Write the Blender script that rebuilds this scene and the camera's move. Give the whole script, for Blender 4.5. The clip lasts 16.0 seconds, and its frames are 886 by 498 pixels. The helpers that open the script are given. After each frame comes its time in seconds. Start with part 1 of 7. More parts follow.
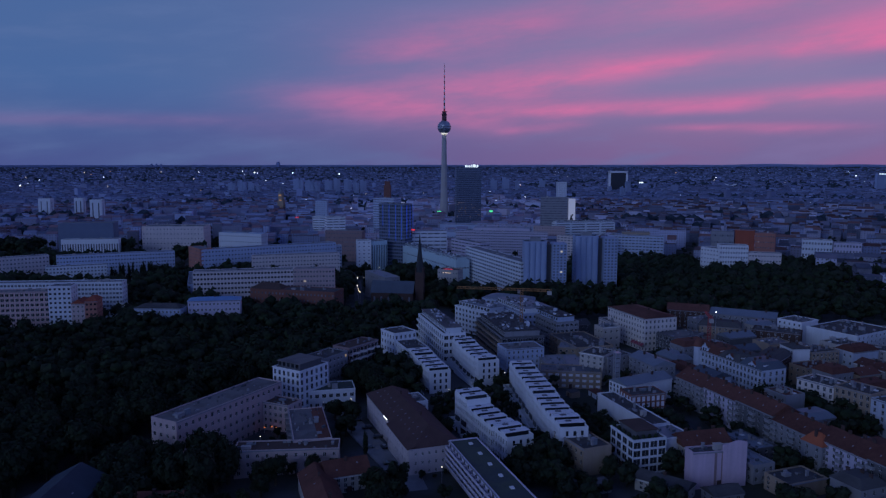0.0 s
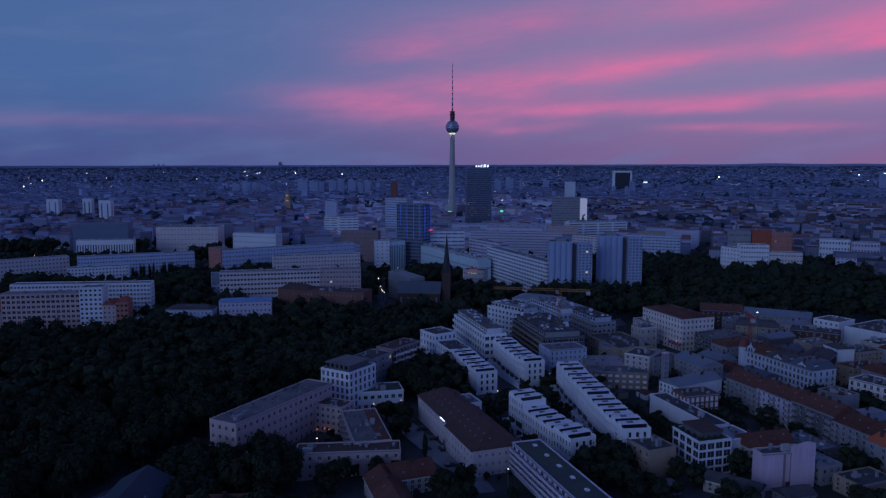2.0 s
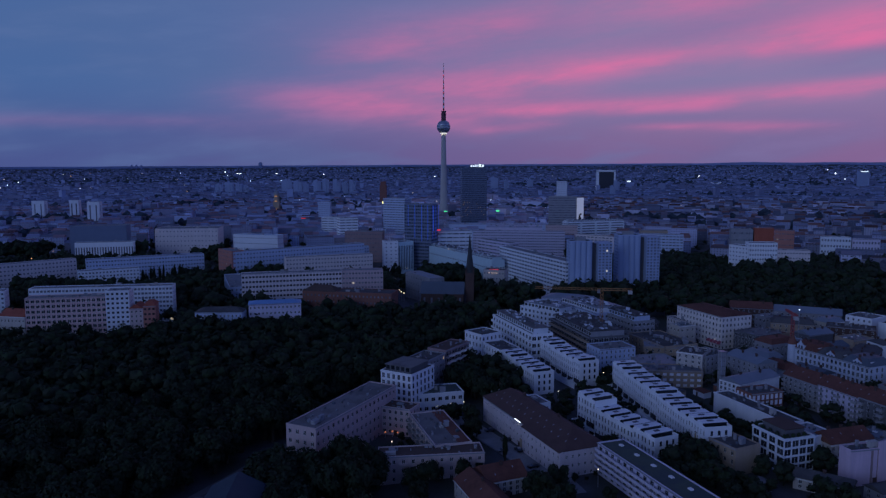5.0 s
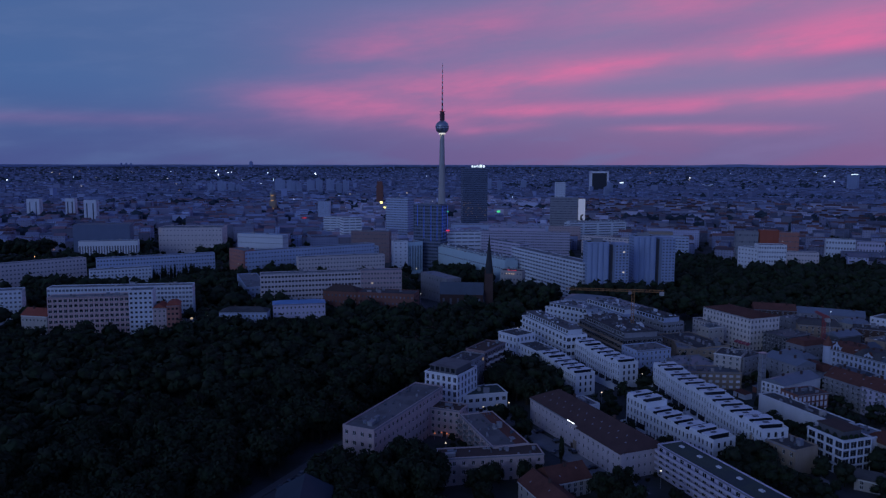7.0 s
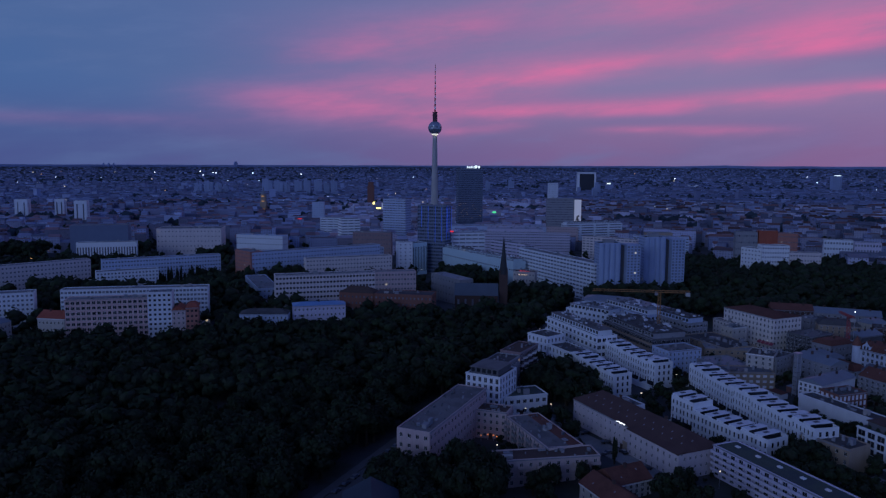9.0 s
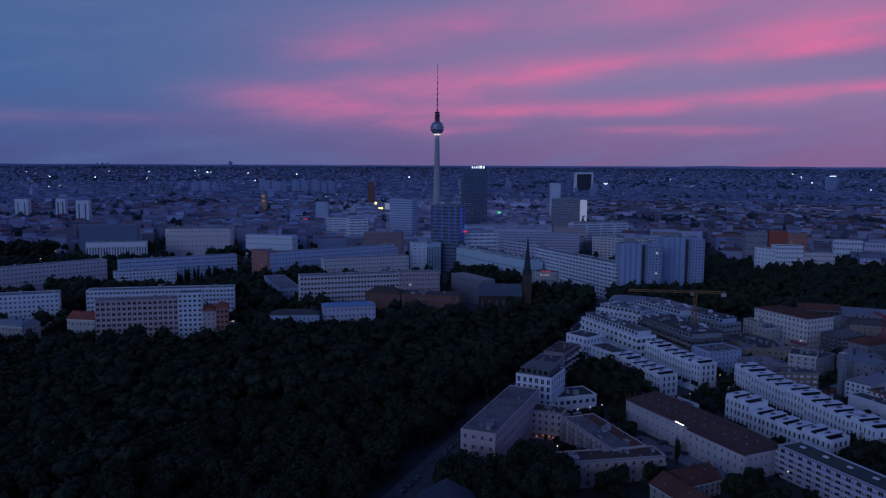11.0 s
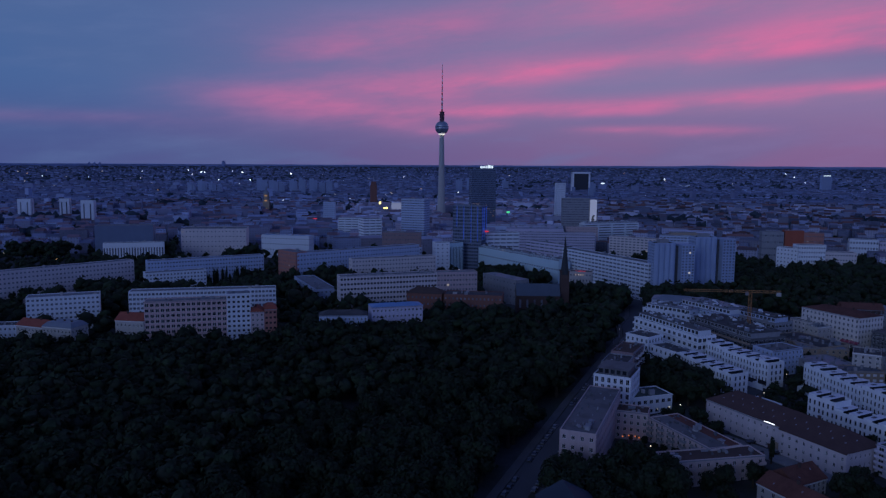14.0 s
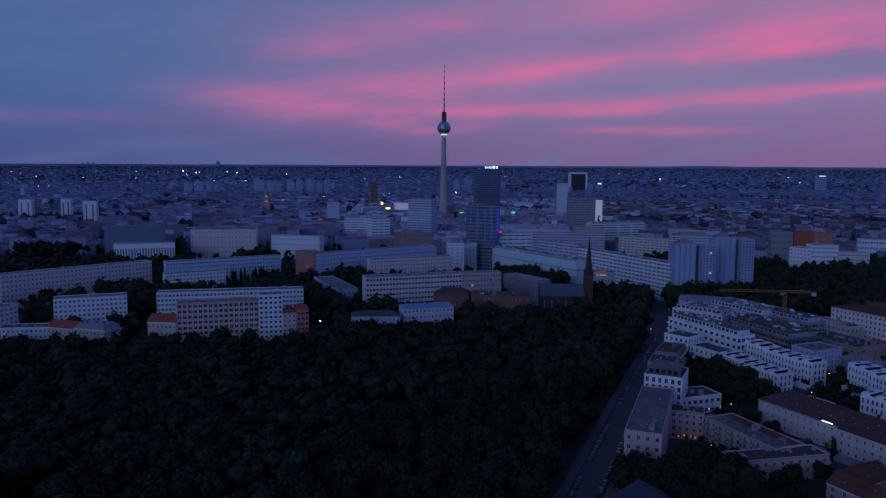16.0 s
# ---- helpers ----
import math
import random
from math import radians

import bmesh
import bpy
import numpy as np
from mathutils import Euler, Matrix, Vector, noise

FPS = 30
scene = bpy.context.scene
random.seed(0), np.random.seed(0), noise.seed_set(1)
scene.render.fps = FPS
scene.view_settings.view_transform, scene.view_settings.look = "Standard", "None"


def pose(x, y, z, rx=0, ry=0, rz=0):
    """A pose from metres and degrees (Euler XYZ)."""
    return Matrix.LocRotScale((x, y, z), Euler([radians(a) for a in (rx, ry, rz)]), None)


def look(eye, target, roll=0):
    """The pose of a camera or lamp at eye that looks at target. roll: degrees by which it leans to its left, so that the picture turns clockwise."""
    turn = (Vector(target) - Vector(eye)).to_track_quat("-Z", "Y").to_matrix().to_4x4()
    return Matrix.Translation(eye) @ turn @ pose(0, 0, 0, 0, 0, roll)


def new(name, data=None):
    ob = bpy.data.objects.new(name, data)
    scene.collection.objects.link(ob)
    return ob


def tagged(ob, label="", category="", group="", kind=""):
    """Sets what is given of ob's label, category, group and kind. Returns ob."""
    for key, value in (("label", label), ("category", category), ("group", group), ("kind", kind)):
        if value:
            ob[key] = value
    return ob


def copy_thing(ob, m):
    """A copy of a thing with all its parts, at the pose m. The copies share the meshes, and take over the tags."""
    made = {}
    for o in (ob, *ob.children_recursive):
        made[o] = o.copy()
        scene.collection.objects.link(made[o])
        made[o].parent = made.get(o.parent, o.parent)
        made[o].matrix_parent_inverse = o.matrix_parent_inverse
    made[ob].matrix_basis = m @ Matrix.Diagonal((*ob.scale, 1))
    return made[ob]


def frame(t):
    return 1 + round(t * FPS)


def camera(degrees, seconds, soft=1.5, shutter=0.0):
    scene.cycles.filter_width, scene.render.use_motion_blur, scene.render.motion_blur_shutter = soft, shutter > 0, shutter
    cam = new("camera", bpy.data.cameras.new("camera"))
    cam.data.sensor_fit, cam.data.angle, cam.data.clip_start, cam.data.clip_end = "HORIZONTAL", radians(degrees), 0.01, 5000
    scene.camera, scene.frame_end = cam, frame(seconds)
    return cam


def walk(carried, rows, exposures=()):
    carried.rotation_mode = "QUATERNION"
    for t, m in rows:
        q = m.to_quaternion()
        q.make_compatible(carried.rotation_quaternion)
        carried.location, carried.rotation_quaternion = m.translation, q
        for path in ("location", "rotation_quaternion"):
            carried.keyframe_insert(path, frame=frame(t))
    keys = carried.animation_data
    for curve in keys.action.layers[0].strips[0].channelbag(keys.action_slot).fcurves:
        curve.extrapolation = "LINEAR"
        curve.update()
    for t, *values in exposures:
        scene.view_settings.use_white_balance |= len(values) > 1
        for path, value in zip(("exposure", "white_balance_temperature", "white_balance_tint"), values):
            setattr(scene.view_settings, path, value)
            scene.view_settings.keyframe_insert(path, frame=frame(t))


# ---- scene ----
cam = camera(61.9, 16.0, soft=1.3)
PATH = [
    (0, (99.83, -2.274, 129.728), (99.716, -0.29, 129.502), 0.2),
    (0.5, (94.432, -2.252, 129.738), (94.319, -0.268, 129.514), 0.3),
    (1, (88.925, -2.2, 129.753), (88.813, -0.216, 129.528), 0.2),
    (1.5, (83.234, -2.159, 129.766), (83.122, -0.175, 129.54), 0.2),
    (2, (77.377, -2.167, 129.77), (77.266, -0.183, 129.544), 0.1),
    (2.5, (71.391, -2.174, 129.765), (71.286, -0.189, 129.539), 0.1),
    (3, (65.252, -2.138, 129.761), (65.148, -0.153, 129.534), 0.1),
    (3.5, (59.005, -2.061, 129.765), (58.915, -0.076, 129.538), 0.1),
    (5.8, (29.627, -1.647, 129.925), (29.596, 0.34, 129.699), 0.1),
    (6, (27.066, -1.613, 129.929), (27.035, 0.374, 129.704), 0.3),
    (6.5, (20.637, -1.527, 129.938), (20.614, 0.46, 129.713), 0.3),
    (7, (14.164, -1.414, 129.958), (14.152, 0.574, 129.732), 0.3),
    (7.5, (7.65, -1.232, 129.987), (7.651, 0.755, 129.762), 0.3),
    (8, (1.11, -0.986, 130.024), (1.124, 1.001, 129.799), 0.3),
    (8.5, (-5.419, -0.725, 130.055), (-5.393, 1.262, 129.83), 0.4),
    (9, (-11.958, -0.446, 130.071), (-11.921, 1.541, 129.847), 0.4),
    (11.5, (-44.596, 1.13, 130.184), (-44.531, 3.116, 129.96), 0.5),
    (12, (-51.153, 1.439, 130.191), (-51.083, 3.425, 129.967), 0.5),
    (12.5, (-57.75, 1.735, 130.189), (-57.675, 3.721, 129.965), 0.5),
    (13, (-64.342, 2.059, 130.184), (-64.264, 4.045, 129.959), 0.5),
    (13.5, (-70.951, 2.434, 130.177), (-70.865, 4.42, 129.953), 0.5),
    (14, (-77.604, 2.845, 130.168), (-77.511, 4.831, 129.943), 0.5),
    (14.5, (-84.218, 3.201, 130.155), (-84.117, 5.186, 129.931), 0.5),
    (15, (-90.805, 3.529, 130.143), (-90.698, 5.513, 129.919), 0.5),
    (15.5, (-97.428, 3.897, 130.135), (-97.317, 5.881, 129.91), 0.4),
    (16, (-104.086, 4.292, 130.136), (-103.969, 6.276, 129.912), 0.5),
]
walk(cam, [(t, look(e, a, r)) for t, e, a, r in PATH], exposures=[(0.0, 0.05), (8.0, 0.02), (16.0, -0.03)])


# ---- world and light ----
def node(nt, kind, x=0, **inputs):
    n = nt.nodes.new(kind)
    for k, v in inputs.items():
        n.inputs[int(k[1:])].default_value = v
    return n


def mth(nt, op, a, b=None, c=None, clamp=False):
    n = nt.nodes.new("ShaderNodeMath")
    n.operation, n.use_clamp = op, clamp
    for i, v in enumerate((a, b, c)):
        if v is None:
            continue
        if isinstance(v, (int, float)):
            n.inputs[i].default_value = v
        else:
            nt.links.new(v, n.inputs[i])
    return n.outputs[0]


def ramp01(nt, v, lo, hi):
    n = nt.nodes.new("ShaderNodeMapRange")
    n.interpolation_type = "SMOOTHSTEP"
    nt.links.new(v, n.inputs[0])
    n.inputs[1].default_value, n.inputs[2].default_value = lo, hi
    return n.outputs[0]


def mixc(nt, f, a, b):
    n = nt.nodes.new("ShaderNodeMix")
    n.data_type = "RGBA"
    for i, v in ((0, f), (6, a), (7, b)):
        if isinstance(v, (int, float)):
            n.inputs[i].default_value = v
        elif isinstance(v, tuple):
            n.inputs[i].default_value = (*v, 1)
        else:
            nt.links.new(v, n.inputs[i])
    return n.outputs[2]


world = bpy.data.worlds.new("dusk_sky")
scene.world = world
world.use_nodes = True
nt = world.node_tree
bg = nt.nodes["Background"]
tc = nt.nodes.new("ShaderNodeTexCoord")
sep = nt.nodes.new("ShaderNodeSeparateXYZ")
nt.links.new(tc.outputs["Generated"], sep.inputs[0])
sx, sy, sz = sep.outputs
az = mth(nt, "ARCTAN2", sx, sy)
el = sz
# soft large cloud noise, stretched along the horizon and leaning upwards to the right
lean = mth(nt, "SUBTRACT", el, mth(nt, "MULTIPLY", az, 0.085))
com = nt.nodes.new("ShaderNodeCombineXYZ")
nt.links.new(mth(nt, "MULTIPLY", az, 3.4), com.inputs[0])
nt.links.new(mth(nt, "MULTIPLY", lean, 15.0), com.inputs[1])


def cloud_noise(scale, detail, rough=0.55):
    n = nt.nodes.new("ShaderNodeTexNoise")
    nt.links.new(com.outputs[0], n.inputs["Vector"])
    n.inputs["Scale"].default_value, n.inputs["Detail"].default_value, n.inputs["Roughness"].default_value = scale, detail, rough
    return n.outputs[0]


n1 = cloud_noise(1.1, 3.0, 0.5)
n2 = cloud_noise(2.2, 6.0, 0.58)
wob = mth(nt, "MULTIPLY", mth(nt, "SUBTRACT", n1, 0.5), 0.026)
elw = mth(nt, "ADD", el, wob)


def streak(e0, slope, bend, width, a0, a1, a2, a3):
    """A lit cloud streak: height e0 + slope * azimuth + bend * azimuth squared, fading in over a0..a1 and out over a2..a3."""
    mid = mth(nt, "MULTIPLY_ADD", mth(nt, "MULTIPLY_ADD", az, bend, slope), az, e0)
    d = mth(nt, "DIVIDE", mth(nt, "SUBTRACT", elw, mid), width)
    g = mth(nt, "POWER", 2.718, mth(nt, "MULTIPLY", mth(nt, "MULTIPLY", d, d), -1.0))
    g = mth(nt, "MULTIPLY", g, ramp01(nt, az, a0, a1))
    return mth(nt, "MULTIPLY", g, mth(nt, "SUBTRACT", 1.0, ramp01(nt, az, a2, a3)))


total = None
for e0, slope, bend, width, amount, *span in (
        (0.107, 0.109, -0.047, 0.020, 0.36, -0.30, 0.04, 0.90, 1.3),
        (0.104, 0.109, -0.047, 0.010, 0.32, -0.04, 0.16, 0.45, 0.75),
        (0.071, 0.009, 0.059, 0.010, 0.56, -0.06, 0.10, 0.60, 0.9),
        (0.056, -0.190, -0.235, 0.017, 0.26, -0.38, -0.12, -0.03, 0.07),
        (0.084, 0.040, 0.000, 0.034, 0.26, -0.40, -0.02, 0.06, 0.26),
        (0.044, 0.011, 0.000, 0.006, 0.36, 0.18, 0.28, 0.36, 0.5),
        (0.044, 0.078, 0.000, 0.006, 0.24, 0.00, 0.04, 0.10, 0.16),
        (0.172, 0.209, 0.150, 0.018, 0.28, -0.24, -0.06, 0.03, 0.16),
        (0.168, 0.080, 0.000, 0.045, 0.17, -0.34, -0.02, 0.20, 0.5),
        (0.122, 0.121, -0.057, 0.017, 0.48, 0.24, 0.52, 0.90, 1.2),
        (0.205, 0.013, 0.000, 0.026, 0.46, 0.05, 0.34, 0.90, 1.2),
        (0.060, 0.000, 0.000, 0.070, 0.10, 0.00, 0.50, 1.00, 1.3),
        (0.049, -0.012, 0.000, 0.009, 0.09, -0.80, -0.50, -0.42, -0.2)):
    s = mth(nt, "MULTIPLY", streak(e0, slope, bend, width, *span), amount)
    total = s if total is None else mth(nt, "ADD", total, s)
total = mth(nt, "MULTIPLY", total, mth(nt, "MULTIPLY_ADD", ramp01(nt, n2, 0.30, 0.68), 0.62, 0.52), clamp=True)
side = ramp01(nt, az, -0.55, 0.40)
low = mixc(nt, side, (0.066, 0.090, 0.262), (0.200, 0.122, 0.280))
high = mixc(nt, side, (0.064, 0.132, 0.325), (0.205, 0.188, 0.366))
base = mixc(nt, ramp01(nt, el, 0.0, 0.11), low, high)
base = mixc(nt, mth(nt, "MULTIPLY", ramp01(nt, n1, 0.40, 0.68), 0.45), base, (0.084, 0.141, 0.320))
base = mixc(nt, mth(nt, "MULTIPLY", ramp01(nt, n2, 0.45, 0.75), 0.20), base, (0.135, 0.197, 0.412))
sky = mixc(nt, total, base, (0.71, 0.165, 0.36))
# overhead and behind the camera the sky is a clear blue, brightest low down
front = mth(nt, "MULTIPLY", ramp01(nt, sy, 0.0, 0.55), mth(nt, "SUBTRACT", 1.0, ramp01(nt, el, 0.22, 0.45)))
rest = mixc(nt, ramp01(nt, el, 0.0, 0.50), (0.182, 0.300, 0.850), (0.036, 0.063, 0.220))
sky = mixc(nt, front, rest, sky)
nt.links.new(sky, bg.inputs[0])
bg.inputs[1].default_value = 1.0

sun = new("dusk_sun", bpy.data.lights.new("dusk_sun", "SUN"))
sun.data.energy, sun.data.angle, sun.data.color = 0.40, radians(30), (0.475, 0.64, 1.0)
sun.matrix_world = look((-150, -200, 80), (0, 0, 0))


# ---- materials ----
def material(name, color, rough=0.8, var=0.25, scale=0.15, grain=2.0, bump=0.15, metal=0.0, spread=0.0, streaks=0.0, second=None):
    """Weathered surface: large stains, fine grain, optional vertical streaks and a random tone per thing or piece."""
    m = bpy.data.materials.new(name)
    m.use_nodes = True
    t = m.node_tree
    p = t.nodes["Principled BSDF"]
    co = t.nodes.new("ShaderNodeTexCoord")
    mp = t.nodes.new("ShaderNodeMapping")
    t.links.new(co.outputs["Object"], mp.inputs[0])

    def ns(sc, det, vec=None):
        n = t.nodes.new("ShaderNodeTexNoise")
        t.links.new(vec or mp.outputs[0], n.inputs["Vector"])
        n.inputs["Scale"].default_value, n.inputs["Detail"].default_value = sc, det
        return n.outputs[0]
    big, fine = ns(scale, 4.0), ns(grain, 3.0)
    v = mth(t, "ADD", mth(t, "MULTIPLY", mth(t, "SUBTRACT", big, 0.5), 2 * var), mth(t, "MULTIPLY", mth(t, "SUBTRACT", fine, 0.5), var))
    if streaks:
        mp2 = t.nodes.new("ShaderNodeMapping")
        mp2.inputs["Scale"].default_value = (1.0, 1.0, 0.06)
        t.links.new(co.outputs["Object"], mp2.inputs[0])
        v = mth(t, "ADD", v, mth(t, "MULTIPLY", mth(t, "SUBTRACT", ns(0.8, 3.0, mp2.outputs[0]), 0.5), 2 * streaks))
    if spread:
        oi = t.nodes.new("ShaderNodeObjectInfo")
        ge = t.nodes.new("ShaderNodeNewGeometry")
        r = mth(t, "FRACT", mth(t, "ADD", oi.outputs["Random"], ge.outputs["Random Per Island"]))
        v = mth(t, "ADD", v, mth(t, "MULTIPLY", mth(t, "SUBTRACT", r, 0.5), 2 * spread))
    k = mth(t, "ADD", v, 1.0)
    col = t.nodes.new("ShaderNodeRGB")
    col.outputs[0].default_value = (*color, 1)
    c = col.outputs[0]
    if second:
        if spread:
            c = mixc(t, ramp01(t, mth(t, "FRACT", mth(t, "MULTIPLY", r, 7.31)), 0.3, 0.7), c, second)
        else:
            c = mixc(t, ramp01(t, big, 0.42, 0.62), c, second)
    vm = t.nodes.new("ShaderNodeVectorMath")
    vm.operation = "SCALE"
    t.links.new(c, vm.inputs[0])
    t.links.new(mth(t, "MAXIMUM", k, 0.15), vm.inputs["Scale"])
    t.links.new(vm.outputs[0], p.inputs["Base Color"])
    p.inputs["Roughness"].default_value, p.inputs["Metallic"].default_value = rough, metal
    p.inputs["Specular IOR Level"].default_value = 0.5 if rough < 0.65 else 0.12
    if bump:
        b = t.nodes.new("ShaderNodeBump")
        b.inputs["Strength"].default_value, b.inputs["Distance"].default_value = bump, 0.05
        t.links.new(fine, b.inputs["Height"])
        t.links.new(b.outputs[0], p.inputs["Normal"])
    return m


def glow(name, color, strength):
    m = bpy.data.materials.new(name)
    m.use_nodes = True
    p = m.node_tree.nodes["Principled BSDF"]
    p.inputs["Base Color"].default_value = (*[min(1, c) for c in color], 1)
    p.inputs["Emission Color"].default_value = (*color, 1)
    p.inputs["Emission Strength"].default_value = strength
    return m


def window_glass(name, share, warm=(1.0, 0.62, 0.28), power=0.5, tone=((0.012, 0.016, 0.022), (0.05, 0.055, 0.065))):
    """Reflecting panes, dark unless given a paler tone; a small share of the rooms behind them is lit."""
    m = bpy.data.materials.new(name)
    m.use_nodes = True
    t = m.node_tree
    p = t.nodes["Principled BSDF"]
    oi = t.nodes.new("ShaderNodeObjectInfo")
    ge = t.nodes.new("ShaderNodeNewGeometry")
    r = mth(t, "FRACT", mth(t, "MULTIPLY", mth(t, "ADD", oi.outputs["Random"], ge.outputs["Random Per Island"]), 17.7))
    lit = mth(t, "GREATER_THAN", r, 1.0 - share)
    t.links.new(mixc(t, r, tone[0], tone[1]), p.inputs["Base Color"])
    p.inputs["Emission Color"].default_value = (*warm, 1)
    t.links.new(mth(t, "MULTIPLY", lit, power), p.inputs["Emission Strength"])
    p.inputs["Roughness"].default_value = 0.12
    return m


WHITE = material("white_render", (0.75, 0.76, 0.78), 0.75, 0.10, 0.2, 1.5, 0.1, streaks=0.08)
WHITEBLUE = material("pale_panel", (0.66, 0.69, 0.73), 0.7, 0.12, 0.15, 1.2, 0.1, streaks=0.12)
BEIGE = material("beige_panel", (0.64, 0.57, 0.56), 0.8, 0.14, 0.15, 1.2, 0.1, streaks=0.12)
PINK = material("pink_render", (0.48, 0.37, 0.37), 0.85, 0.14, 0.15, 1.5, 0.1, streaks=0.12)
ROSE = material("rose_firewall", (0.60, 0.46, 0.54), 0.85, 0.14, 0.12, 1.0, 0.1, streaks=0.18)
OCHRE = material("ochre_render", (0.36, 0.28, 0.21), 0.85, 0.18, 0.2, 1.5, 0.15, streaks=0.15)
CREAM = material("cream_render", (0.48, 0.44, 0.40), 0.85, 0.15, 0.2, 1.5, 0.15, streaks=0.15)
GREY = material("grey_render", (0.28, 0.28, 0.30), 0.85, 0.18, 0.2, 1.5, 0.15, streaks=0.15)
DARKGREY = material("dark_facade", (0.13, 0.13, 0.14), 0.7, 0.2, 0.2, 1.5, 0.1, streaks=0.1)
BLUEGREY = material("bluegrey_panel", (0.42, 0.49, 0.63), 0.6, 0.12, 0.1, 1.0, 0.1, streaks=0.12)
LILAC = material("lilac_panel", (0.54, 0.50, 0.60), 0.75, 0.12, 0.1, 1.0, 0.1, streaks=0.12)
TEAL = material("teal_glass_facade", (0.52, 0.66, 0.70), 0.4, 0.12, 0.1, 1.0, 0.05, streaks=0.1)
BLACKGLASS = material("black_glass", (0.025, 0.028, 0.035), 0.4, 0.15, 0.1, 1.0, 0.0)
DEEPBLUE = material("dark_blue_facade", (0.145, 0.18, 0.26), 0.3, 0.15, 0.1, 1.0, 0.05)
BRIGHTBRICK = material("bright_terracotta_brick", (0.37, 0.105, 0.068), 0.9, 0.18, 0.1, 2.0, 0.2, streaks=0.1)
BRICK = material("red_brick", (0.22, 0.105, 0.085), 0.9, 0.2, 0.2, 3.0, 0.3, streaks=0.1)
DARKBRICK = material("dark_brick", (0.095, 0.062, 0.055), 0.9, 0.2, 0.2, 3.0, 0.3)
REDPAINT = material("terracotta_render", (0.41, 0.185, 0.15), 0.85, 0.15, 0.2, 1.5, 0.1, streaks=0.1)
BITUMEN = material("bitumen_roof", (0.11, 0.105, 0.105), 0.9, 0.35, 0.12, 1.5, 0.2, second=(0.07, 0.068, 0.07))
GRAVEL = material("gravel_roof", (0.21, 0.197, 0.195), 0.95, 0.3, 0.1, 2.0, 0.3, second=(0.14, 0.13, 0.13))
TILE = material("red_roof_tiles", (0.155, 0.066, 0.050), 0.85, 0.45, 0.12, 3.0, 0.5, spread=0.22, streaks=0.25)
BROWNTILE = material("brown_roof_tiles", (0.10, 0.068, 0.058), 0.85, 0.25, 0.2, 4.0, 0.5)
METALROOF = material("zinc_roof", (0.19, 0.215, 0.25), 0.5, 0.2, 0.15, 1.5, 0.1)
BLUEROOF = material("blue_metal_roof", (0.16, 0.30, 0.52), 0.5, 0.15, 0.2, 1.0, 0.1)
# plain red that stands for the glow at the office foot
REDGLOWTINT = material("red_glow_tint", (0.34, 0.09, 0.12), 0.8, 0.15, 0.5, 3.0, 0.0)
ORANGE = material("orange_tiles", (0.42, 0.12, 0.06), 0.85, 0.2, 0.2, 3.0, 0.3)
CONCRETE = material("concrete", (0.42, 0.40, 0.38), 0.8, 0.12, 0.05, 0.8, 0.15, streaks=0.12)
STEEL = material("stainless_steel", (0.42, 0.44, 0.48), 0.35, 0.08, 0.3, 2.0, 0.05, metal=0.7)
ANTENNARED = material("antenna_red", (0.28, 0.035, 0.03), 0.6, 0.1, 0.3, 2.0)
ANTENNAWHITE = material("antenna_white", (0.72, 0.70, 0.70), 0.6, 0.1, 0.3, 2.0)
FRAME = material("window_frame_white", (0.72, 0.72, 0.72), 0.5, 0.05, 0.5, 3.0, 0.0)
GLASS = window_glass("window_glass", 0.0007)
# far panes: tone raised to paint in the weaker contrast of distance
GLASSFAR = window_glass("far_window_glass_paled", 0.0015, warm=(1.0, 0.78, 0.5), power=0.4, tone=((0.10, 0.11, 0.135), (0.24, 0.255, 0.29)))
GLASSHOTEL = window_glass("hotel_window_glass", 0.0, tone=((0.05, 0.06, 0.09), (0.10, 0.12, 0.16)))
ASPHALT = material("asphalt", (0.102, 0.105, 0.112), 0.85, 0.25, 0.08, 2.0, 0.15)
PAVING = material("paving", (0.130, 0.128, 0.126), 0.9, 0.25, 0.12, 2.5, 0.2)
EARTH = material("city_ground", (0.085, 0.088, 0.092), 0.95, 0.4, 0.03, 0.5, 0.2, second=(0.045, 0.050, 0.038))
LEAF = material("foliage", (0.024, 0.037, 0.019), 0.8, 0.50, 0.055, 0.35, 0.0, spread=0.13, second=(0.028, 0.035, 0.023))
BARK = material("bark", (0.07, 0.055, 0.04), 0.95, 0.3, 0.8, 5.0, 0.5)
CARPAINT = material("car_paint", (0.14, 0.145, 0.155), 0.3, 0.1, 0.3, 3.0, 0.0, spread=0.9)
RUBBER = material("rubber", (0.02, 0.02, 0.02), 0.9, 0.1, 1.0, 5.0)
CRANEPAINT = material("crane_yellow", (0.36, 0.16, 0.05), 0.6, 0.15, 0.5, 3.0)
CRANERED = material("crane_red", (0.38, 0.06, 0.06), 0.6, 0.15, 0.5, 3.0)
# far walls and roofs: aerial haze is painted in as blue, low contrast
FARWALL = material("far_walls_haze_tint", (0.37, 0.425, 0.60), 0.85, 0.15, 0.05, 0.5, 0.0, spread=0.34, second=(0.22, 0.22, 0.31))
FARROOF = material("far_roofs_haze_tint", (0.20, 0.225, 0.33), 0.85, 0.25, 0.05, 0.5, 0.0, spread=0.5, second=(0.22, 0.135, 0.15))
OLDWALL = material("old_walls_haze_tint", (0.205, 0.23, 0.345), 0.85, 0.2, 0.05, 0.5, 0.0, spread=0.6, second=(0.36, 0.36, 0.46))
OLDROOF = material("old_roofs_haze_tint", (0.145, 0.15, 0.20), 0.85, 0.25, 0.05, 0.5, 0.0, spread=0.55, second=(0.165, 0.090, 0.085))
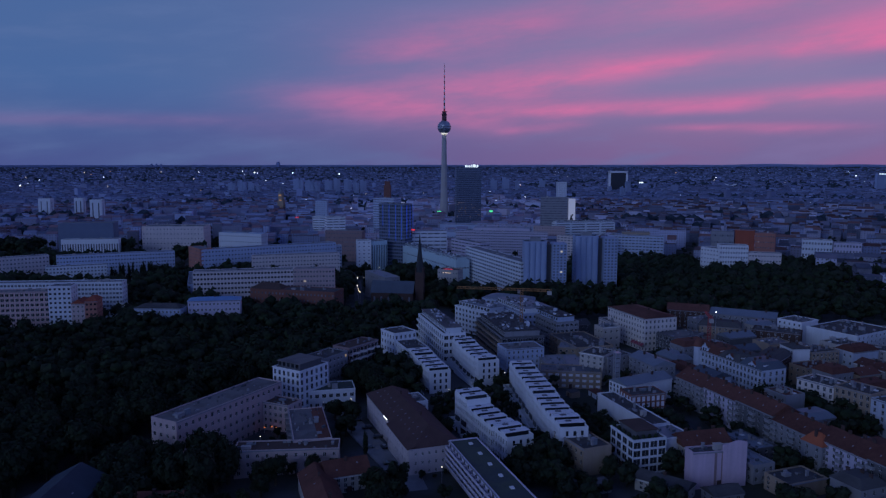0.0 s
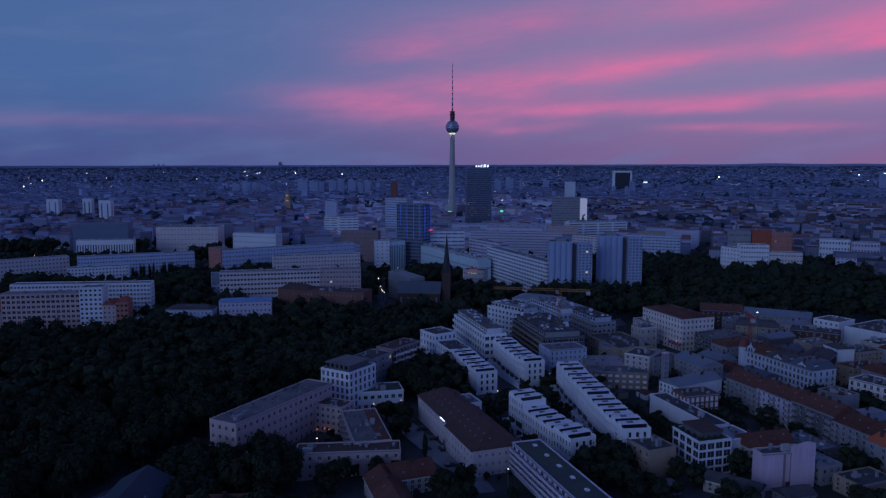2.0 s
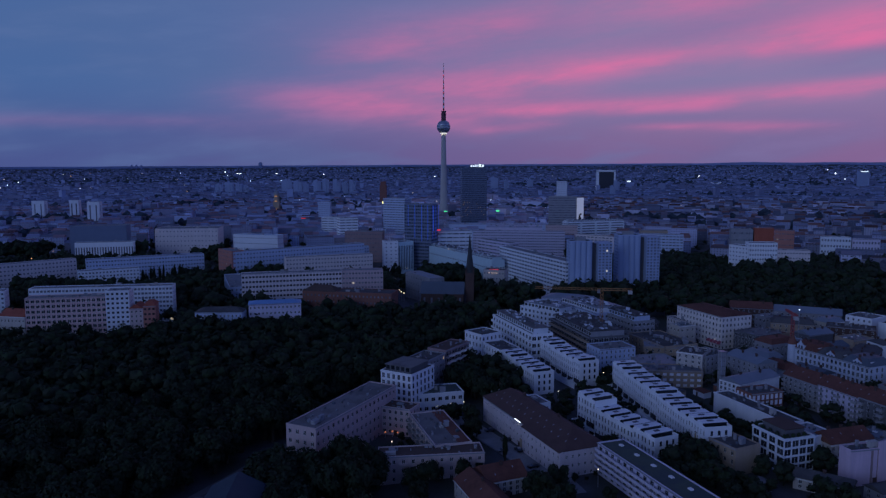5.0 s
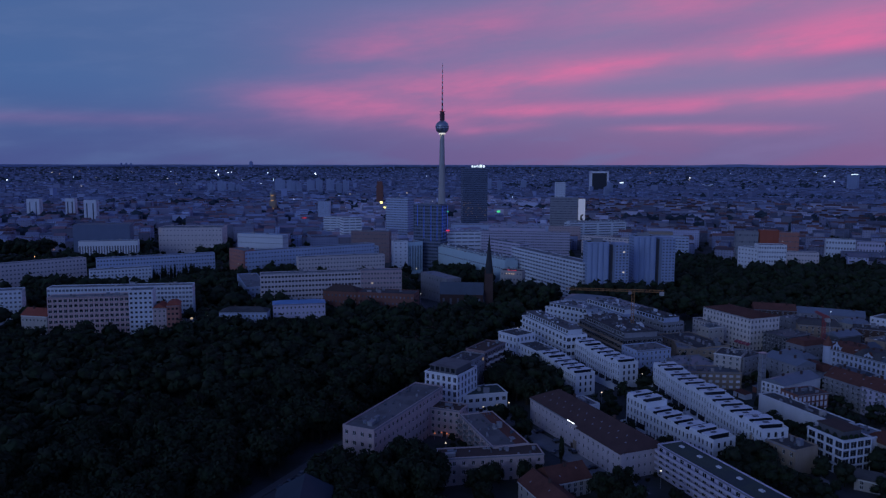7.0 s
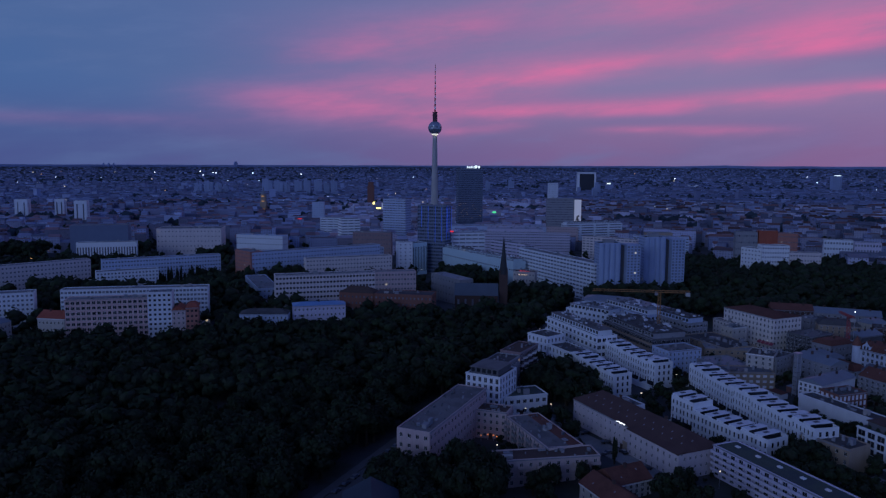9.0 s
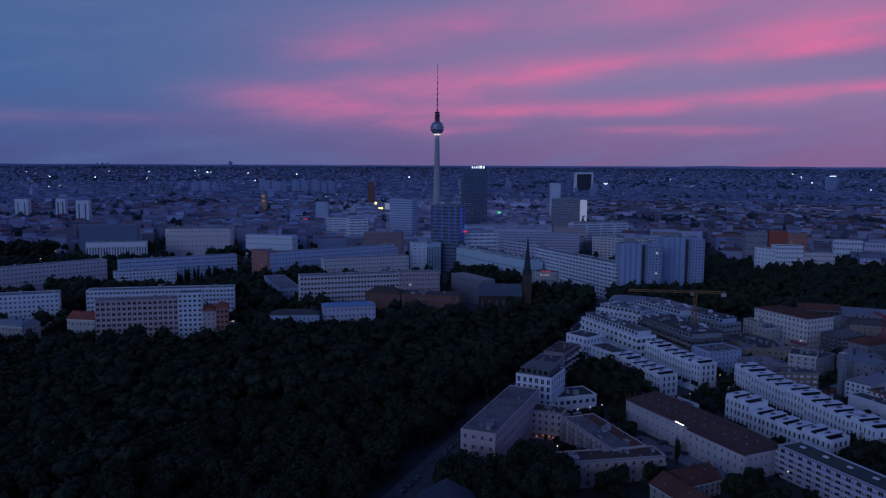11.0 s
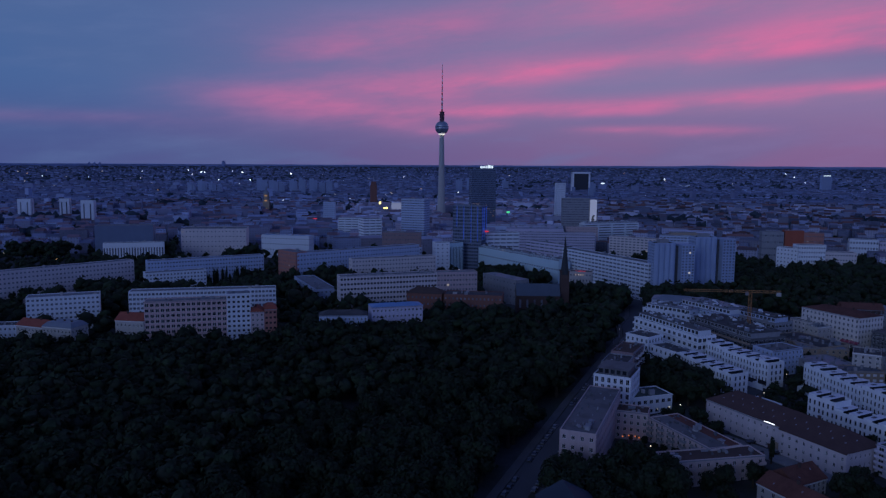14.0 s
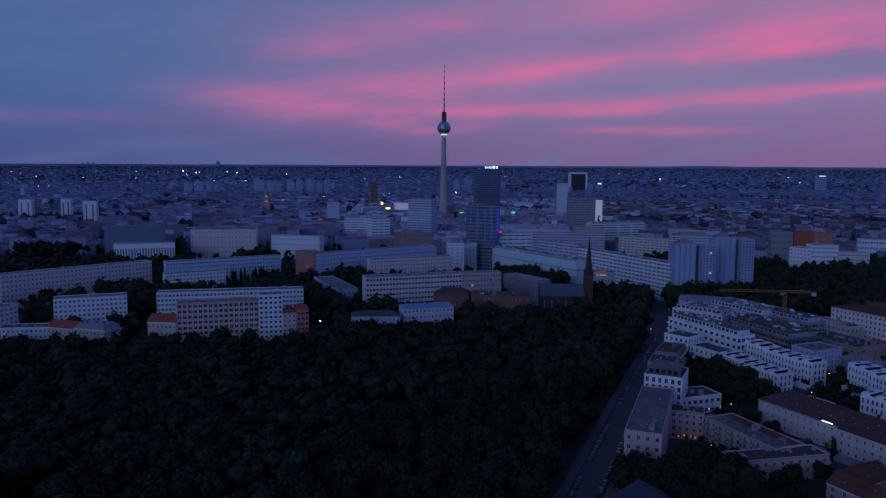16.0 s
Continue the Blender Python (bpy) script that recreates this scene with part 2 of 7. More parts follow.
PLAINWALL = material("plain_walls_haze_tint", (0.29, 0.335, 0.50), 0.9, 0.12, 0.02, 0.3, 0.0, spread=0.22, second=(0.20, 0.215, 0.32))
PLAINROOF = material("plain_roofs_haze_tint", (0.165, 0.195, 0.30), 0.9, 0.15, 0.02, 0.3, 0.0, spread=0.25, second=(0.16, 0.16, 0.23))
SLABROOF = material("pale_gravel_roof", (0.25, 0.255, 0.275), 0.95, 0.25, 0.08, 1.5, 0.2, second=(0.19, 0.19, 0.20))
TWIN = material("twin_tower_panels", (0.33, 0.40, 0.55), 0.65, 0.12, 0.1, 1.0, 0.1, streaks=0.12)
# centre: pale concrete, lifted further by haze painted into the colour
CENTREWALL = material("centre_pale_walls_haze_tint", (0.53, 0.55, 0.70), 0.85, 0.15, 0.05, 0.5, 0.0, spread=0.48, second=(0.40, 0.36, 0.44))
CENTREROOF = material("centre_pale_roofs_haze_tint", (0.33, 0.34, 0.45), 0.85, 0.2, 0.05, 0.5, 0.0, spread=0.5, second=(0.30, 0.21, 0.24))
# far foliage: lighter and bluer than near leaves, haze put into the colour
FARLEAF = material("far_foliage_haze_tint", (0.042, 0.060, 0.075), 0.9, 0.3, 0.1, 0.8, 0.0, spread=0.3)
# far high-rise panels: blue haze tint mixed into the pale wall colour
HIGHRISE = material("far_highrise_haze_tint", (0.33, 0.39, 0.55), 0.8, 0.12, 0.05, 0.5, 0.0, streaks=0.1)
LAMPWHITE = glow("lamp_white", (0.92, 0.96, 1.0), 5.0)
LAMPWARM = glow("lamp_warm", (1.0, 0.82, 0.58), 1.5)
NEONBLUE = glow("neon_blue", (0.08, 0.22, 1.0), 0.15)
NEONGREEN = glow("neon_green", (0.10, 1.0, 0.35), 0.8)
NEONRED = glow("neon_red", (1.0, 0.05, 0.08), 0.7)
SIGNWHITE = glow("sign_white", (0.80, 0.95, 1.0), 1.0)
PANELWHITE = glow("lit_panel", (0.62, 0.64, 0.72), 0.22)
SIGNYELLOW = glow("sign_yellow", (1.0, 0.85, 0.25), 2.2)
STRIPWHITE = glow("strip_lamp_white", (0.90, 0.95, 1.0), 2.2)
DECK = material("terrace_boards", (0.060, 0.058, 0.058), 0.85, 0.25, 0.3, 3.0, 0.2)
GREENROOF = material("planted_roof", (0.095, 0.115, 0.095), 0.95, 0.35, 0.15, 1.5, 0.3, second=(0.07, 0.085, 0.085))
DARKSHEET = material("dark_blue_sheet_roof", (0.085, 0.105, 0.130), 0.55, 0.25, 0.12, 1.5, 0.1)
STUCCOBLUE = material("blue_grey_stucco", (0.50, 0.54, 0.62), 0.85, 0.18, 0.3, 2.0, 0.2, streaks=0.18)
BLIND = material("white_window_blind", (0.74, 0.74, 0.78), 0.7, 0.08, 0.4, 2.0, 0.0, spread=0.2)
PINKBEIGE = material("pinkish_beige_panel", (0.54, 0.43, 0.42), 0.8, 0.14, 0.15, 1.2, 0.1, streaks=0.12)
WARMPANEL = material("warm_pink_panel", (0.58, 0.41, 0.39), 0.8, 0.16, 0.15, 1.2, 0.1, streaks=0.14)
BRIGHTTILE = material("bright_red_roof_tiles", (0.33, 0.095, 0.065), 0.85, 0.3, 0.2, 3.0, 0.4, streaks=0.1)
WIDEROOF = material("wide_pale_sheet_roof", (0.34, 0.36, 0.43), 0.6, 0.2, 0.05, 0.6, 0.1)
SCHOOLWALL = material("school_render", (0.54, 0.47, 0.48), 0.85, 0.14, 0.15, 1.5, 0.1, streaks=0.12)
SCHOOLTILE = material("school_roof_tiles", (0.105, 0.062, 0.056), 0.85, 0.28, 0.2, 4.0, 0.5)
# softer panes for the twin towers, faded contrast painted into the tone
SOFTPANE = window_glass("far_pane_paled", 0.02, warm=(1.0, 0.88, 0.68), power=0.45, tone=((0.14, 0.15, 0.19), (0.24, 0.26, 0.31)))
PALECREAM = material("pale_cream_stucco", (0.70, 0.64, 0.60), 0.85, 0.12, 0.2, 1.5, 0.1, streaks=0.12)
# woods beyond 3000 m: pale blue haze painted over the leaf colour
HAZYLEAF = material("far_woods_haze_paint", (0.105, 0.128, 0.190), 0.95, 0.2, 0.02, 0.2, 0.0, spread=0.2)
# horizon colour: distance haze is painted straight into the blue base
RIDGE = material("ridge_haze_paint", (0.20, 0.245, 0.42), 0.95, 0.25, 0.004, 0.05, 0.0)
HALLSHEET = material("hall_sheet_roof", (0.050, 0.065, 0.085), 0.75, 0.25, 0.15, 1.5, 0.1)
YARD = material("yard_paving", (0.27, 0.27, 0.275), 0.9, 0.25, 0.1, 2.0, 0.15, second=(0.19, 0.19, 0.195))
ROSEBROWN = material("rose_brown_render", (0.30, 0.21, 0.21), 0.85, 0.15, 0.2, 1.5, 0.1, streaks=0.1)
CAFE = glow("courtyard_lamp_orange", (1.0, 0.28, 0.08), 0.5)


# ---- building blocks ----
rng = random.Random(7)
FOOT = []          # footprints, to keep trees off the houses


TILT = 0.0040        # the far plain rises gently to the east


def gz(x, y):
    """Height of the ground: it falls from the slope with the houses to the old town, and rises to a far ridge."""
    d = math.hypot(x, y)
    near = np.interp(x, (-250, -60, -20, 70, 220), (14.5, 15.5, 17.5, 22.5, 24.0))
    h = near * np.interp(y, (-2000, 340, 520, 700, 1100), (1.0, 1.0, 0.82, 0.45, 0.0))
    if d > 2500:
        h += 130 - min(d, 4880) * 130 * np.interp(d, (2500, 4880), (1 / 2500, 1 / 60000))
    return float(h + TILT * x * np.interp(d, (1500, 2600), (0.0, 1.0)))


class Shape:
    def __init__(self):
        self.v, self.f, self.m = [], [], []

    def face(self, pts, mi=0):
        i = len(self.v)
        self.v += [tuple(p) for p in pts]
        self.f.append(tuple(range(i, i + len(pts))))
        self.m.append(mi)

    def box(self, x0, y0, z0, x1, y1, z1, mi=0, bottom=False):
        c = [(x0, y0), (x1, y0), (x1, y1), (x0, y1)]
        i = len(self.v)
        self.v += [(x, y, z0) for x, y in c] + [(x, y, z1) for x, y in c]
        fs = [(i + a, i + (a + 1) % 4, i + 4 + (a + 1) % 4, i + 4 + a) for a in range(4)] + [(i + 4, i + 5, i + 6, i + 7)]
        if bottom:
            fs.append((i + 3, i + 2, i + 1, i))
        self.f += fs
        self.m += [mi] * len(fs)

    def turned(self, cx, cy, z0, l, w, h, a, mi=0):
        ca, sa = math.cos(a), math.sin(a)
        i = len(self.v)
        q = [(cx + ca * x - sa * y, cy + sa * x + ca * y) for x, y in ((-l / 2, -w / 2), (l / 2, -w / 2), (l / 2, w / 2), (-l / 2, w / 2))]
        self.v += [(x, y, z0) for x, y in q] + [(x, y, z0 + h) for x, y in q]
        self.f += [(i + k, i + (k + 1) % 4, i + 4 + (k + 1) % 4, i + 4 + k) for k in range(4)] + [(i + 4, i + 5, i + 6, i + 7)]
        self.m += [mi] * 5

    def lathe(self, rows, n=32, mi=0, cx=0, cy=0):
        i = len(self.v)
        for r, z in rows:
            self.v += [(cx + r * math.cos(2 * math.pi * k / n), cy + r * math.sin(2 * math.pi * k / n), z) for k in range(n)]
        for j in range(len(rows) - 1):
            for k in range(n):
                self.f.append((i + j * n + k, i + j * n + (k + 1) % n, i + (j + 1) * n + (k + 1) % n, i + (j + 1) * n + k))
                self.m.append(mi)
        self.f.append(tuple(i + (len(rows) - 1) * n + k for k in range(n)))
        self.m.append(mi)

    def mesh(self, name, mats, smooth=False):
        me = bpy.data.meshes.new(name)
        me.from_pydata(self.v, [], self.f)
        for m in (mats if isinstance(mats, (list, tuple)) else [mats]):
            me.materials.append(m)
        me.polygons.foreach_set("material_index", self.m)
        if smooth:
            me.polygons.foreach_set("use_smooth", [True] * len(self.f))
        me.update()
        return me


def part(name, shape, mats, parent=None, label="", smooth=False):
    """One mesh object under a thing or a part."""
    ob = new(name, shape if isinstance(shape, bpy.types.Mesh) else shape.mesh(name, mats, smooth))
    if parent:
        ob.parent = parent
    return tagged(ob, label)


def thing(name, m, label, category, group="", kind=""):
    ob = new(name)
    ob.empty_display_size = 0.5
    ob.matrix_world = m
    return tagged(ob, label, category, group, kind)


PANES = {}


def pane(w, h, glass, bars=1):
    """A window with its frame, facing -y; the origin is its middle."""
    key = (round(w, 2), round(h, 2), glass.name, bars)
    if key not in PANES:
        s, b = Shape(), 0.09
        x, z = w / 2, h / 2
        s.face([(-x, 0, -z), (x, 0, -z), (x, 0, z), (-x, 0, z)], 0)
        if bars:
            y = -0.05
            for x0, z0, x1, z1 in ((-x, -z, x, -z + b), (-x, z - b, x, z), (-x, -z + b, -x + b, z - b), (x - b, -z + b, x, z - b), (-b / 2, -z + b, b / 2, z - b)):
                s.face([(x0, y, z0), (x1, y, z0), (x1, y, z1), (x0, y, z1)], 1)
        PANES[key] = s.mesh("window", [glass, FRAME])
    return PANES[key]


def facade(s, px, py, ux, uy, length, z0, z1, cols, rows, w, h, head=0.6, foot=0.8, deep=0.22, mi=0):
    """One wall with recessed openings; gives the middles of the openings, storey by storey."""
    nx, ny = uy, -ux
    out = []

    def P(u, z, d=0.0):
        return (px + ux * u - nx * d, py + uy * u - ny * d, z)
    if not cols or not rows:
        s.face([P(0, z0), P(length, z0), P(length, z1), P(0, z1)], mi)
        return out
    cw, za, zb = length / cols, z0 + foot, z1 - head
    ch = (zb - za) / rows
    w, h = min(w, cw * 0.86), min(h, ch * 0.78)
    s.face([P(0, z0), P(length, z0), P(length, za), P(0, za)], mi)
    s.face([P(0, zb), P(length, zb), P(length, z1), P(0, z1)], mi)
    for r in range(rows):
        b, t = za + r * ch, za + (r + 1) * ch
        wb = b + (ch - h) * 0.5
        wt = wb + h
        s.face([P(0, b), P(length, b), P(length, wb), P(0, wb)], mi)
        s.face([P(0, wt), P(length, wt), P(length, t), P(0, t)], mi)
        row, edge = [], 0.0
        for c in range(cols):
            l = c * cw + (cw - w) / 2
            s.face([P(edge, wb), P(l, wb), P(l, wt), P(edge, wt)], mi)
            edge = l + w
            s.face([P(l, wb), P(l + w, wb), P(l + w, wb, deep), P(l, wb, deep)], mi)
            s.face([P(l, wt, deep), P(l + w, wt, deep), P(l + w, wt), P(l, wt)], mi)
            s.face([P(l, wb), P(l, wb, deep), P(l, wt, deep), P(l, wt)], mi)
            s.face([P(l + w, wb, deep), P(l + w, wb), P(l + w, wt), P(l + w, wt, deep)], mi)
            row.append((P(l + w / 2, (wb + wt) / 2, deep - 0.01), w, h))
        s.face([P(edge, wb), P(length, wb), P(length, wt), P(edge, wt)], mi)
        out.append(row)
    return out


def put_windows(rows, ux, uy, parent, glass, single, bars=1, band=3):
    a = math.atan2(uy, ux)
    for row in rows:
        if single:
            for p, w, h in row:
                ob = part("window", pane(w, h, glass, bars), None, parent)
                ob.location, ob.rotation_euler = p, (0, 0, a)
    for r0 in range(0, 0 if single else len(rows), band):
        s = Shape()
        for (x, y, z), w, h in (q for row in rows[r0:r0 + band] for q in row):
            w, h, b = w / 2, h / 2, 0.09
            s.face([(x - ux * w, y - uy * w, z - h), (x + ux * w, y + uy * w, z - h), (x + ux * w, y + uy * w, z + h), (x - ux * w, y - uy * w, z + h)])
            if bars and w < 2.0:
                nx, ny = uy * 0.05, -ux * 0.05
                for u0, z0, u1, z1 in ((-w, -h, w, -h + b), (-w, h - b, w, h), (-b / 2, -h + b, b / 2, h - b), (-w, -h + b, -w + b, h - b), (w - b, -h + b, w, h - b)):
                    s.face([(x + ux * u0 + nx, y + uy * u0 + ny, z + z0), (x + ux * u1 + nx, y + uy * u1 + ny, z + z0), (x + ux * u1 + nx, y + uy * u1 + ny, z + z1), (x + ux * u0 + nx, y + uy * u0 + ny, z + z1)], 1)
        tagged(part("window_band", s, [glass, FRAME], parent), kind="stuff")


def roof_shape(kind, L, D, H, rise, over=0.45):
    s = Shape()
    if kind == "flat":
        s.box(0.3, 0.3, H - 0.9, L - 0.3, D - 0.3, H - 0.45)
        return s
    x0, y0, x1, y1 = -over, -over, L + over, D + over
    zb = H - 0.1
    if kind == "mansard":
        i = 2.2
        lo = [(x0, y0, zb), (x1, y0, zb), (x1, y1, zb), (x0, y1, zb)]
        hi = [(i, i, H + rise), (L - i, i, H + rise), (L - i, D - i, H + rise), (i, D - i, H + rise)]
        for k in range(4):
            s.face([lo[k], lo[(k + 1) % 4], hi[(k + 1) % 4], hi[k]])
        s.face(hi)
        s.face(lo[::-1])
        return s
    along = L >= D
    if along:
        e = min(D / 2, L / 2) if kind == "hip" else 0.0
        r0, r1 = (x0 + e, D / 2, H + rise), (x1 - e, D / 2, H + rise)
        a, b, c, d = (x0, y0, zb), (x1, y0, zb), (x1, y1, zb), (x0, y1, zb)
        s.face([a, b, r1, r0]), s.face([c, d, r0, r1]), s.face([b, c, r1]), s.face([d, a, r0])
    else:
        e = L / 2 if kind == "hip" else 0.0
        r0, r1 = (L / 2, y0 + e, H + rise), (L / 2, y1 - e, H + rise)
        a, b, c, d = (x0, y0, zb), (x1, y0, zb), (x1, y1, zb), (x0, y1, zb)
        s.face([b, c, r1, r0]), s.face([d, a, r0, r1]), s.face([a, b, r0]), s.face([c, d, r1])
    s.face([d, c, b, a])
    return s


def balcony_mesh(w, d, m):
    key = ("balcony", round(w, 1), d, m.name)
    if key not in PANES:
        s = Shape()
        s.box(-w / 2, -d, -0.18, w / 2, 0, 0, 0, True)
        s.box(-w / 2, -d, 0, w / 2, -d + 0.1, 0.95, 1)
        s.box(-w / 2, -d + 0.1, 0, -w / 2 + 0.1, 0, 0.95, 1)
        s.box(w / 2 - 0.1, -d + 0.1, 0, w / 2, 0, 0.95, 1)
        PANES[key] = s.mesh("balcony", [CONCRETE, m])
    return PANES[key]


def house(name, label, ax, ay, bx, by, depth, top, floors, cols, scols, wall, roof="flat", roofm=None, rise=4.0, near=True,
          win=(1.15, 1.5), blank="", glass=None, balconies=None, balm=None, foot=0.8, head=0.7, chimneys=2, category="building", group="", base=None, bars=1, extras=True, skylights=0, setback=None, dormers=0, strip=None, ledges=False, gear=0):
    """A house on the line from A to B (its front, seen with A on the left); the depth runs away from it."""
    L, a = math.hypot(bx - ax, by - ay), math.atan2(by - ay, bx - ax)
    ca, sa = math.cos(a), math.sin(a)
    corners = [(ax + ca * u - sa * v, ay + sa * u + ca * v) for u, v in ((0, 0), (L, 0), (L, depth), (0, depth))]
    z0 = (min(gz(*c) for c in corners) if base is None else base) - 0.4
    FOOT.append((ax, ay, ca, sa, L, depth))
    single = near and math.hypot((ax + bx) / 2 - 90, (ay + by) / 2 - 275) < 84
    top = top - z0
    D, H = depth, top
    th = thing(name, pose(ax, ay, z0, 0, 0, math.degrees(a)), label, category, group)
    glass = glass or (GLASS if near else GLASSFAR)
    roofm = roofm or BITUMEN
    s = Shape()
    sides = (("f", 0, 0, 1, 0, L, cols), ("r", L, 0, 0, 1, D, scols), ("b", L, D, -1, 0, L, cols), ("l", 0, D, 0, -1, D, scols))
    for key, px, py, ux, uy, ln, n in sides:
        n = 0 if key in blank else n
        rows = facade(s, px, py, ux, uy, ln, 0, H, n, floors, win[0], win[1], head, foot)
        put_windows(rows, ux, uy, th, glass, single and key != "b", bars if near else 0, 1 if near and key == "f" else 3)
        if ledges and n:
            for row in rows[1:]:
                zl = row[0][0][2] - row[0][2] / 2 - 0.35
                nx, ny = uy * 0.14, -ux * 0.14
                a0, a1 = (px, py), (px + ux * ln, py + uy * ln)
                b0, b1 = (a0[0] + nx, a0[1] + ny), (a1[0] + nx, a1[1] + ny)
                s.face([(*b0, zl), (*b1, zl), (*b1, zl + 0.22), (*b0, zl + 0.22)])
                s.face([(*b0, zl + 0.22), (*b1, zl + 0.22), (*a1, zl + 0.22), (*a0, zl + 0.22)])
                s.face([(*a0, zl), (*a1, zl), (*b1, zl), (*b0, zl)])
        if balconies and key in balconies and n:
            step = balconies[key]
            me = balcony_mesh(min(ln / n * 0.9, 3.0) if step > 1 else ln / n * 0.96, 1.3, balm or wall)
            for r, row in enumerate(rows):
                for c in range(0, len(row), step):
                    (x, y, z), w, h = row[c]
                    if r:
                        ob = part("balcony", me, None, th)
                        ob.location, ob.rotation_euler = (x + uy * 0.2, y - ux * 0.2, z - h / 2 - 0.15), (0, 0, math.atan2(uy, ux))
    if roof == "flat":
        t, zi = 0.3, H - 0.7
        o, i = [(0, 0), (L, 0), (L, D), (0, D)], [(t, t), (L - t, t), (L - t, D - t), (t, D - t)]
        for k in range(4):
            n = (k + 1) % 4
            s.face([(*o[k], H), (*o[n], H), (*i[n], H), (*i[k], H)])
            s.face([(*i[k], H), (*i[n], H), (*i[n], zi), (*i[k], zi)])
    elif roof == "gable":
        if L >= D:
            for x in (0, L):
                s.face([(x, 0, H), (x, D, H), (x, D / 2, H + rise - 0.25)])
        else:
            for y in (0, D):
                s.face([(0, y, H), (L, y, H), (L / 2, y, H + rise - 0.25)])
    part("wall", s, wall, th)
    rf = part("roof", roof_shape(roof, L, D, H, rise), roofm, th)
    if extras and roof == "flat":
        for k in range(max(1, int(L * D / (110 if single else 170)))):
            b = Shape()
            l, w, h = rng.uniform(0.9, 3.4), rng.uniform(0.8, 2.4), rng.choice((0.4, 0.6, 0.9, 1.4, 2.1))
            x, y = rng.uniform(1, max(1.1, L - l - 1)), rng.uniform(1, max(1.1, D - w - 1))
            b.box(x, y, H - 0.46, x + l, y + w, H - 0.45 + h)
            b.box(x - 0.12, y - 0.12, H - 0.45 + h, x + l + 0.12, y + w + 0.12, H - 0.33 + h)
            part(rng.choice(("roof_hatch", "lift_housing", "vent_box")), b, rng.choice((GREY, CONCRETE, METALROOF)), rf)
    if extras and roof == "flat" and near:
        g = Shape()
        for k in range(int(L * D / 26) + 3):
            l, w, h = rng.uniform(0.2, 1.6), rng.uniform(0.2, 0.9), rng.uniform(0.2, 1.1)
            x, y = rng.uniform(0.6, max(0.7, L - l - 0.6)), rng.uniform(0.6, max(0.7, D - w - 0.6))
            g.box(x, y, H - 0.46, x + l, y + w, H - 0.45 + h, rng.choice((0, 1, 2)))
        tagged(part("roof_clutter", g, [GREY, DARKSHEET, DARKGREY], rf), kind="stuff")
    for k in range(chimneys if extras else 0):
        b = Shape()
        x = L * (k + 0.7) / (chimneys + 0.4)
        y = D / 2 + rng.uniform(-1.5, 1.5) if L >= D else D * (k + 0.7) / (chimneys + 0.4)
        if L < D:
            x = L / 2 + rng.uniform(-1.5, 1.5)
        zt = H + (rise + 0.8 if roof != "flat" else 1.4)
        b.box(x - 0.5, y - 0.3, H - 0.6, x + 0.5, y + 0.3, zt)
        b.box(x - 0.6, y - 0.4, zt, x + 0.6, y + 0.4, zt + 0.15)
        part("chimney", b, DARKBRICK if roof != "flat" else GREY, rf)
    for k in range(skylights):
        b = Shape()
        u = L * (k + 0.5) / skylights
        if roof == "flat":
            b.box(u - 0.8, D * 0.62 - 0.6, H - 0.46, u + 0.8, D * 0.62 + 0.6, H - 0.05)
            part("skylight", b, FRAME, rf)
        else:
            f0 = (0.35, 0.62)[k % 2]
            y, z = D / 2 * f0, H + rise * f0
            b.face([(u - 0.22, y - 0.3, z - 0.3 * 2 * rise / D + 0.12), (u + 0.22, y - 0.3, z - 0.3 * 2 * rise / D + 0.12), (u + 0.22, y + 0.3, z + 0.3 * 2 * rise / D + 0.12), (u - 0.22, y + 0.3, z + 0.3 * 2 * rise / D + 0.12)])
            part("skylight", b, GREY, rf)
    if near:
        c = Shape()
        zc = H - (0.55 if roof == "flat" else 0.75)
        c.box(-0.22, -0.32, zc, L + 0.22, 0.0, zc + 0.35, 0, True)
        part("cornice", c, FRAME if wall in (WHITE, WHITEBLUE, CREAM) else GREY, th)
        d = Shape()
        d.box(L * 0.5 - 0.8, -0.1, 0.4, L * 0.5 + 0.8, 0.0, 3.0)
        part("door", d, DARKBRICK, th)
    if setback:
        m, i = setback, 2.0
        b = Shape()
        rows = facade(b, i, i, 1, 0, L - 2 * i, H - 0.5, H + 2.5, max(2, int(L / 3.2)), 1, 2.2, 1.9, 0.25, 0.35)
        for px, py, ux, uy, ln in ((L - i, i, 0, 1, D - 2 * i), (L - i, D - i, -1, 0, L - 2 * i), (i, D - i, 0, -1, D - 2 * i)):
            facade(b, px, py, ux, uy, ln, H - 0.5, H + 2.5, 0, 0, 1, 1)
        pent = part("roof_storey", b, m, th)
        put_windows(rows, 1, 0, pent, glass, False)
        b = Shape()
        b.box(i - 0.5, i - 0.5, H + 2.5, L - i + 0.5, D - i + 0.5, H + 2.8, 0, True)
        slab_top = part("roof_slab", b, roofm, pent)
        b = Shape()
        for k in range(int(L * D / 16)):
            l, w, h = rng.uniform(0.4, 3.2), rng.uniform(0.4, 1.8), rng.uniform(0.25, 1.3)
            x, y = rng.uniform(i, L - i - l), rng.uniform(i, max(i + 0.1, D - i - w))
            b.box(x, y, H + 2.79, x + l, y + w, H + 2.8 + h, rng.choice((0, 1, 2, 2)))
        tagged(part("roof_clutter", b, [WHITEBLUE, METALROOF, DARKGREY], slab_top), kind="stuff")
    for k in range(dormers):
        u, y0, w, dh = L * (k + 0.5) / dormers, D * 0.12, 0.65, 1.15
        z0 = H + rise * 0.24
        z1 = z0 + dh
        yb = y0 + dh * D / 2 / rise
        b = Shape()
